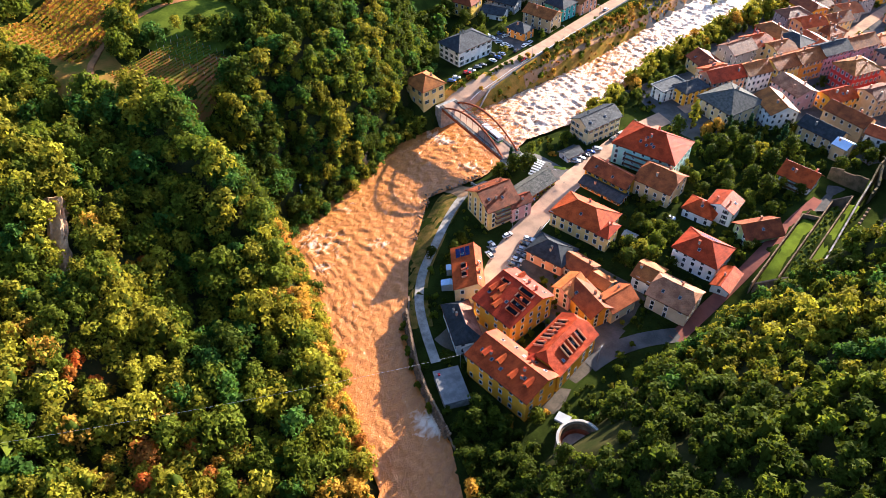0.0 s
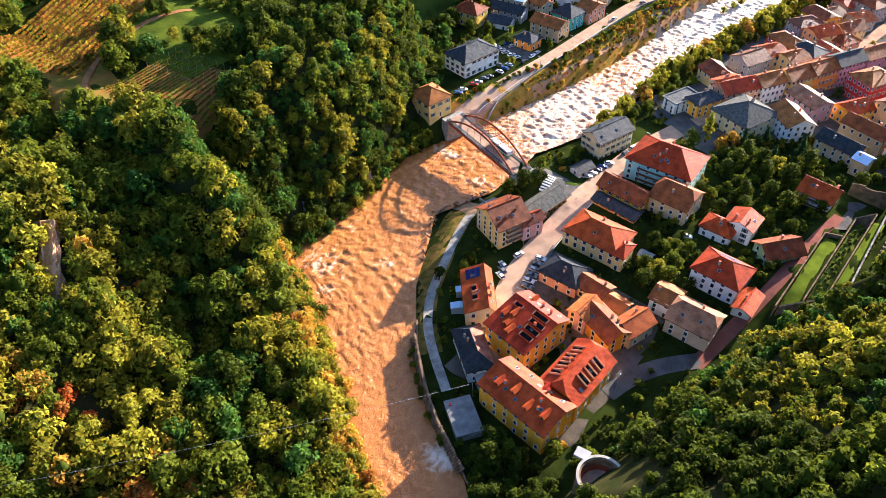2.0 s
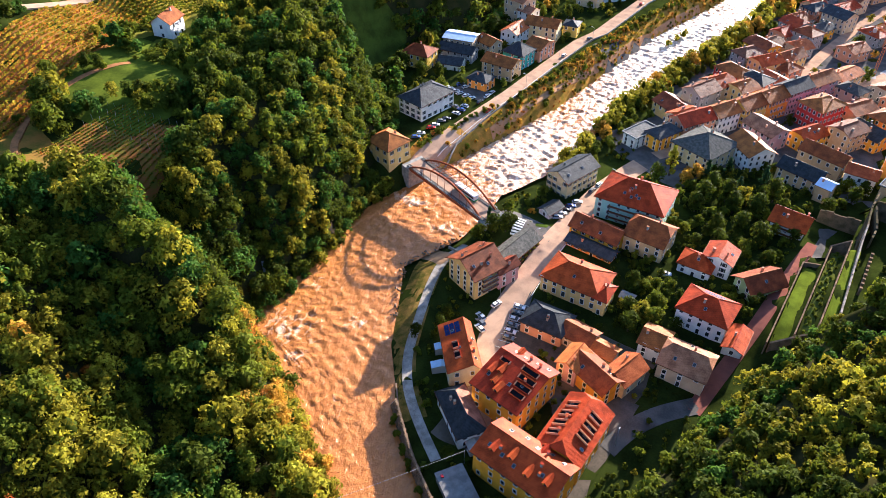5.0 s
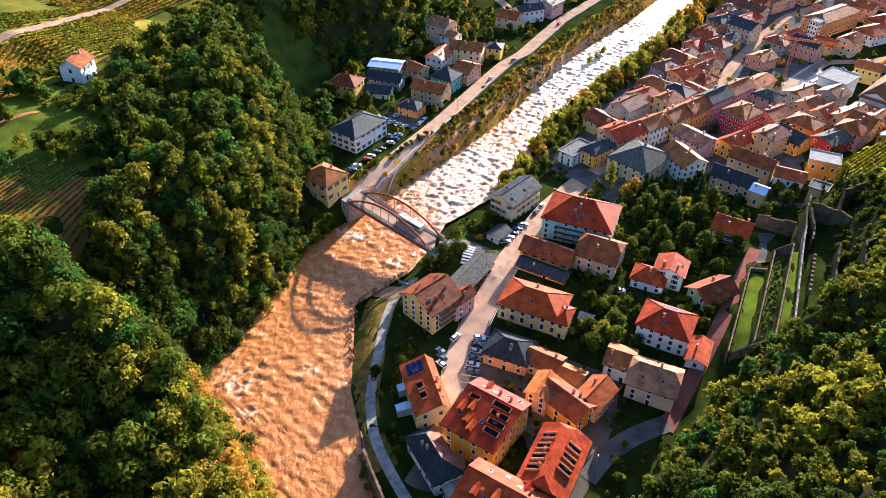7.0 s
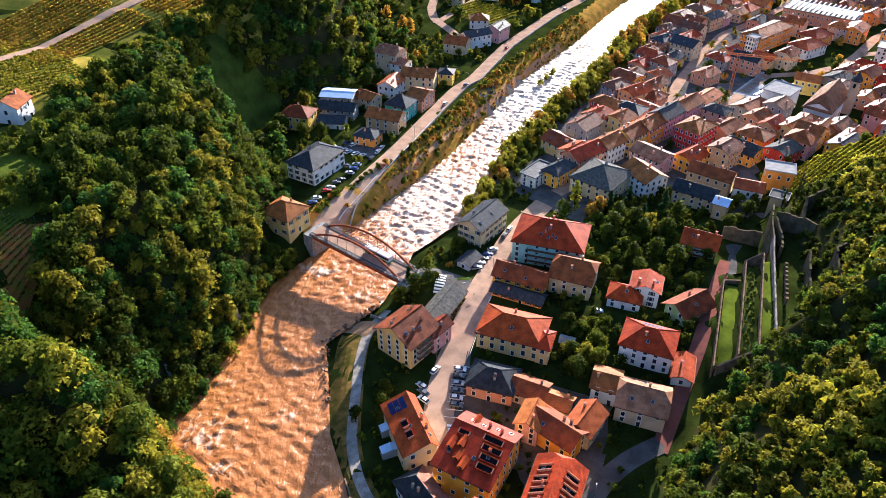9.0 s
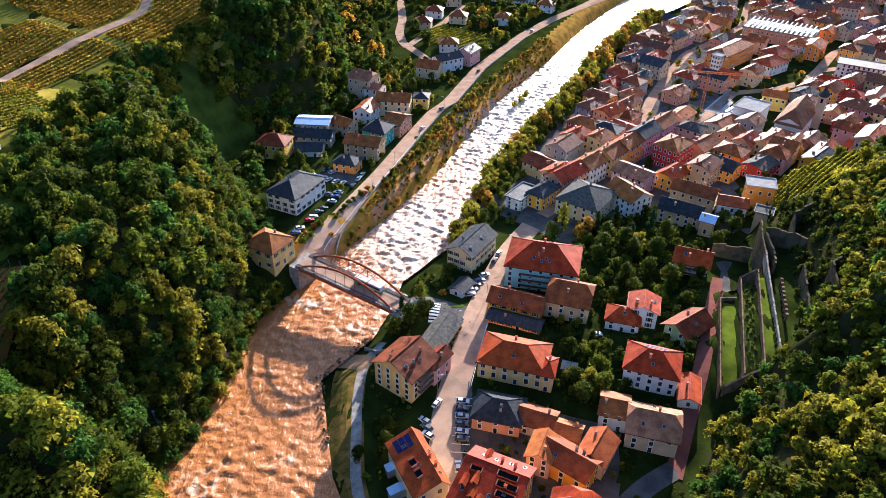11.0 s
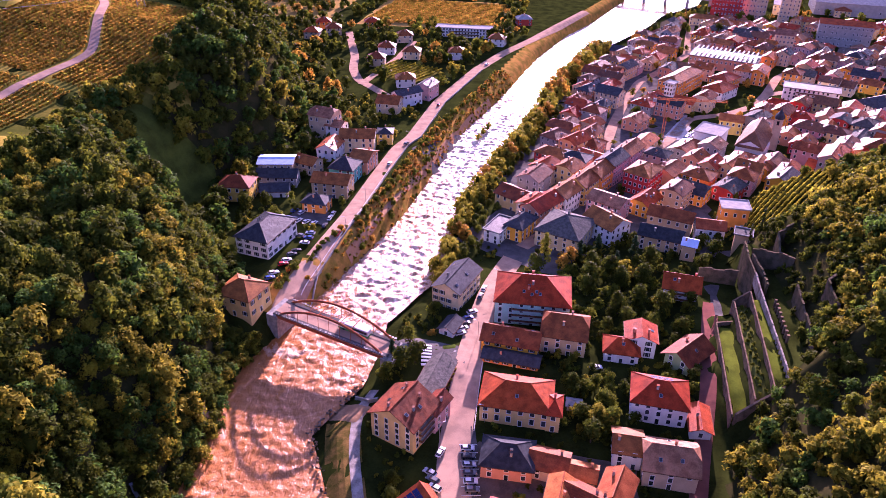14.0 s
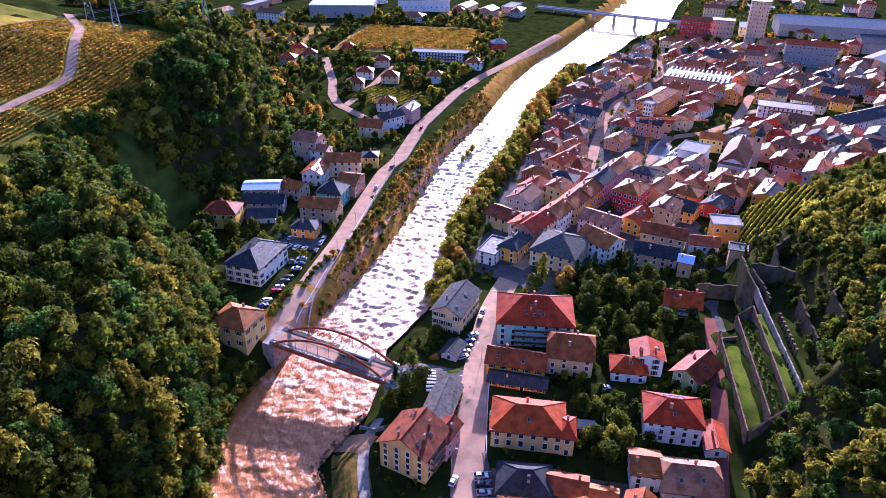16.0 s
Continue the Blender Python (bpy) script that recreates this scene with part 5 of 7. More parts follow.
for ring in range(3000):
    u, q = rng.uniform(0, 1), rng.uniform(0, 1)
    y = 108 + 430 * u ** 0.8
    lo = float(shore_e(y)) + 22
    hi = np.interp(y, (108, 150, 200, 300, 540), (150, 200, 300, 330, 420))
    x = lo + (hi - lo) * q
    if any(math.hypot(x - px - (qx - px) * t_, y - py - (qy - py) * t_) < 9.5 for ln in TOWN_STREETS for (px, py), (qx, qy) in zip(ln, ln[1:]) for t_ in [min(1, max(0, ((x - px) * (qx - px) + (y - py) * (qy - py)) / ((qx - px) ** 2 + (qy - py) ** 2)))]):
        continue
    if y < 140 and x > 112 and y < 60 + 0.55 * x:
        continue
    w, d = rng.uniform(12, 19), rng.uniform(10, 13.5)
    if any((x - a) ** 2 + (y - b) ** 2 < (c + w * 0.36) ** 2 for a, b, c in made):
        continue
    made.append((x, y, 5.6))
    count += 1
    if count > 235:
        break
    wl, rf = rng.choice(PAL_W), rng.choice(PAL_R)
    fl = rng.choice((2, 2, 3, 3))
    house("town_house", x, y, w, d, rng.choice((55, 55, 52, -35, -32, 50)) + rng.uniform(-4, 4), gz(x, y) + fl * 2.9 + 1.0, rng.choice(("gable", "gable", "hip", "half")), rng.uniform(2.4, 3.6), wl, rf, f"{wl} town house with a {dict(brown='brown tile', orange='orange tile', slate='dark slate', red='red tile', grey='grey stone', greybrown='weathered grey-brown tile')[rf]} roof", floors=fl, gap=3.3, chimneys=rng.choice((1, 2)), skylights=rng.choice((0, 0, 1, 2)), wins=(1, 1, 0, 1), group="houses of the old town")

frng = random.Random(77)
for i in range(90):
    x, y = (frng.uniform(215, 560), frng.uniform(545, 860)) if i < 46 else (frng.uniform(-260, 190), frng.uniform(600, 960))
    if shore_w(y) - 35 < x < shore_e(y) + 25 or any((x - a) ** 2 + (y - b) ** 2 < (c + 14) ** 2 for a, b, c in made):
        continue
    made.append((x, y, 14))
    wl, rf = frng.choice(("white", "cream", "grey", "beige", "salmon", "white")), frng.choice(("brown", "slate", "sheet", "greybrown", "red"))
    fl = frng.choice((2, 3, 3, 4, 5))
    house("suburb_house", x, y, frng.uniform(16, 34), frng.uniform(12, 17), frng.choice((-20, -18, 65, 70)), gz(x, y) + fl * 3 + 1, "flat" if rf == "sheet" else frng.choice(("hip", "gable")), 3.0, wl, rf, f"{wl} block of flats under a {dict(brown='brown tile', slate='dark slate', sheet='pale flat', greybrown='weathered tile', red='red tile')[rf]} roof", floors=fl, gap=3.4, chimneys=0, wins=(1, 1, 0, 1), group="houses of the suburb")
# tower crane on the building site
crane = thing("tower_crane", pose(129, 222, gz(129, 222), 0, 0, -4), "orange lattice tower crane on the building site", "crane")
CRANE_PAINT = mat("crane_orange", (0.55, 0.2, 0.06), (0.42, 0.15, 0.05), 0.6, 0.6, 0.05)


def lattice(name, n, length, half, place, parent):
    bars = []
    for sx, sy in ((-1, -1), (1, -1), (1, 1), (-1, 1)):
        bars.append(beam_data([place(sx * half, sy * half, 0), place(sx * half, sy * half, length)], 0.09, 4))
    for i in range(n):
        a, b = length * i / n, length * (i + 1) / n
        for (px, py), (qx, qy) in (((-1, -1), (1, -1)), ((1, -1), (1, 1)), ((1, 1), (-1, 1)), ((-1, 1), (-1, -1))):
            bars.append(beam_data([place(px * half, py * half, a), place(qx * half, qy * half, b)], 0.05, 4))
    return mesh_object(name, *join(bars), CRANE_PAINT, parent)


lattice("mast", 14, 27, 0.7, lambda a, b, c: (a, b, c), crane)
lattice("jib", 20, 42, 0.5, lambda a, b, c: (c - 8, b, 27 + a), crane)
beam("tie_bar", [(-7, 0, 27.5), (0, 0, 31), (18, 0, 27.6)], 0.06, CRANE_PAINT, crane, 4)
boxes("counterweight", [(-8.6, -0.8, 25.2, -6.8, 0.8, 27.2)], CONCRETE, crane)
boxes("footing", [(-1.8, -1.8, -1, 1.8, 1.8, 0.5)], CONCRETE, crane)

# far road bridge
fb = thing("road_bridge", pose(196, 640, -6, 0, 0, -30), "long concrete road bridge on piers over the river", "bridge")
boxes("deck", [(-95, -5, -1.2, 95, 5, 0)], CONCRETE, fb)
for sy in (-5, 4.7):
    boxes("parapet", [(-95, sy, 0, 95, sy + 0.3, 1.0)], CONCRETE, fb)
for k in range(-3, 4):
    boxes("pier", [(k * 24 - 1, -3.5, -16, k * 24 + 1, 3.5, -1.2)], CONCRETE, fb)

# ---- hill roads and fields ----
# darker than the hill meadow: the ridge's shade is put into this green
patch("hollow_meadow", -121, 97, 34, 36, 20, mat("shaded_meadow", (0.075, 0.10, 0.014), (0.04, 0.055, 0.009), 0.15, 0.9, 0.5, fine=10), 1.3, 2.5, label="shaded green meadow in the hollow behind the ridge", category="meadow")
patch("upland_meadow", -205, 110, 150, 250, 0, mat("upland_grass", (0.17, 0.15, 0.022), (0.08, 0.09, 0.013), 0.08, 0.9, 0.5, fine=10), 0.45, 5.0, label="olive grass between the vineyards", category="meadow")
HILL_ROAD = [(-215, -30), (-205, 8), (-196, 50), (-186, 90), (-178, 118), (-170, 140), (-182, 175), (-192, 205), (-215, 240)]
ribbon("hill_road", HILL_ROAD, 4.6, SUNLIT_ASPHALT, 1.15, label="pale hill road between the vineyards", category="road")
UPPER_A = [(-42, 262), (-58, 284), (-70, 300), (-78, 326), (-82, 360), (-100, 438)]
ribbon("upper_road", UPPER_A, 6.5, SUNLIT_ASPHALT, 0.2, label="asphalt road climbing behind the village", category="road")
UPPER_B = [(-66, 290), (-56, 330), (-48, 358), (-40, 410)]
ribbon("upper_road_branch", UPPER_B, 5.5, SUNLIT_ASPHALT, 0.25, label="asphalt village road", category="road")
patch("vineyard_soil", -114, -77, 33, 37, 5, mat("stripe_soil", (0.24, 0.085, 0.03), (0.13, 0.12, 0.02), 0.35, 0.9, 0.5, fine=6), 0.75, label="bare red-brown vineyard soil with dry grass", category="field")
patch("vineyard_soil", -180, -44, 40, 124, 18, FIELD, 0.75, label="red-brown soil of a vineyard", category="field")
# meadow greens lowered to carry the hill shadow lying across the grass
patch("meadow", -137, -43, 54, 60, 0, mat("meadow", (0.095, 0.12, 0.012), (0.045, 0.062, 0.008), 0.1, 0.9, 0.5, fine=10), 0.9, label="green meadow on the hill, darkened for the shadow over it", category="meadow")
patch("vineyard_ground", -178, 165, 96, 110, 12, mat("vine_ground", (0.37, 0.27, 0.04), (0.21, 0.17, 0.022), 0.12, 0.9, 0.5, fine=8), 0.8, label="yellow grass between autumn vines", category="field")
patch("vineyard_ground", -184, 28, 50, 62, 0, mat("vine_ground", (0.3, 0.22, 0.05)), 0.8, label="yellow grass between autumn vines", category="field")
patch("valley_field", -32, 522, 118, 124, -8, mat("orchard_ground", (0.34, 0.20, 0.05), (0.24, 0.18, 0.05), 0.08, 0.9, 0.4, fine=8), 0.4, 6.0, label="golden autumn vineyard on the valley floor", category="field")
patch("valley_field", -165, 545, 90, 110, -8, mat("orchard_ground", (0.34, 0.20, 0.05)), 0.4, 6.0, label="golden autumn vineyard on the valley floor", category="field")
patch("valley_field", 40, 660, 70, 60, 30, mat("orchard_ground", (0.34, 0.20, 0.05)), 0.4, 6.0, label="golden autumn vineyard on the valley floor", category="field")
patch("valley_meadow", 420, 760, 200, 60, 0, mat("meadow", (0.17, 0.24, 0.03)), 0.4, 12.0, label="green meadow beyond the town", category="meadow")


patch("vine_plot", -39, 322, 38, 46, 60, mat("plot_grass", (0.16, 0.13, 0.02), (0.07, 0.08, 0.012), 0.1, 0.9, 0.5, fine=8), 0.3, label="small vine plot beside the village road", category="field")


def vine_rows(name, cx, cy, w, d, ang, gap, hue, label, height=1.5, lift=0.7, thick=0.45, skip=0.0):
    """Rows of vines as leaf cards along wires, in one mesh."""
    rng = np.random.RandomState(int(abs(cx + cy)) + 3)
    rows = np.arange(-d / 2 + 1, d / 2, gap)
    n = int(w / 0.4)
    P = []
    for r in rows:
        if rng.rand() < skip:
            continue
        u = np.linspace(-w / 2, w / 2, n) + rng.uniform(-0.3, 0.3, n)
        P.append(np.stack([u, np.full(n, r) + rng.uniform(-0.15, 0.15, n)], 1))
    P = np.repeat(np.concatenate(P), 3, axis=0)
    c, s = math.cos(radians(ang)), math.sin(radians(ang))
    x, y = cx + c * P[:, 0] - s * P[:, 1], cy + s * P[:, 0] + c * P[:, 1]
    hr = np.array(HILL_ROAD, float)
    far_ = np.ones(len(x), bool)
    for (ax, ay), (bx, by) in zip(hr, hr[1:]):
        t_ = np.clip(((x - ax) * (bx - ax) + (y - ay) * (by - ay)) / ((bx - ax) ** 2 + (by - ay) ** 2), 0, 1)
        far_ &= np.hypot(x - ax - (bx - ax) * t_, y - ay - (by - ay) * t_) > 3.6
    x, y = x[far_], y[far_]
    k = len(x)
    z = ground_z(x, y) + lift + height * rng.uniform(0.35, 0.95, k)
    C = np.stack([x, y, z], 1)
    a = rng.normal(size=(k, 3))
    a /= np.linalg.norm(a, axis=1)[:, None]
    b = np.cross(a, rng.normal(size=(k, 3)))
    b /= np.linalg.norm(b, axis=1)[:, None]
    sc = (thick * rng.uniform(0.7, 1.4, k))[:, None]
    V = np.stack([C - a * sc, C - b * sc, C + a * sc, C + b * sc], 1).reshape(-1, 3)
    return tagged(mesh_object(name, V, np.arange(4 * k).reshape(-1, 4), [LEAVES[h] for h in hue], index=rng.randint(len(hue), size=k)), label, "vines", kind="stuff")


vine_rows("vine_rows", -180, -44, 122, 38, 108, 2.6, (7, 2, 3, 5), "rows of golden autumn vines", skip=0.1)
vine_rows("vine_rows", -178, 165, 104, 94, 12 + 62, 2.7, (7, 7, 3, 4), "rows of golden autumn vines", thick=0.6)
vine_rows("vine_rows", -184, 28, 48, 60, 60, 2.8, (3, 2, 1), "rows of yellow-green vines")
vine_rows("vine_rows", 162, 108, 62, 48, 48, 2.9, (3, 2), "rows of yellow-green vines on the slope", lift=0.1, thick=0.6)
vine_rows("vine_rows", -25, 520, 116, 106, -12, 5.0, (7, 7, 2), "golden autumn vine rows on the valley floor", thick=0.8, height=1.6)
vine_rows("vine_rows", -196, 78, 60, 56, 74, 2.7, (7, 7, 3, 4), "rows of golden autumn vines", thick=0.5)
vine_rows("vine_rows", -39, 322, 36, 44, 60, 4.0, (3, 2), "vine rows beside the village", thick=0.6)
vine_rows("vine_rows", -114, -77, 36, 32, 86, 1.5, (1, 5, 2, 1, 9), "rows of rough grass and young vines in red soil", height=0.35, thick=0.3)
posts = []
prng = random.Random(5)
for i in range(11):
    for j in range(4):
        u, q = -15 + i * 3.0, 4 + j * 4.2
        c, s = math.cos(radians(8)), math.sin(radians(8))
        x, y = -114 + c * u - s * q, -77 + s * u + c * q
        posts.append((x, y))
patch("meadow_edge", -138, -97, 36, 24, -25, mat("dry_meadow", (0.26, 0.13, 0.03), (0.10, 0.10, 0.015), 0.15, 0.9, 0.5, fine=9), 0.6, label="dry orange-brown grass at the edge of the vineyard", category="meadow")
ribbon("farm_track", [(-123, -105), (-133, -100), (-140, -94), (-147, -84), (-152, -72), (-153, -50), (-146, -36)], 2.2, mat("farm_track", (0.34, 0.15, 0.06), (0.2, 0.1, 0.04), 0.4, 0.95, 0.4), 1.05, label="red-brown farm track through the meadow", category="path")
vine_post = beam("trellis_post", [(0, 0, -0.4), (prng.uniform(-0.1, 0.1), 0.1, 2.2)], 0.06, STEEL)
tagged(vine_post, "weathered trellis post in a cleared vineyard", "post", "trellis posts")
for k, (x, y) in enumerate(posts):
    m = pose(x, y, gz(x, y) + 0.7, prng.uniform(-7, 7), prng.uniform(-7, 7))
    if k == 0:
        vine_post.matrix_world = m
    else:
        copy_thing(vine_post, m)

# ---- terraced garden ----
def wall_run(name, line, base, height, thick, material, label, kind="structure", category="wall"):
    """A wall of even height along a line, its top following the ground at the given offset."""
    parts = []
    for (x0, y0), (x1, y1) in zip(line, line[1:]):
        n = max(1, int(math.hypot(x1 - x0, y1 - y0) / 4))
        for i in range(n):
            a, b = i / n, (i + 1) / n
            xa, ya, xb, yb = x0 + (x1 - x0) * a, y0 + (y1 - y0) * a, x0 + (x1 - x0) * b, y0 + (y1 - y0) * b
            t = Vector((xb - xa, yb - ya, 0)).normalized()
            s = Vector((-t.y, t.x, 0)) * (thick / 2)
            za, zb_ = gz(xa, ya) + base, gz(xb, yb) + base
            j = 0.06 * math.sin(i * 2.3)
            v = [(xa - s.x, ya - s.y, za - 2.5), (xb - s.x, yb - s.y, zb_ - 2.5), (xb + s.x, yb + s.y, zb_ - 2.5), (xa + s.x, ya + s.y, za - 2.5)]
            v += [(xa - s.x, ya - s.y, za + height + j), (xb - s.x, yb - s.y, zb_ + height + j), (xb + s.x, yb + s.y, zb_ + height + j), (xa + s.x, ya + s.y, za + height + j)]
            parts.append((v, box_data([(0, 0, 0, 1, 1, 1)])[1]))
    return tagged(mesh_object(name, *join(parts), material), label, category, kind=kind)


TERRACE_SHRUBS = []
OLDWALL = mat("old_wall", (0.25, 0.165, 0.10), (0.11, 0.08, 0.055), 0.5, 0.95, 0.6, fine=6)


def level_wall(name, line, thick, material, label, foot, crest=0.25, category="wall"):
    """A wall along (x, y, top) points; foot: how far it goes down. The crest is uneven by up to crest metres."""
    wr = random.Random(int(line[0][0] * 10))
    parts = []
    for (x0, y0, z0), (x1, y1, z1) in zip(line, line[1:]):
        n = max(1, int(math.hypot(x1 - x0, y1 - y0) / 2.2))
        h = [wr.uniform(-crest, 0) for _ in range(n + 1)]
        t = Vector((x1 - x0, y1 - y0, 0)).normalized()
        q = Vector((-t.y, t.x, 0)) * (thick / 2)
        for k in range(n):
            a, b = k / n, (k + 1) / n
            pa, pb = Vector((x0, y0, z0)).lerp(Vector((x1, y1, z1)), a), Vector((x0, y0, z0)).lerp(Vector((x1, y1, z1)), b)
            pa.z, pb.z = pa.z + h[k], pb.z + h[k] * 0.6 + h[k + 1] * 0.4
            v = [pa - q - Vector((0, 0, foot)), pb - q - Vector((0, 0, foot)), pb + q - Vector((0, 0, foot)), pa + q - Vector((0, 0, foot)), pa - q, pb - q, pb + q, pa + q]
            parts.append(([tuple(c) for c in v], box_data([(0, 0, 0, 1, 1, 1)])[1]))
    return tagged(mesh_object(name, *join(parts), material), label, category, kind="structure")


# darker than the other old walls: shade over the ruins painted in
SHADED_RUIN = mat("shaded_ruin", (0.13, 0.10, 0.065), (0.06, 0.055, 0.03), 0.4, 0.95, 0.7, fine=6)
PALEWALL = mat("pale_plaster_wall", (0.34, 0.30, 0.26), (0.16, 0.135, 0.11), 0.35, 0.95, 0.5, fine=6)
for dx, z, ya, yb in ((-0.3, 4.4, -31, 14), (6.1, 8.2, -28, 22), (11.4, 11.4, -27, 24)):
    level_wall("terrace_wall", [(terrace_x(ya) + dx, ya, z - 0.5), (terrace_x(-8) + dx, -8, z), (terrace_x(yb) + dx, yb, z + 0.2)], 0.45, OLDWALL, "old stone retaining wall of a terraced garden", 6.5, 0.15)
level_wall("terrace_wall", [(96.5, -31, 4.4), (103.5, -29, 8.4), (109, -27.5, 11.2), (113.5, -25, 13)], 0.7, OLDWALL, "stepped stone end wall of a terraced garden", 7, 0.5)
level_wall("terrace_wall", [(102.9, 14, 4.6), (109.8, 15, 4.8), (110.4, 22.5, 8.4), (116, 24, 11.6)], 0.6, OLDWALL, "stone end wall of a terraced garden", 7, 0.3)
level_wall("garden_wall", [(112.8, -25, 13.2), (118.5, 20, 13.8), (120.4, 33, 14.0)], 0.55, PALEWALL, "tall pale plastered wall above the lawns", 5, 0.3)
level_wall("garden_wall", [(120.4, 33, 14.0), (121.6, 45, 14.2), (124.4, 58, 13)], 0.6, SHADED_RUIN, "tall pale plastered wall of the ruined yard", 18, 0.8)
LAWN = mat("lawn", (0.115, 0.15, 0.012), (0.075, 0.095, 0.010), 0.25, 0.9, 0.5, fine=9)
for du, w_, ya, yb, mt, txt in ((2.9, 5.0, -30, 13, LAWN, "bright green lawn of a garden terrace"), (8.7, 4.0, -27, 21, mat("terrace_grass", (0.10, 0.115, 0.02), (0.05, 0.06, 0.012), 0.4, 0.9, 0.6, fine=7), "rough grass of a garden terrace with shrubs"), (13.6, 3.4, -24, 23, LAWN, "narrow green lawn below the pale wall")):
    ym = (ya + yb) / 2
    patch("terrace_lawn", terrace_x(ym) + du, ym, w_, yb - ya, -9.3, mt, 0.3, 1.2, label=txt, category="lawn")
for i in range(30):
    ty = -25 + 45 * (i / 29)
    TERRACE_SHRUBS.append((terrace_x(ty) + 8.6 + (1.2 if i % 2 else -1.1) * (0.5 + 0.5 * math.sin(i * 1.7)), ty))
for i in range(14):
    ty = -20 + 34 * (i / 13)
    TERRACE_SHRUBS.append((terrace_x(ty) + 15.2, ty))
for line, foot, txt in (([(123.5, -14, 17), (128.9, 18.7, 19)], 10, "long grey retaining wall of an old garden"), ([(131.0, -5, 27), (132.5, 8, 28.5), (136.5, 11, 29)], 17, "high ruined masonry wall above the gully"), ([(121.5, 24, 15.5), (123.0, 31, 14.5), (122.6, 44, 16)], 6, "broken inner wall of the ruined yard"), ([(123.0, 46.5, 16.5), (131.4, 42, 18), (134.7, 36.4, 19)], 8, "broken gable wall of the ruined yard"), ([(121.0, 49, 5.5), (107, 53, 3.0)], 9, "stone wall behind the courtyard"), ([(131.4, 42, 18), (133.5, 52, 21), (141, 58, 22)], 10, "broken masonry wall on the slope")):
    level_wall("ruined_wall", line, 0.7, SHADED_RUIN, txt, foot, 1.3)
pillar = thing("stone_pillar", pose(122.0, 16, gz(122.0, 16)), "short stone pillar of an old pergola", "pillar", "pergola pillars")
boxes("shaft", [(-0.35, -0.35, -0.5, 0.35, 0.35, 2.6)], OLDWALL, pillar)
boxes("capital", [(-0.45, -0.45, 2.6, 0.45, 0.45, 2.85)], OLDWALL, pillar)
for i in range(1, 9):
    py = 16 - i * 2.6
    copy_thing(pillar, pose(122.0 - i * 0.42, py, gz(122.0 - i * 0.42, py)))
house("ruined_tower", 131.5, 78, 6.5, 6.0, -20, gz(131, 78) + 6, "flat", 0.2, "sand", "grey", "ruined square stone tower", floors=1, gap=9, chimneys=0, wins=(1, 0, 0, 0), category="ruin")

# ---- round tower below the hill ----
tower = thing("round_tower", pose(70.5, -120, 0, 0, 0, 0), "round stone tower with a white rim and an open top", "tower")


def tube(r0, r1, z0, z1, n=40):
    v, f = [], []
    for j in range(n):
        a = 2 * math.pi * j / n
        c, s = math.cos(a), math.sin(a)
        v += [(r1 * c, r1 * s, z0), (r1 * c, r1 * s, z1), (r0 * c, r0 * s, z1), (r0 * c, r0 * s, z0)]
    for j in range(n):
        a, b = 4 * j, 4 * ((j + 1) % n)
        f += [(a, b, b + 1, a + 1), (a + 1, b + 1, b + 2, a + 2), (a + 2, b + 2, b + 3, a + 3)]
    return v, f


mesh_object("wall", *tube(5.2, 6.3, -12, 8.6), OLDWALL, tower)
mesh_object("rim", *tube(5.65, 6.4, 8.6, 9.0), mat("pale_rim", (0.42, 0.39, 0.34), (0.3, 0.27, 0.23), 0.6), tower)
mesh_object("inner_floor", [(5.25 * math.cos(i * math.pi / 20), 5.25 * math.sin(i * math.pi / 20), 4.6) for i in range(40)], [tuple(range(40))], mat("tower_floor", (0.42, 0.28, 0.2), (0.3, 0.2, 0.15), 0.4), tower)
mesh_object("inner_ring", *tube(4.6, 5.19, 4.6, 6.0), mat("corten", (0.30, 0.08, 0.04), (0.22, 0.06, 0.03), 0.6), tower)
pad = boxes("entrance_slab", [(-8.8, 3.0, 7.2, -4.9, 6.0, 8.0)], CONCRETE, tower)
rail = [beam_data([(6.2, -1.0 + k * 0.5, 7 + k * 0.3), (13, -2.5 + k * 0.5, 8 + k * 0.3)], 0.06) for k in range(4)]
mesh_object("footbridge_rail", *join(rail), RUST, tower)

# ---- river banks ----
rngw = random.Random(9)
stones = []
for i in range(70):
    u = i / 69
    y = -96 - 34 * u
    xs = float(shore_e(y))
    for j in range(6):
        x0 = xs + 0.2 + j * 0.34 + rngw.uniform(-0.08, 0.08)
        zc = float(water_z(y)) + 0.3 + j * 0.72
        s = rngw.uniform(0.26, 0.42)
        stones.append(box_data([(x0 - s * 0.7, y - s, zc - s * 0.75, x0 + s * 0.9, y + s, zc + s * 0.75)]))
tagged(mesh_object("river_wall_stones", *join(stones), OLDWALL), "rough grey masonry blocks of the river wall", "stones", kind="stuff")
wall_run("river_wall", [(float(shore_e(y)) + 2.6, y) for y in (-132, -122, -112, -104, -96, -88)], 0.1, 0.5, 0.5, OLDWALL, "stone parapet of the river wall")
wall_run("road_parapet", [(-46, 30), (-45, 42), (-35.5, 92), (-27.5, 146), (-22, 178), (-16, 192), (-5.5, 254), (18, 330)], 0.0, 0.95, 0.4, STONE, "low stone parapet along the river road")
wall_run("park_wall", [(-20, -20), (-15, -24), (-8, -22)], 0.2, 1.2, 0.5, STONE, "low stone wall beside the river path")
rocks = []
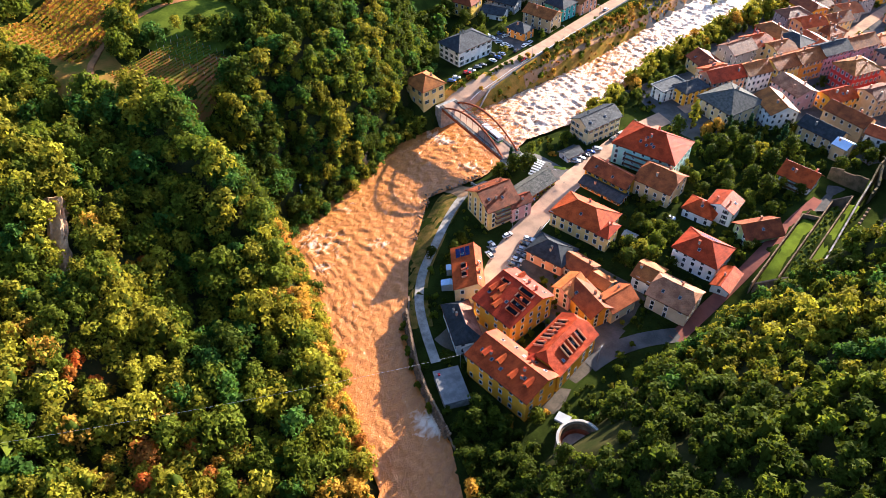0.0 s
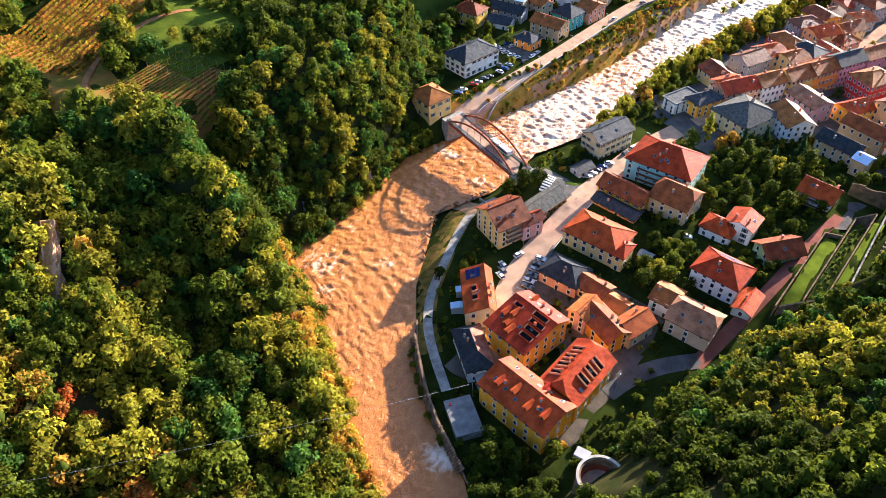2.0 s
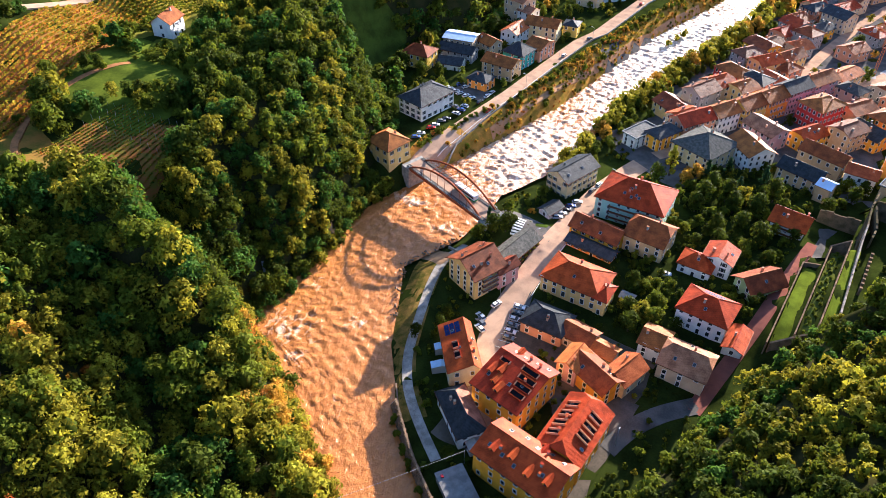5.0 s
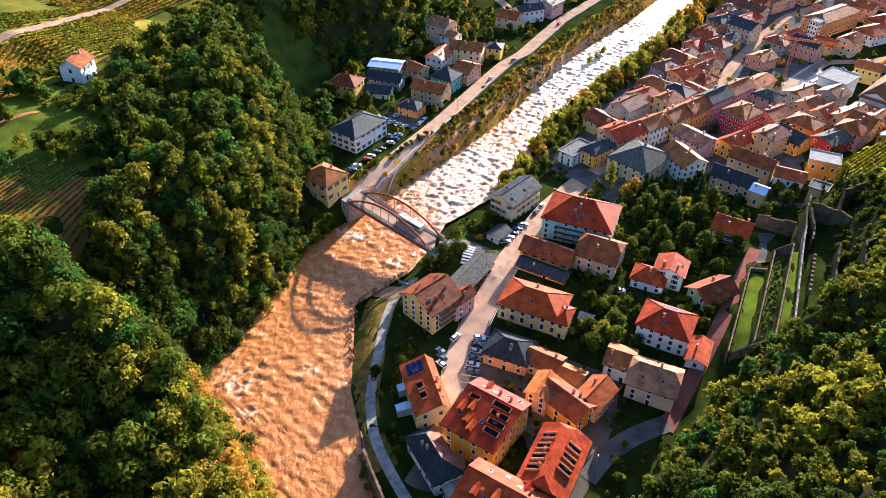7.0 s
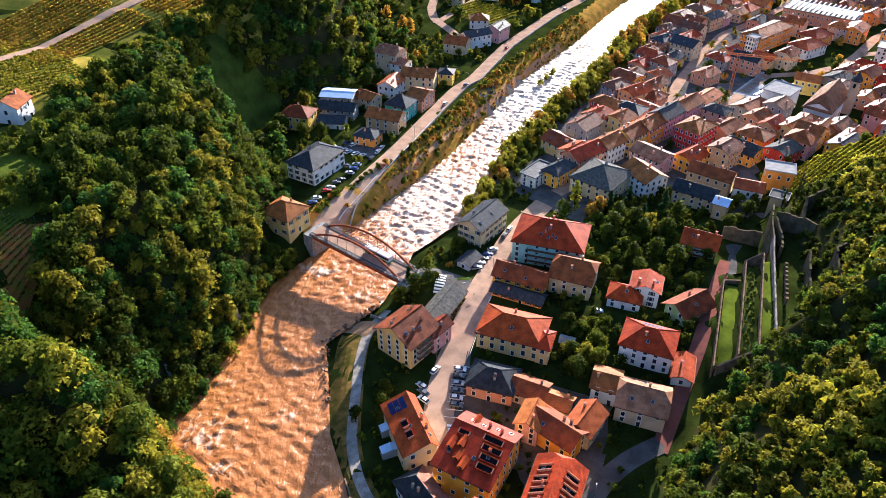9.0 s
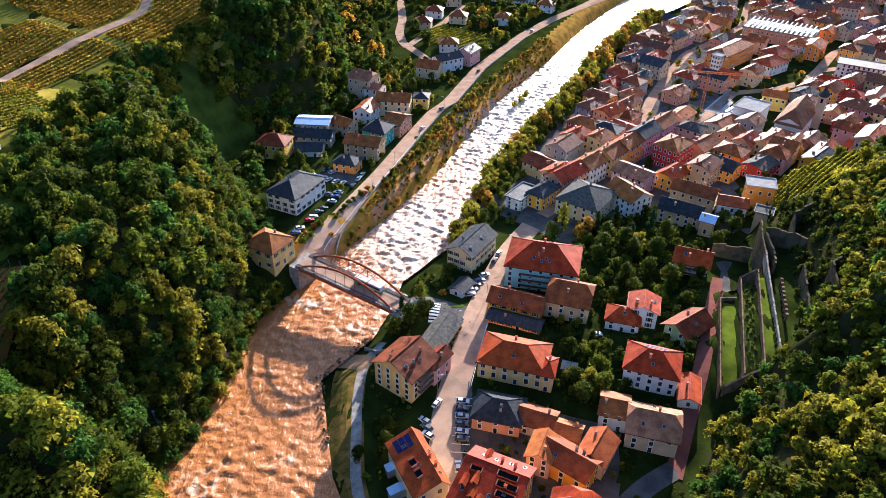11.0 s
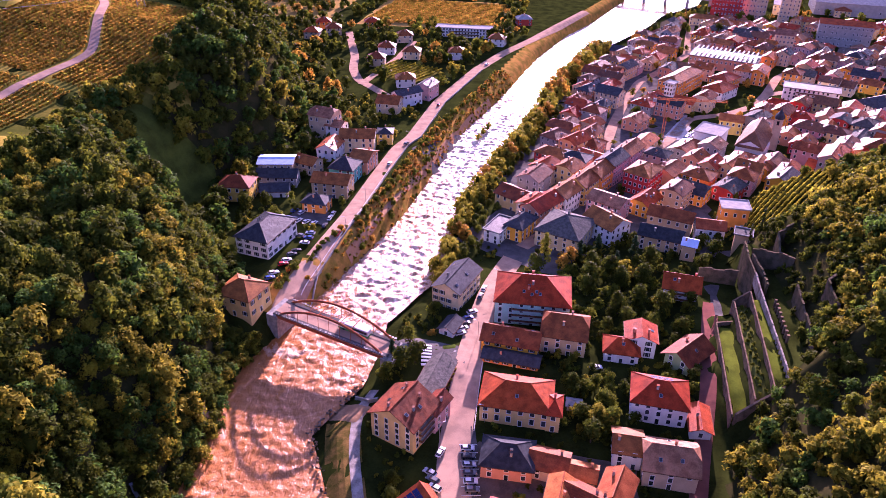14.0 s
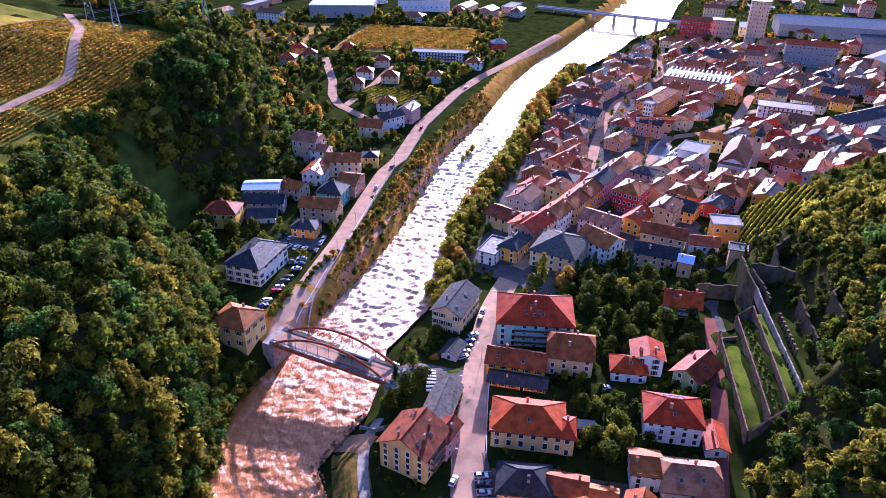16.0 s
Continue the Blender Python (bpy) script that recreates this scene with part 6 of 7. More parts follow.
for i in range(170):
    y = rngw.uniform(-62, -12) if i < 90 else rngw.uniform(44, 82)
    x = float(shore_e(y)) + rngw.uniform(-0.6, 2.2) if i < 90 else float(shore_w(y)) - rngw.uniform(-0.5, 4.0)
    s = rngw.uniform(0.15, 0.48)
    v, f = box_data([(-s, -s * 0.8, -s * 0.6, s, s * 0.8, s * 0.6)])
    m = pose(x, y, float(water_z(y)) + rngw.uniform(0.0, 1.0), rngw.uniform(0, 60), rngw.uniform(0, 60), rngw.uniform(0, 180))
    rocks.append(([tuple(m @ Vector(p)) for p in v], f))
tagged(mesh_object("bank_rocks", *join(rocks), OLDWALL), "grey boulders along the water's edge", "rocks", kind="stuff")
sand = patch("gravel_spit", -22, -27, 14, 9, -25, mat("wet_sand", (0.42, 0.25, 0.13), (0.28, 0.17, 0.09), 0.3), 0.35, 1.5, label="brown sand bar at the bend of the river", category="sand")
plat = thing("river_terrace", pose(27, -115, -3.0, 0, 0, -42), "pale concrete terrace above the river", "terrace")
# concrete with the shade on the slab mixed into its grey
boxes("slab", [(-6.5, -4.2, -0.4, 6.5, 4.2, 0)], mat("shaded_concrete", (0.22, 0.21, 0.20), (0.14, 0.135, 0.13), 0.3), plat)
boxes("support_wall", [(-6.2, -3.9, -6, 6.2, 3.9, -0.4)], STONE, plat)
boxes("red_crate", [(-5.0, -3.0, 0, -4.2, -2.3, 0.5)], PAINTS[5], plat)
# bare crags in the woods: a leaning face from foot to brow
for k, (foot, brow, wid) in enumerate((((-73.0, -161.5, 33.5), (-87.5, -148.0, 47.5), 8.5), ((-61.5, -34, -8), (-69.0, -31, 7), 9.0))):
    foot, brow = Vector(foot), Vector(brow)
    across = Vector((-0.3, 0.95, 0))
    v, f = [], []
    n, mrows = 15, 26
    for i in range(mrows):
        for j in range(n):
            h, t = i / (mrows - 1), j / (n - 1) - 0.5
            w_ = wid * (0.75 + 0.5 * noise.noise((h * 3, k, 5))) * (1 - 0.5 * abs(2 * h - 1) ** 3)
            p = foot.lerp(brow, h) + across * (t * w_)
            nz = noise.noise((t * 4 + k, h * 7, 1)) * 1.6 + noise.noise((t * 12 + k, h * 22, 2)) * 0.8
            p += Vector((0.85, 0.25, 0.45)) * (nz - 5.0 * (2 * abs(t)) ** 4)
            v.append(tuple(p))
    for i in range(mrows - 1):
        for j in range(n - 1):
            f.append((i * n + j, i * n + j + 1, (i + 1) * n + j + 1, (i + 1) * n + j))
    ob = mesh_object("rock_face", v, f, ROCK)
    so = ob.modifiers.new("solid", "SOLIDIFY")
    so.thickness, so.offset = 3.5, -1.0
    tagged(ob, "bare ochre rock face among the trees", "rock", kind="structure")

# small waterfall in the gully
v, f = [], []
for i in range(14):
    u = i / 13
    x, y = -72.5 + 5.5 * u, -66.3 - 4.6 * u
    z = gz(x, y) + 0.3
    for s in (-1, -0.3, 0.4, 1):
        q = s * (0.45 + 0.35 * u) + 0.25 * noise.noise((u * 6, s, 3))
        v.append((x + 0.83 * q + 0.35, y + 0.55 * q - 0.35, z + 0.9 + 0.15 * noise.noise((s * 3, u * 9, 8))))
for i in range(13):
    for j in range(3):
        f.append((i * 4 + j, i * 4 + j + 1, i * 4 + j + 5, i * 4 + j + 4))
# grey for white: the gully's shade is in the water colour
fall = mesh_object("waterfall", v, f, mat("shaded_water", (0.45, 0.48, 0.5), (0.2, 0.22, 0.24), 0.9, 0.4, 0.4), smooth=True)
so = fall.modifiers.new("solid", "SOLIDIFY")
so.thickness = 0.2
tagged(fall, "thin white waterfall in a dark wooded gully", "waterfall", kind="structure")

# ---- single trees and shrubs ----
def make_tree(name, hue, seed, n, card, blobs, radius, height, base, label, category="tree", shape="round", trunk=True):
    root = thing(name, Matrix(), label, category)
    if trunk:
        mesh_object("trunk", *trunk_data(base + height * 0.55, 0.055 * height * 0.5 + 0.08, seed), BARK, root)
    v, f = crown_data(seed, n, card, blobs, radius, height, base, shape)
    kv, kf = shade_core(seed, radius * (0.8 if shape == "round" else 0.55), height, base)
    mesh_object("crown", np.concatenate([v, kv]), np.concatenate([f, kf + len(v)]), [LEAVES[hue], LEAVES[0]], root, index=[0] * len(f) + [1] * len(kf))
    return root


PROTO = {}


def tree(kind, x, y, s=1.0, z=None):
    spec = {"green": (1, 11, 760, 0.46, 20, 3.7, 6.4, 0.9), "dark": (0, 12, 760, 0.46, 20, 3.8, 6.8, 0.9), "olive": (2, 13, 760, 0.46, 20, 3.6, 6.2, 0.9), "gold": (4, 14, 760, 0.46, 20, 3.5, 6.2, 0.8), "lime": (3, 15, 760, 0.46, 20, 3.3, 7.4, 0.4)}
    labels = {"green": "green leafy tree in a garden", "dark": "dark green leafy tree on grass", "olive": "olive green leafy tree in early autumn", "gold": "golden leafy tree in autumn", "lime": "yellow-green leafy tree beside the water", "fir": "dark green conical fir tree", "larch": "pale green larch tree in autumn", "cypress": "slender dark cypress beside the ruins", "bush": "low green leafy shrub on grass", "goldbush": "low yellow shrub in autumn", "greybush": "dull green willow shrub beside the river"}
    m = pose(x, y, gz(x, y) - 0.15 if z is None else z, 0, 0, (x * 37 + y * 91) % 360) @ Matrix.Diagonal((s, s, s, 1))
    if kind not in PROTO:
        if kind in spec:
            hue, *rest = spec[kind]
            ob = make_tree("tree", hue, *rest, labels[kind])
        elif kind in ("fir", "larch"):
            ob = make_tree("conifer", 8 if kind == "fir" else 3, 16, 1040, 0.38, 26, 2.9, 11.5, 0.8, labels[kind], shape="cone")
        elif kind == "cypress":
            ob = make_tree("cypress", 0, 17, 600, 0.34, 20, 1.1, 10.0, 0.3, labels[kind], shape="cone")
        else:
            ob = make_tree("shrub", {"bush": 1, "goldbush": 4, "greybush": 3}[kind], 18, 400, 0.32, 10, 1.6, 2.4, 0.0, labels[kind], "shrub", trunk=False)
        PROTO[kind] = ob
        ob.matrix_world = m
        return ob
    ob = copy_thing(PROTO[kind], pose(0, 0, 0))
    ob.matrix_world = m
    return ob


TREES = """fir -9.5 -5 0.75;green -4 4 0.8;dark -6 -10 1.0;dark -1.5 -8 1.0;green -10 -14 0.9;dark 0 -5 0.7;larch 47 66 1.35;gold 57 66 1.25;gold 54 62 0.9;dark 43 58 1.1;
fir 62 70 0.9;fir 70 74 1.0;fir 76 62 0.9;fir 85 72 1.05;dark 64 50 1.3;dark 72 56 1.3;olive 79 57 1.25;dark 84 48 1.3;gold 83 55 0.8;dark 90 62 1.3;dark 66 60 1.2;dark 76 48 1.2;dark 62 42 1.1;
dark 88 28 1.2;dark 80 34 1.2;dark 72 30 1.1;dark 74 22 1.0;green 60 24 0.8;dark 66 18 0.8;bush 58 8 1.0;green 54 -17 0.9;green 60 -21 1.0;olive 57 -30 1.2;green 61 -31 1.1;dark 54 -36 1.1;green 58 -14 0.8;dark 50 -14 0.8;
green 63 -12 0.7;dark 52 -28 0.9;bush 86 -10 1.0;green 84 20 0.9;dark 92 16 0.8;bush 81 -2 1.0;dark -10 -68 0.7;bush -6 -74 1.0;dark -4 -56 0.8;dark -3 -62 0.8;bush 2 -84 0.9;bush 6 -92 1.0;dark 20 -106 0.7;
bush 36 -90 0.8;bush 37 -86 0.8;bush 38 -82 0.8;goldbush 48 -116 1.2;green 54 -112 0.9;green 44 -118 0.9;goldbush 56 -108 0.9;gold 50 -142 1.0;dark 46 -132 0.9;dark 58 -128 0.9;green 64 -108 0.7;dark 62 -134 1.0;
dark 70 -132 0.9;cypress 133 82 1.2;cypress 138 78 1.3;cypress 131 70 1.0;cypress 141 84 1.0;dark 120 76 1.0;bush 116 70 1.6;dark 110 60 1.0;green 117 84 1.0;bush 114 80 1.5;olive 128 96 0.9;dark 124 84 0.9;
goldbush 3 10 1.0;bush 0 14 1.2;bush 5 20 1.0;green 3 24 0.8;olive -90 98 1.0;dark -100 96 1.1;dark -88 92 1.0;dark -80 96 0.9;dark -86 150 1.1;dark -92 118 1.0;olive -78 168 1.0;green -60 205 0.8;
gold -62 216 0.9;olive -88 176 1.0;dark -84 190 1.2;green -50 222 0.8;dark -45 208 0.9;green -72 84 0.9;dark -66 92 0.6;gold -78 260 1.6;gold -84 268 1.5;dark -90 250 1.4;dark -74 276 1.2;olive -40 300 1.1;dark -52 306 1.1;
gold -15 345 1.2;dark 5 350 1.0;olive 24 425 1.2;gold 40 440 1.2;dark -20 425 1.1;green -162 -60 1.1;bush -150 -84 1.2;bush -136 -62 1.0;green -142 -4 1.0;dark -146 8 1.1;gold 190 268 0.8;dark 200 280 1.0;gold 262 440 1.5;dark 270 470 1.3;
gold 232 350 1.2;dark 120 262 1.1;green 140 282 1.0;dark 240 500 1.5;gold 160 480 1.4;dark 180 500 1.4;dark 150 440 1.2;green 130 440 1.2"""
for item in TREES.replace("\n", "").split(";"):
    k, x, y, s = item.split()
    tree(k, float(x), float(y), float(s))
trng = random.Random(21)
for i in range(120):  # willows of the right bank
    y = 50 + i * 3.2 + trng.uniform(-1.5, 1.5)
    tree(trng.choice(("lime", "lime", "lime", "olive", "gold")), float(shore_e(y)) + trng.uniform(0.5, 8), y, trng.uniform(0.8, 1.3) * (1 + 0.0018 * (y - 50)))
for i in range(60):  # dark growth between bank and gardens
    y = 40 + i * 4.0
    tree(trng.choice(("dark", "green")), float(shore_e(y)) + trng.uniform(8, 15), y, trng.uniform(0.5, 0.8))
for i in range(110):  # shrubs of the flood plain
    y = 28 + i * 2.6
    k = trng.choice(("bush", "bush", "bush", "goldbush", "greybush"))
    near_road = trng.random() < 0.72
    x = float(shore_w(y)) - (trng.uniform(9.5, 12.5) if near_road else trng.uniform(0.8, 8))
    tree(k, x, y, trng.uniform(0.6, 1.25))
for x, y in ((20, 222), (23, 230), (17, 212), (-9, 196), (-6, 206), (62, 262), (70, 286), (80, 300), (90, 325), (98, 340), (105, 352)):
    tree("lime", x, y, trng.uniform(0.5, 0.75), float(water_z(y)) - 0.3)
for x, y in ((-10, -122), (-2, -128), (4, -136), (-34, -104), (-26, -110), (-42, -98), (14, -146), (22, -150), (-18, -116)):
    tree(trng.choice(("gold", "lime", "gold", "olive")), x - 2, y - 3, trng.uniform(0.8, 1.1), -6.5)

for y in (-101, -105, -109, -113, -119, -124):  # bushes at the foot of the river wall
    tree("bush", float(shore_e(y)) - 0.4, y, 1.0 + 0.03 * (y % 7), float(water_z(y)))
for x, y in TERRACE_SHRUBS:
    tree("bush", x, y, 0.45)

# scrub, hedges and scattered trees, too many to count
srng = np.random.RandomState(31)


def free(x, y, margin=0.5):
    return all((x - a) ** 2 + (y - b) ** 2 > (r * 0.82 + margin) ** 2 for a, b, r in FOOT)


def off_line(x, y, line, d):
    p = np.array(line, float)
    a, b = p[:-1], p[1:]
    t = np.clip((((x, y) - a) * (b - a)).sum(1) / ((b - a) ** 2).sum(1), 0, 1)[:, None]
    return np.hypot(*((a + (b - a) * t) - (x, y)).T).min() > d


scrub = []
while len(scrub) < 850:
    y = srng.uniform(22, 330)
    x = float(shore_w(y)) - srng.uniform(0.3, 14)
    if off_line(x, y, ROAD_W, 5.4):
        near = float(shore_w(y)) - x
        scrub.append((x, y, gz(x, y) - 0.3, srng.uniform(0.14, 0.42) * (1.0 if near > 9 else 0.75), int(srng.choice((1, 2, 2, 4, 4, 5)))))
woods("riverside_scrub", scrub, "tangled green and rust scrub on the flood plain", None)
LANE = [(80, -60), (84.5, -45), (93.2, -17), (98.2, 3), (103.0, 21), (107, 34), (111, 48)]
# begins with dark scrub added behind the walls as a stand-in for deep shade
garden = [(a, float(q), gz(a, q) - 0.3, float(srng.uniform(0.3, 0.6)), int(srng.choice((0, 0, 0, 1)))) for q in srng.uniform(-8, 84, 230) for a in [float(srng.uniform(124 + 0.15 * q, 138 + 0.5 * min(q, 36)))]]
for k in range(6000):
    x, y = srng.uniform(-16, 105), srng.uniform(-112, 92)
    if len(garden) > 780:
        break
    if x > shore_e(y) + 6 and x < np.interp(y, (-112, -60, 0, 92), (66, 84, 98, 108)) and free(x, y) and off_line(x, y, STREET, 8.0) and off_line(x, y, LANE, 4.0) and not in_rect(x, y, 18.5, -46, 12, 40, 2) and not in_rect(x, y, 4, 0, 34, 18, 0) and not in_rect(x, y, 58, -72, 14, 20, -10) and not in_rect(x, y, 14, 24, 18, 50, -14) and off_line(x, y, [(-14, -18), (-18, -28), (-17, -42), (-9, -76), (-3, -88), (6, -98), (17, -108)], 3.5):
        big = x > 46 and -40 < y < 90
        garden.append((x, y, gz(x, y) - 0.3, srng.uniform(0.2, 0.75 if big else 0.42), int(srng.choice((0, 0, 0, 0, 1, 1, 2)))))
woods("garden_shrubs", garden, "dense green shrubs and hedges of the gardens", None)
meadow_scrub = []
while len(meadow_scrub) < 70:
    x, y = srng.uniform(-180, -112), srng.uniform(-58, 4)
    if noise.noise((x * 0.06, y * 0.06, 4)) > 0.05:
        meadow_scrub.append((x, y, gz(x, y) + 0.2, srng.uniform(0.2, 0.9), int(srng.choice((0, 1, 1, 2)))))
woods("meadow_scrub", meadow_scrub, "scattered bushes on the hill meadow", None)
village = []
for k in range(6000):
    x, y = srng.uniform(-112, -20), srng.uniform(70, 262)
    if len(village) > 240:
        break
    if x < shore_w(y) - 17 and x > hill_foot_w(y) - 4 and free(x, y) and off_line(x, y, ROAD_W, 6.0) and not in_rect(x, y, -58, 88, 20, 26, 84):
        village.append((x, y, gz(x, y) - 0.3, srng.uniform(0.25, 0.75), int(srng.choice((0, 0, 1, 1, 2, 3)))))
woods("village_shrubs", village, "green shrubs and fruit trees between the village houses", None)
valley = []
for k in range(9000):
    x, y = srng.uniform(-230, 60), srng.uniform(265, 640)
    if len(valley) > 640:
        break
    if x < shore_w(y) - 24 and free(x, y, 2) and not in_rect(x, y, -25, 520, 124, 114, -8) and off_line(x, y, ROAD_W, 7) and off_line(x, y, UPPER_A, 5.5) and off_line(x, y, UPPER_B, 5.5) and not in_rect(x, y, -39, 322, 38, 46, 60) and noise.noise((x * 0.02, y * 0.02, 9)) > -0.15:
        valley.append((x, y, gz(x, y) - 0.3, srng.uniform(0.7, 1.5), int(srng.choice((0, 0, 0, 1, 1, 2, 4)))))
woods("valley_trees", valley, "scattered trees and orchards of the valley floor", None)
towntrees = []
for k in range(9000):
    x, y = srng.uniform(20, 480), srng.uniform(110, 800)
    if len(towntrees) > 520:
        break
    if x > shore_e(y) + (14 if y < 480 else 3) and free(x, y, 0.5) and not in_rect(x, y, 158, 232, 60, 34, 55):
        towntrees.append((x, y, gz(x, y) - 0.3, srng.uniform(0.4, 0.9) * (1.6 if y > 480 else 1), int(srng.choice((0, 1, 1, 2, 4)))))
woods("town_trees", towntrees, "trees between the houses of the town", None)

# ---- cars and bus ----
def make_car(paint):
    root = thing("car", Matrix(), "", "car", "parked cars")
    prof = [(-2.1, 0.35), (-2.15, 0.75), (-1.9, 0.95), (-1.2, 1.0), (-0.9, 0.98), (0.9, 0.95), (1.9, 0.82), (2.12, 0.6), (2.1, 0.35)]
    v = [(x, s * 0.86, z) for s in (-1, 1) for x, z in prof]
    n = len(prof)
    f = [tuple(range(n)), tuple(range(2 * n - 1, n - 1, -1))] + [(i, n + i, n + (i + 1) % n, (i + 1) % n) for i in range(n)]
    body = mesh_object("body", v, f, paint, root)
    bv = body.modifiers.new("bevel", "BEVEL")
    bv.width, bv.segments = 0.07, 2
    cab = [(-1.95, 0.95), (-1.45, 1.42), (0.1, 1.45), (1.0, 0.95)]
    v = [(x, s * (0.8 if z < 1 else 0.62), z) for s in (-1, 1) for x, z in cab]
    mesh_object("cabin_glass", v, [(0, 1, 2, 3), (7, 6, 5, 4), (0, 4, 5, 1), (1, 5, 6, 2), (2, 6, 7, 3)], GLASS, root)
    boxes("roof", [(-1.45, -0.63, 1.43, 0.12, 0.63, 1.49)], paint, root)
    for x in (-1.35, 1.35):
        for s in (-1, 1):
            w = beam("wheel", [(x, s * 0.72, 0.32), (x, s * 0.9, 0.32)], 0.32, TYRE, root, 12)
    for s in (-1, 1):
        boxes("headlight", [(2.05, s * 0.62 - 0.18, 0.58, 2.13, s * 0.62 + 0.18, 0.72)], WHITE, root)
        boxes("tail_light", [(-2.17, s * 0.65 - 0.15, 0.68, -2.1, s * 0.65 + 0.15, 0.84)], PAINTS[5], root)
    return root


CARS = [make_car(p) for p in PAINTS]
for c, n in zip(CARS, ("white", "silver", "dark grey", "black", "dark blue", "red")):
    tagged(c, f"{n} passenger car parked on the asphalt")
used = set()


def car(x, y, ang, k=None):
    k = trng.choice((0, 0, 1, 1, 2, 3, 4, 0)) if k is None else k
    m = pose(x, y, gz(x, y) + 0.2, 0, 0, ang)
    if k in used:
        copy_thing(CARS[k], m)
    else:
        used.add(k)
        CARS[k].matrix_world = m


for k, (x, y) in enumerate(((-61.5, 33.5), (-61, 37.3), (-59.0, 44), (-58.3, 47), (-57.3, 51.6), (-56.2, 54.5))):
    car(x, y, 30, (4, 0, 5, 0, 2, 3)[k])
for k, (x, y) in enumerate(((-54.2, 61.3), (-53.6, 65.8), (-57.8, 67.5), (-53.7, 70.2))):
    car(x, y, 170, (0, 4, 2, 1)[k])
for k, (x, y) in enumerate(((-70.8, 85.2), (-67.8, 84.2), (-64.5, 83.2), (-61.6, 81.8), (-57.8, 80.8), (-54.2, 79.6), (-66, 92), (-62, 90), (-48.2, 85.3), (-49, 77.5), (-47.6, 90))):
    car(x, y, 62 if k < 8 else 82)
for x, y in ((21.4, 43.5), (20.1, 37.7), (17.1, 26.4), (15.6, 22.4), (14.6, 18.9), (13.8, 15.7), (13.1, 12.4)):
    car(x, y, 28 if y < 27 else 76)
car(21.6, -17.5, 86, 0)
for k, (x, y) in enumerate(((15.9, -41.1), (16.2, -44.1), (16.5, -47.2), (16.8, -50.2), (17.1, -53.2), (17.6, -56))):
    car(x + 1.2, y, 4, (0, 3, 1, 2, 0, 2)[k])
for k, (x, y) in enumerate(((6.6, -50.7), (7.6, -53.2), (8.4, -56))):
    car(x, y, 150, (1, 2, 0)[k])
car(9.2, -43.1, 68, 0)
car(59.6, -3.6, 10, 0)
car(18.9, -66, 100, 0)
for i in range(26):
    car(146 + (i % 13) * 2.9 * 0.57 + (i // 13) * 6, 228 + (i % 13) * 2.9 * 0.82 - (i // 13) * 5, -30)
for s, k in ((30, 5), (105, 0), (160, 2), (235, 5), (300, 1)):
    i = np.interp(s, (0, 330), (2, 8.9))
    a, b = ROAD_W[int(i)], ROAD_W[int(i) + 1]
    u = i - int(i)
    car(a[0] + (b[0] - a[0]) * u + 1.6, a[1] + (b[1] - a[1]) * u, math.degrees(math.atan2(b[1] - a[1], b[0] - a[0])), k)

bus_at = BR_A + bdir * (blen * 0.66) + Vector((-bdir.y, bdir.x, 0)) * 1.4
bus = thing("bus", pose(bus_at.x, bus_at.y, BR_W + (BR_E - BR_W) * 0.66 + 0.09, 0, -math.degrees(math.atan2(BR_W - BR_E, blen)), math.degrees(math.atan2(bdir.y, bdir.x)) + 180), "white and green city bus on the bridge roadway", "bus")
b = boxes("body", [(-6, -1.25, 0.9, 6, 1.25, 3.0)], PAINTS[0], bus)
bv = b.modifiers.new("bevel", "BEVEL")
bv.width, bv.segments = 0.15, 2
boxes("lower_panel", [(-6.02, -1.27, 0.3, 6.02, 1.27, 0.95)], mat("bus_green", (0.10, 0.35, 0.12), None, 1.0, 0.3, 0.0), bus)
boxes("window_band", [(-5.6, -1.28, 1.5, 5.4, 1.28, 2.45)], GLASS, bus)
boxes("windscreen", [(5.9, -1.1, 1.2, 6.04, 1.1, 2.7)], GLASS, bus)
for x in (-3.6, 3.8):
    for s in (-1, 1):
        beam("wheel", [(x, s * 1.05, 0.45), (x, s * 1.3, 0.45)], 0.45, TYRE, bus, 12)

# ---- planters beside the barn, traffic island ----
def planter(x, y):
    root = thing("planter", pose(x, y, gz(x, y) + 0.15, 0, 0, 74), "wooden planter box with a small green shrub", "planter", "planters beside the barn")
    boxes("box", [(-0.9, -0.35, 0, 0.9, 0.35, 0.6)], WOOD, root)
    v, f = crown_data(int(x * 10), 120, 0.18, 6, 0.7, 0.9, 0.5)
    mesh_object("shrub", v, f, LEAVES[int(x * 7) % 3 + 1], root)


for i in range(8):
    planter(7.6 + i * 0.62, -26.0 + i * 2.5)
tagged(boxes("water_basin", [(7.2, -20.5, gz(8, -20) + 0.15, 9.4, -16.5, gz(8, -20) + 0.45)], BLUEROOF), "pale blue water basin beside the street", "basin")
patch("traffic_island", 9.5, 3.5, 5.5, 2.4, 30, mat("island_grass", (0.06, 0.09, 0.012), (0.035, 0.05, 0.01), 0.3, 0.9, 0.5), 0.5, 0.8, label="small green traffic island at the junction", category="island")

# ---- painted markings, posts, wires ----
for k in range(7):
    y = 0.9 - k * 1.5
    ribbon("crosswalk_stripe", [(-0.1 + k * 0.1, y), (3.6 + k * 0.05, y + 0.5)], 0.7, WHITE, 0.24, 1.0, "white painted crosswalk stripe", category="marking", thick=0.0)
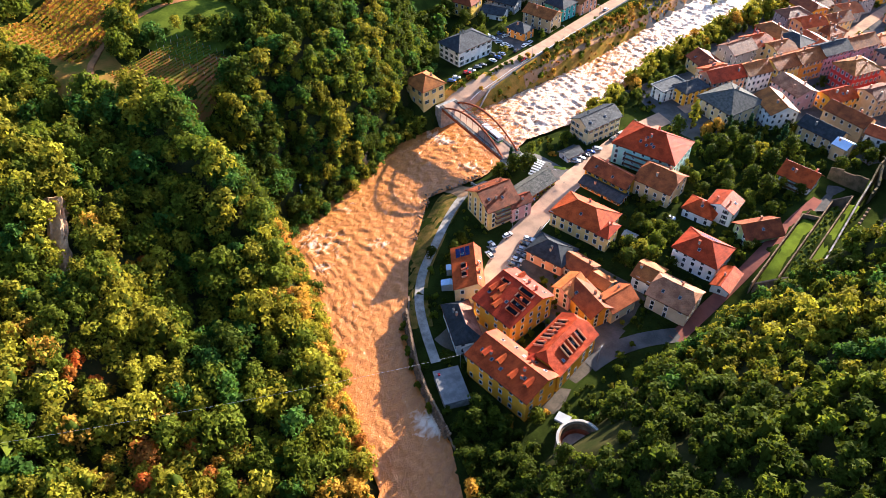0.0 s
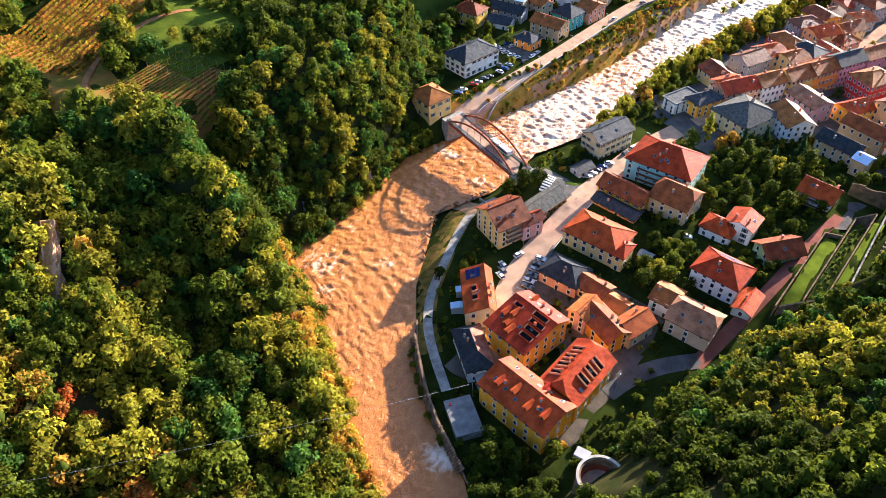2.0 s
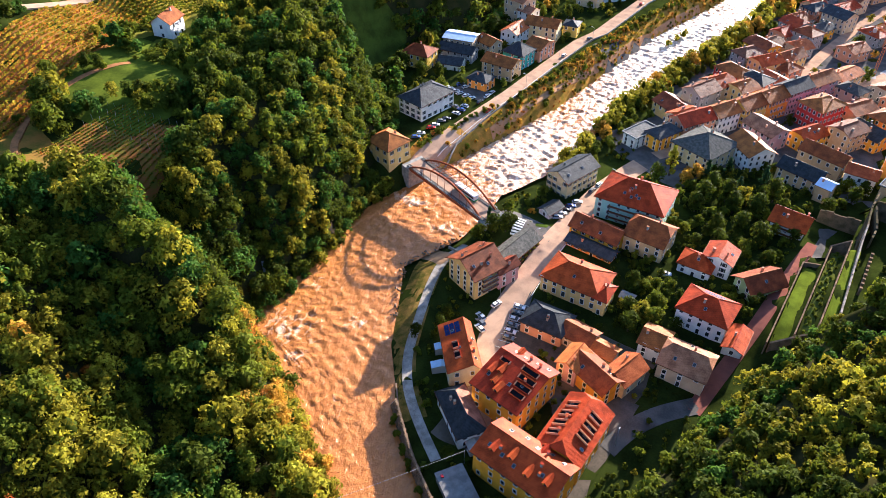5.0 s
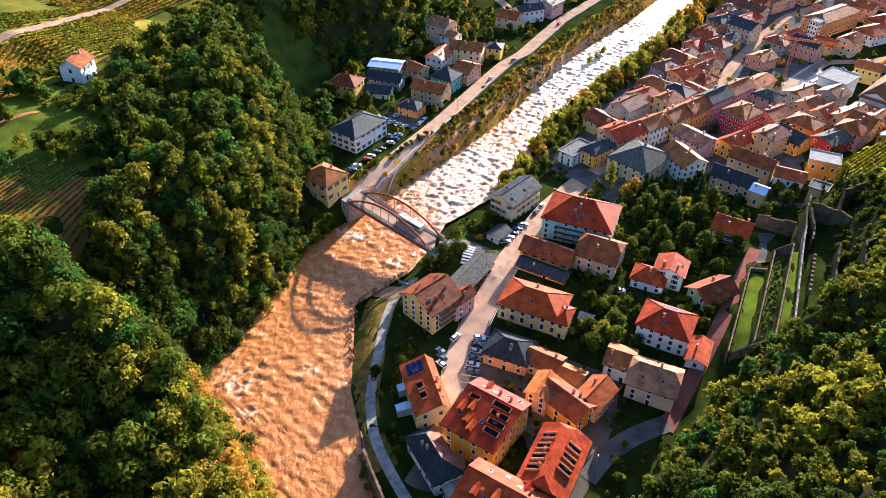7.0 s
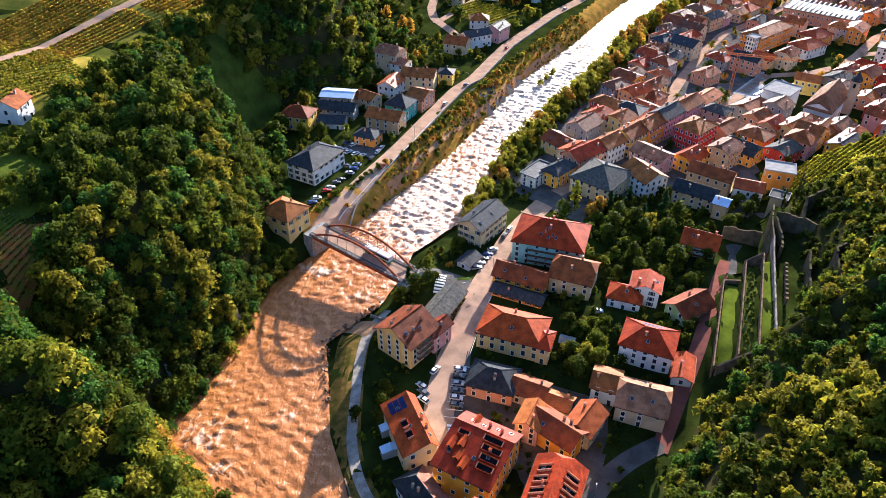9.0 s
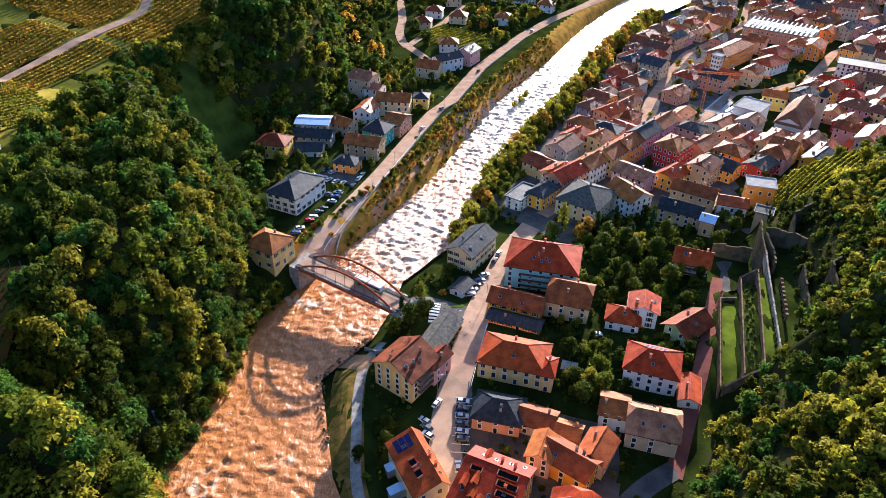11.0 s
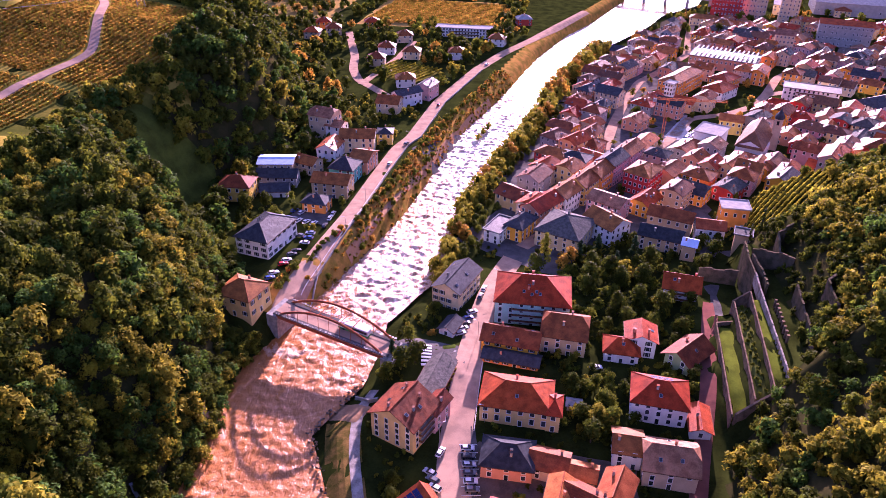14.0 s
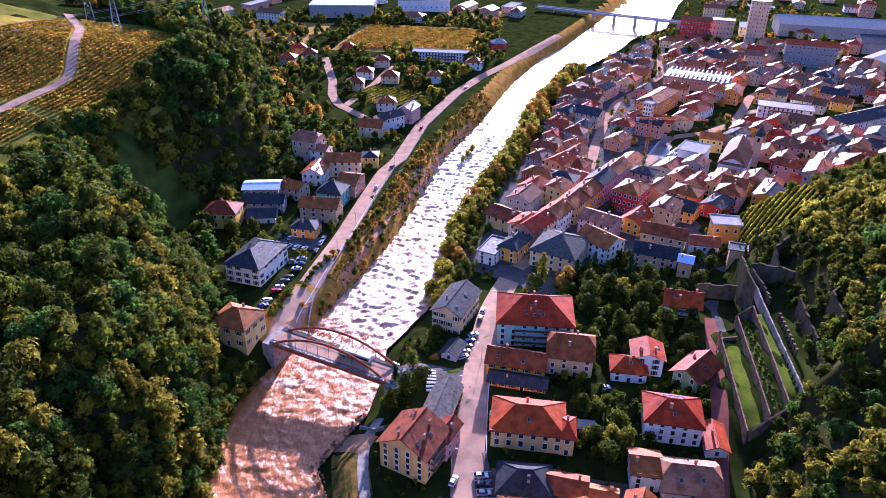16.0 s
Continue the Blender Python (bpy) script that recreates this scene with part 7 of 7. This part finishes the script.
for k in range(8):
    y = -39.5 - k * 3.05
    ribbon("bay_line", [(14.6 - (y + 40) * 0.07, y), (20.0 - (y + 40) * 0.07, y + 0.4)], 0.14, WHITE, 0.3, 1.0, "white painted parking bay line", category="marking", thick=0.0)
ribbon("edge_line", [(18.9, -34), (20.1, -16), (21.3, -2)], 0.15, WHITE, 0.3, 2.0, "white painted edge line of the street", category="marking", thick=0.0)
ribbon("edge_line", [(-49.0, 30), (-46.6, 42), (-36.6, 92), (-28.6, 146)], 0.15, WHITE, 0.26, 2.0, "white painted edge line of the road", category="marking", thick=0.0)


def street_lamp(x, y, ang):
    root = thing("street_lamp", pose(x, y, gz(x, y), 0, 0, ang), "grey steel street lamp with a curved arm", "lamp", "street lamps")
    beam("pole", [(0, 0, -0.5), (0, 0, 6.5), (0.5, 0, 7.2), (1.3, 0, 7.4)], 0.08, STEEL, root)
    boxes("lamp_head", [(1.1, -0.15, 7.3, 1.8, 0.15, 7.45)], STEEL, root)


for x, y, a in ((10.5, -8, 20), (19.5, 12, 180), (8.6, -38, 20), (22, -30, 180), (-44, 45, 190), (-39, 75, 190), (-35, 105, 190), (-29, 140, 190), (-22, 182, 190), (62, -82, 90), (27, 48, 180)):
    street_lamp(x, y, a)
cable = []
for i in range(41):
    u = i / 40
    cable.append((24.8 + (-75 - 24.8) * u, -105.6 + (-262 + 105.6) * u, 0 + 62 * u - 9 * 4 * u * (1 - u) * 0.5))
tagged(beam("overhead_cable", cable, 0.022, STEEL, sides=4), "thin steel cable spanning the river", "cable")
mast = thing("cable_mast", pose(24.8, -105.6, gz(24.8, -105.6)), "slim steel mast that holds a cable", "mast")
beam("pole", [(0, 0, -0.5), (0, 0, -gz(24.8, -105.6) + 0.2)], 0.12, STEEL, mast)


def pylon(x, y, h, ang):
    root = thing("pylon", pose(x, y, gz(x, y), 0, 0, ang), "lattice steel power pylon on the hill", "pylon", "power pylons")
    for sx in (-1, 1):
        for sy in (-1, 1):
            beam("leg", [(sx * 2.2, sy * 2.2, -0.5), (sx * 0.5, sy * 0.5, h)], 0.13, STEEL, root, 4)
    br = []
    for i in range(8):
        a, b = i / 8, (i + 1) / 8
        ra, rb = 2.2 - 1.7 * a, 2.2 - 1.7 * b
        for p, q in (((-1, -1), (1, -1)), ((1, -1), (1, 1)), ((1, 1), (-1, 1)), ((-1, 1), (-1, -1))):
            br.append(beam_data([(p[0] * ra, p[1] * ra, a * h), (q[0] * rb, q[1] * rb, b * h)], 0.06, 4))
    tagged(mesh_object("lattice", *join(br), STEEL, root), kind="stuff")
    for z in (h - 1, h - 4.5):
        beam("cross_arm", [(-5, 0, z), (0, 0, z + 0.6), (5, 0, z)], 0.14, STEEL, root, 4)
    return root


pylon(-132, 232, 27, 30)
pylon(-172, 205, 26, 30)
pylon(-200, 235, 26, 30)
for k in range(4):
    o = (-4.5, -4.5, 4.5, 4.5)[k]
    zt = gz(-132, 232) + (26 if k % 2 else 22.5)
    pts = []
    for i in range(21):
        u = i / 20
        pts.append((-132 + o * 0.8 - 130 * u, 232 + o * 0.5 - 150 * u, zt + 6 * u - 10 * 4 * u * (1 - u) * 0.6))
    tagged(beam("power_line", pts, 0.05, STEEL, sides=4), "thin overhead power line above the vineyards", "cable", "power lines")
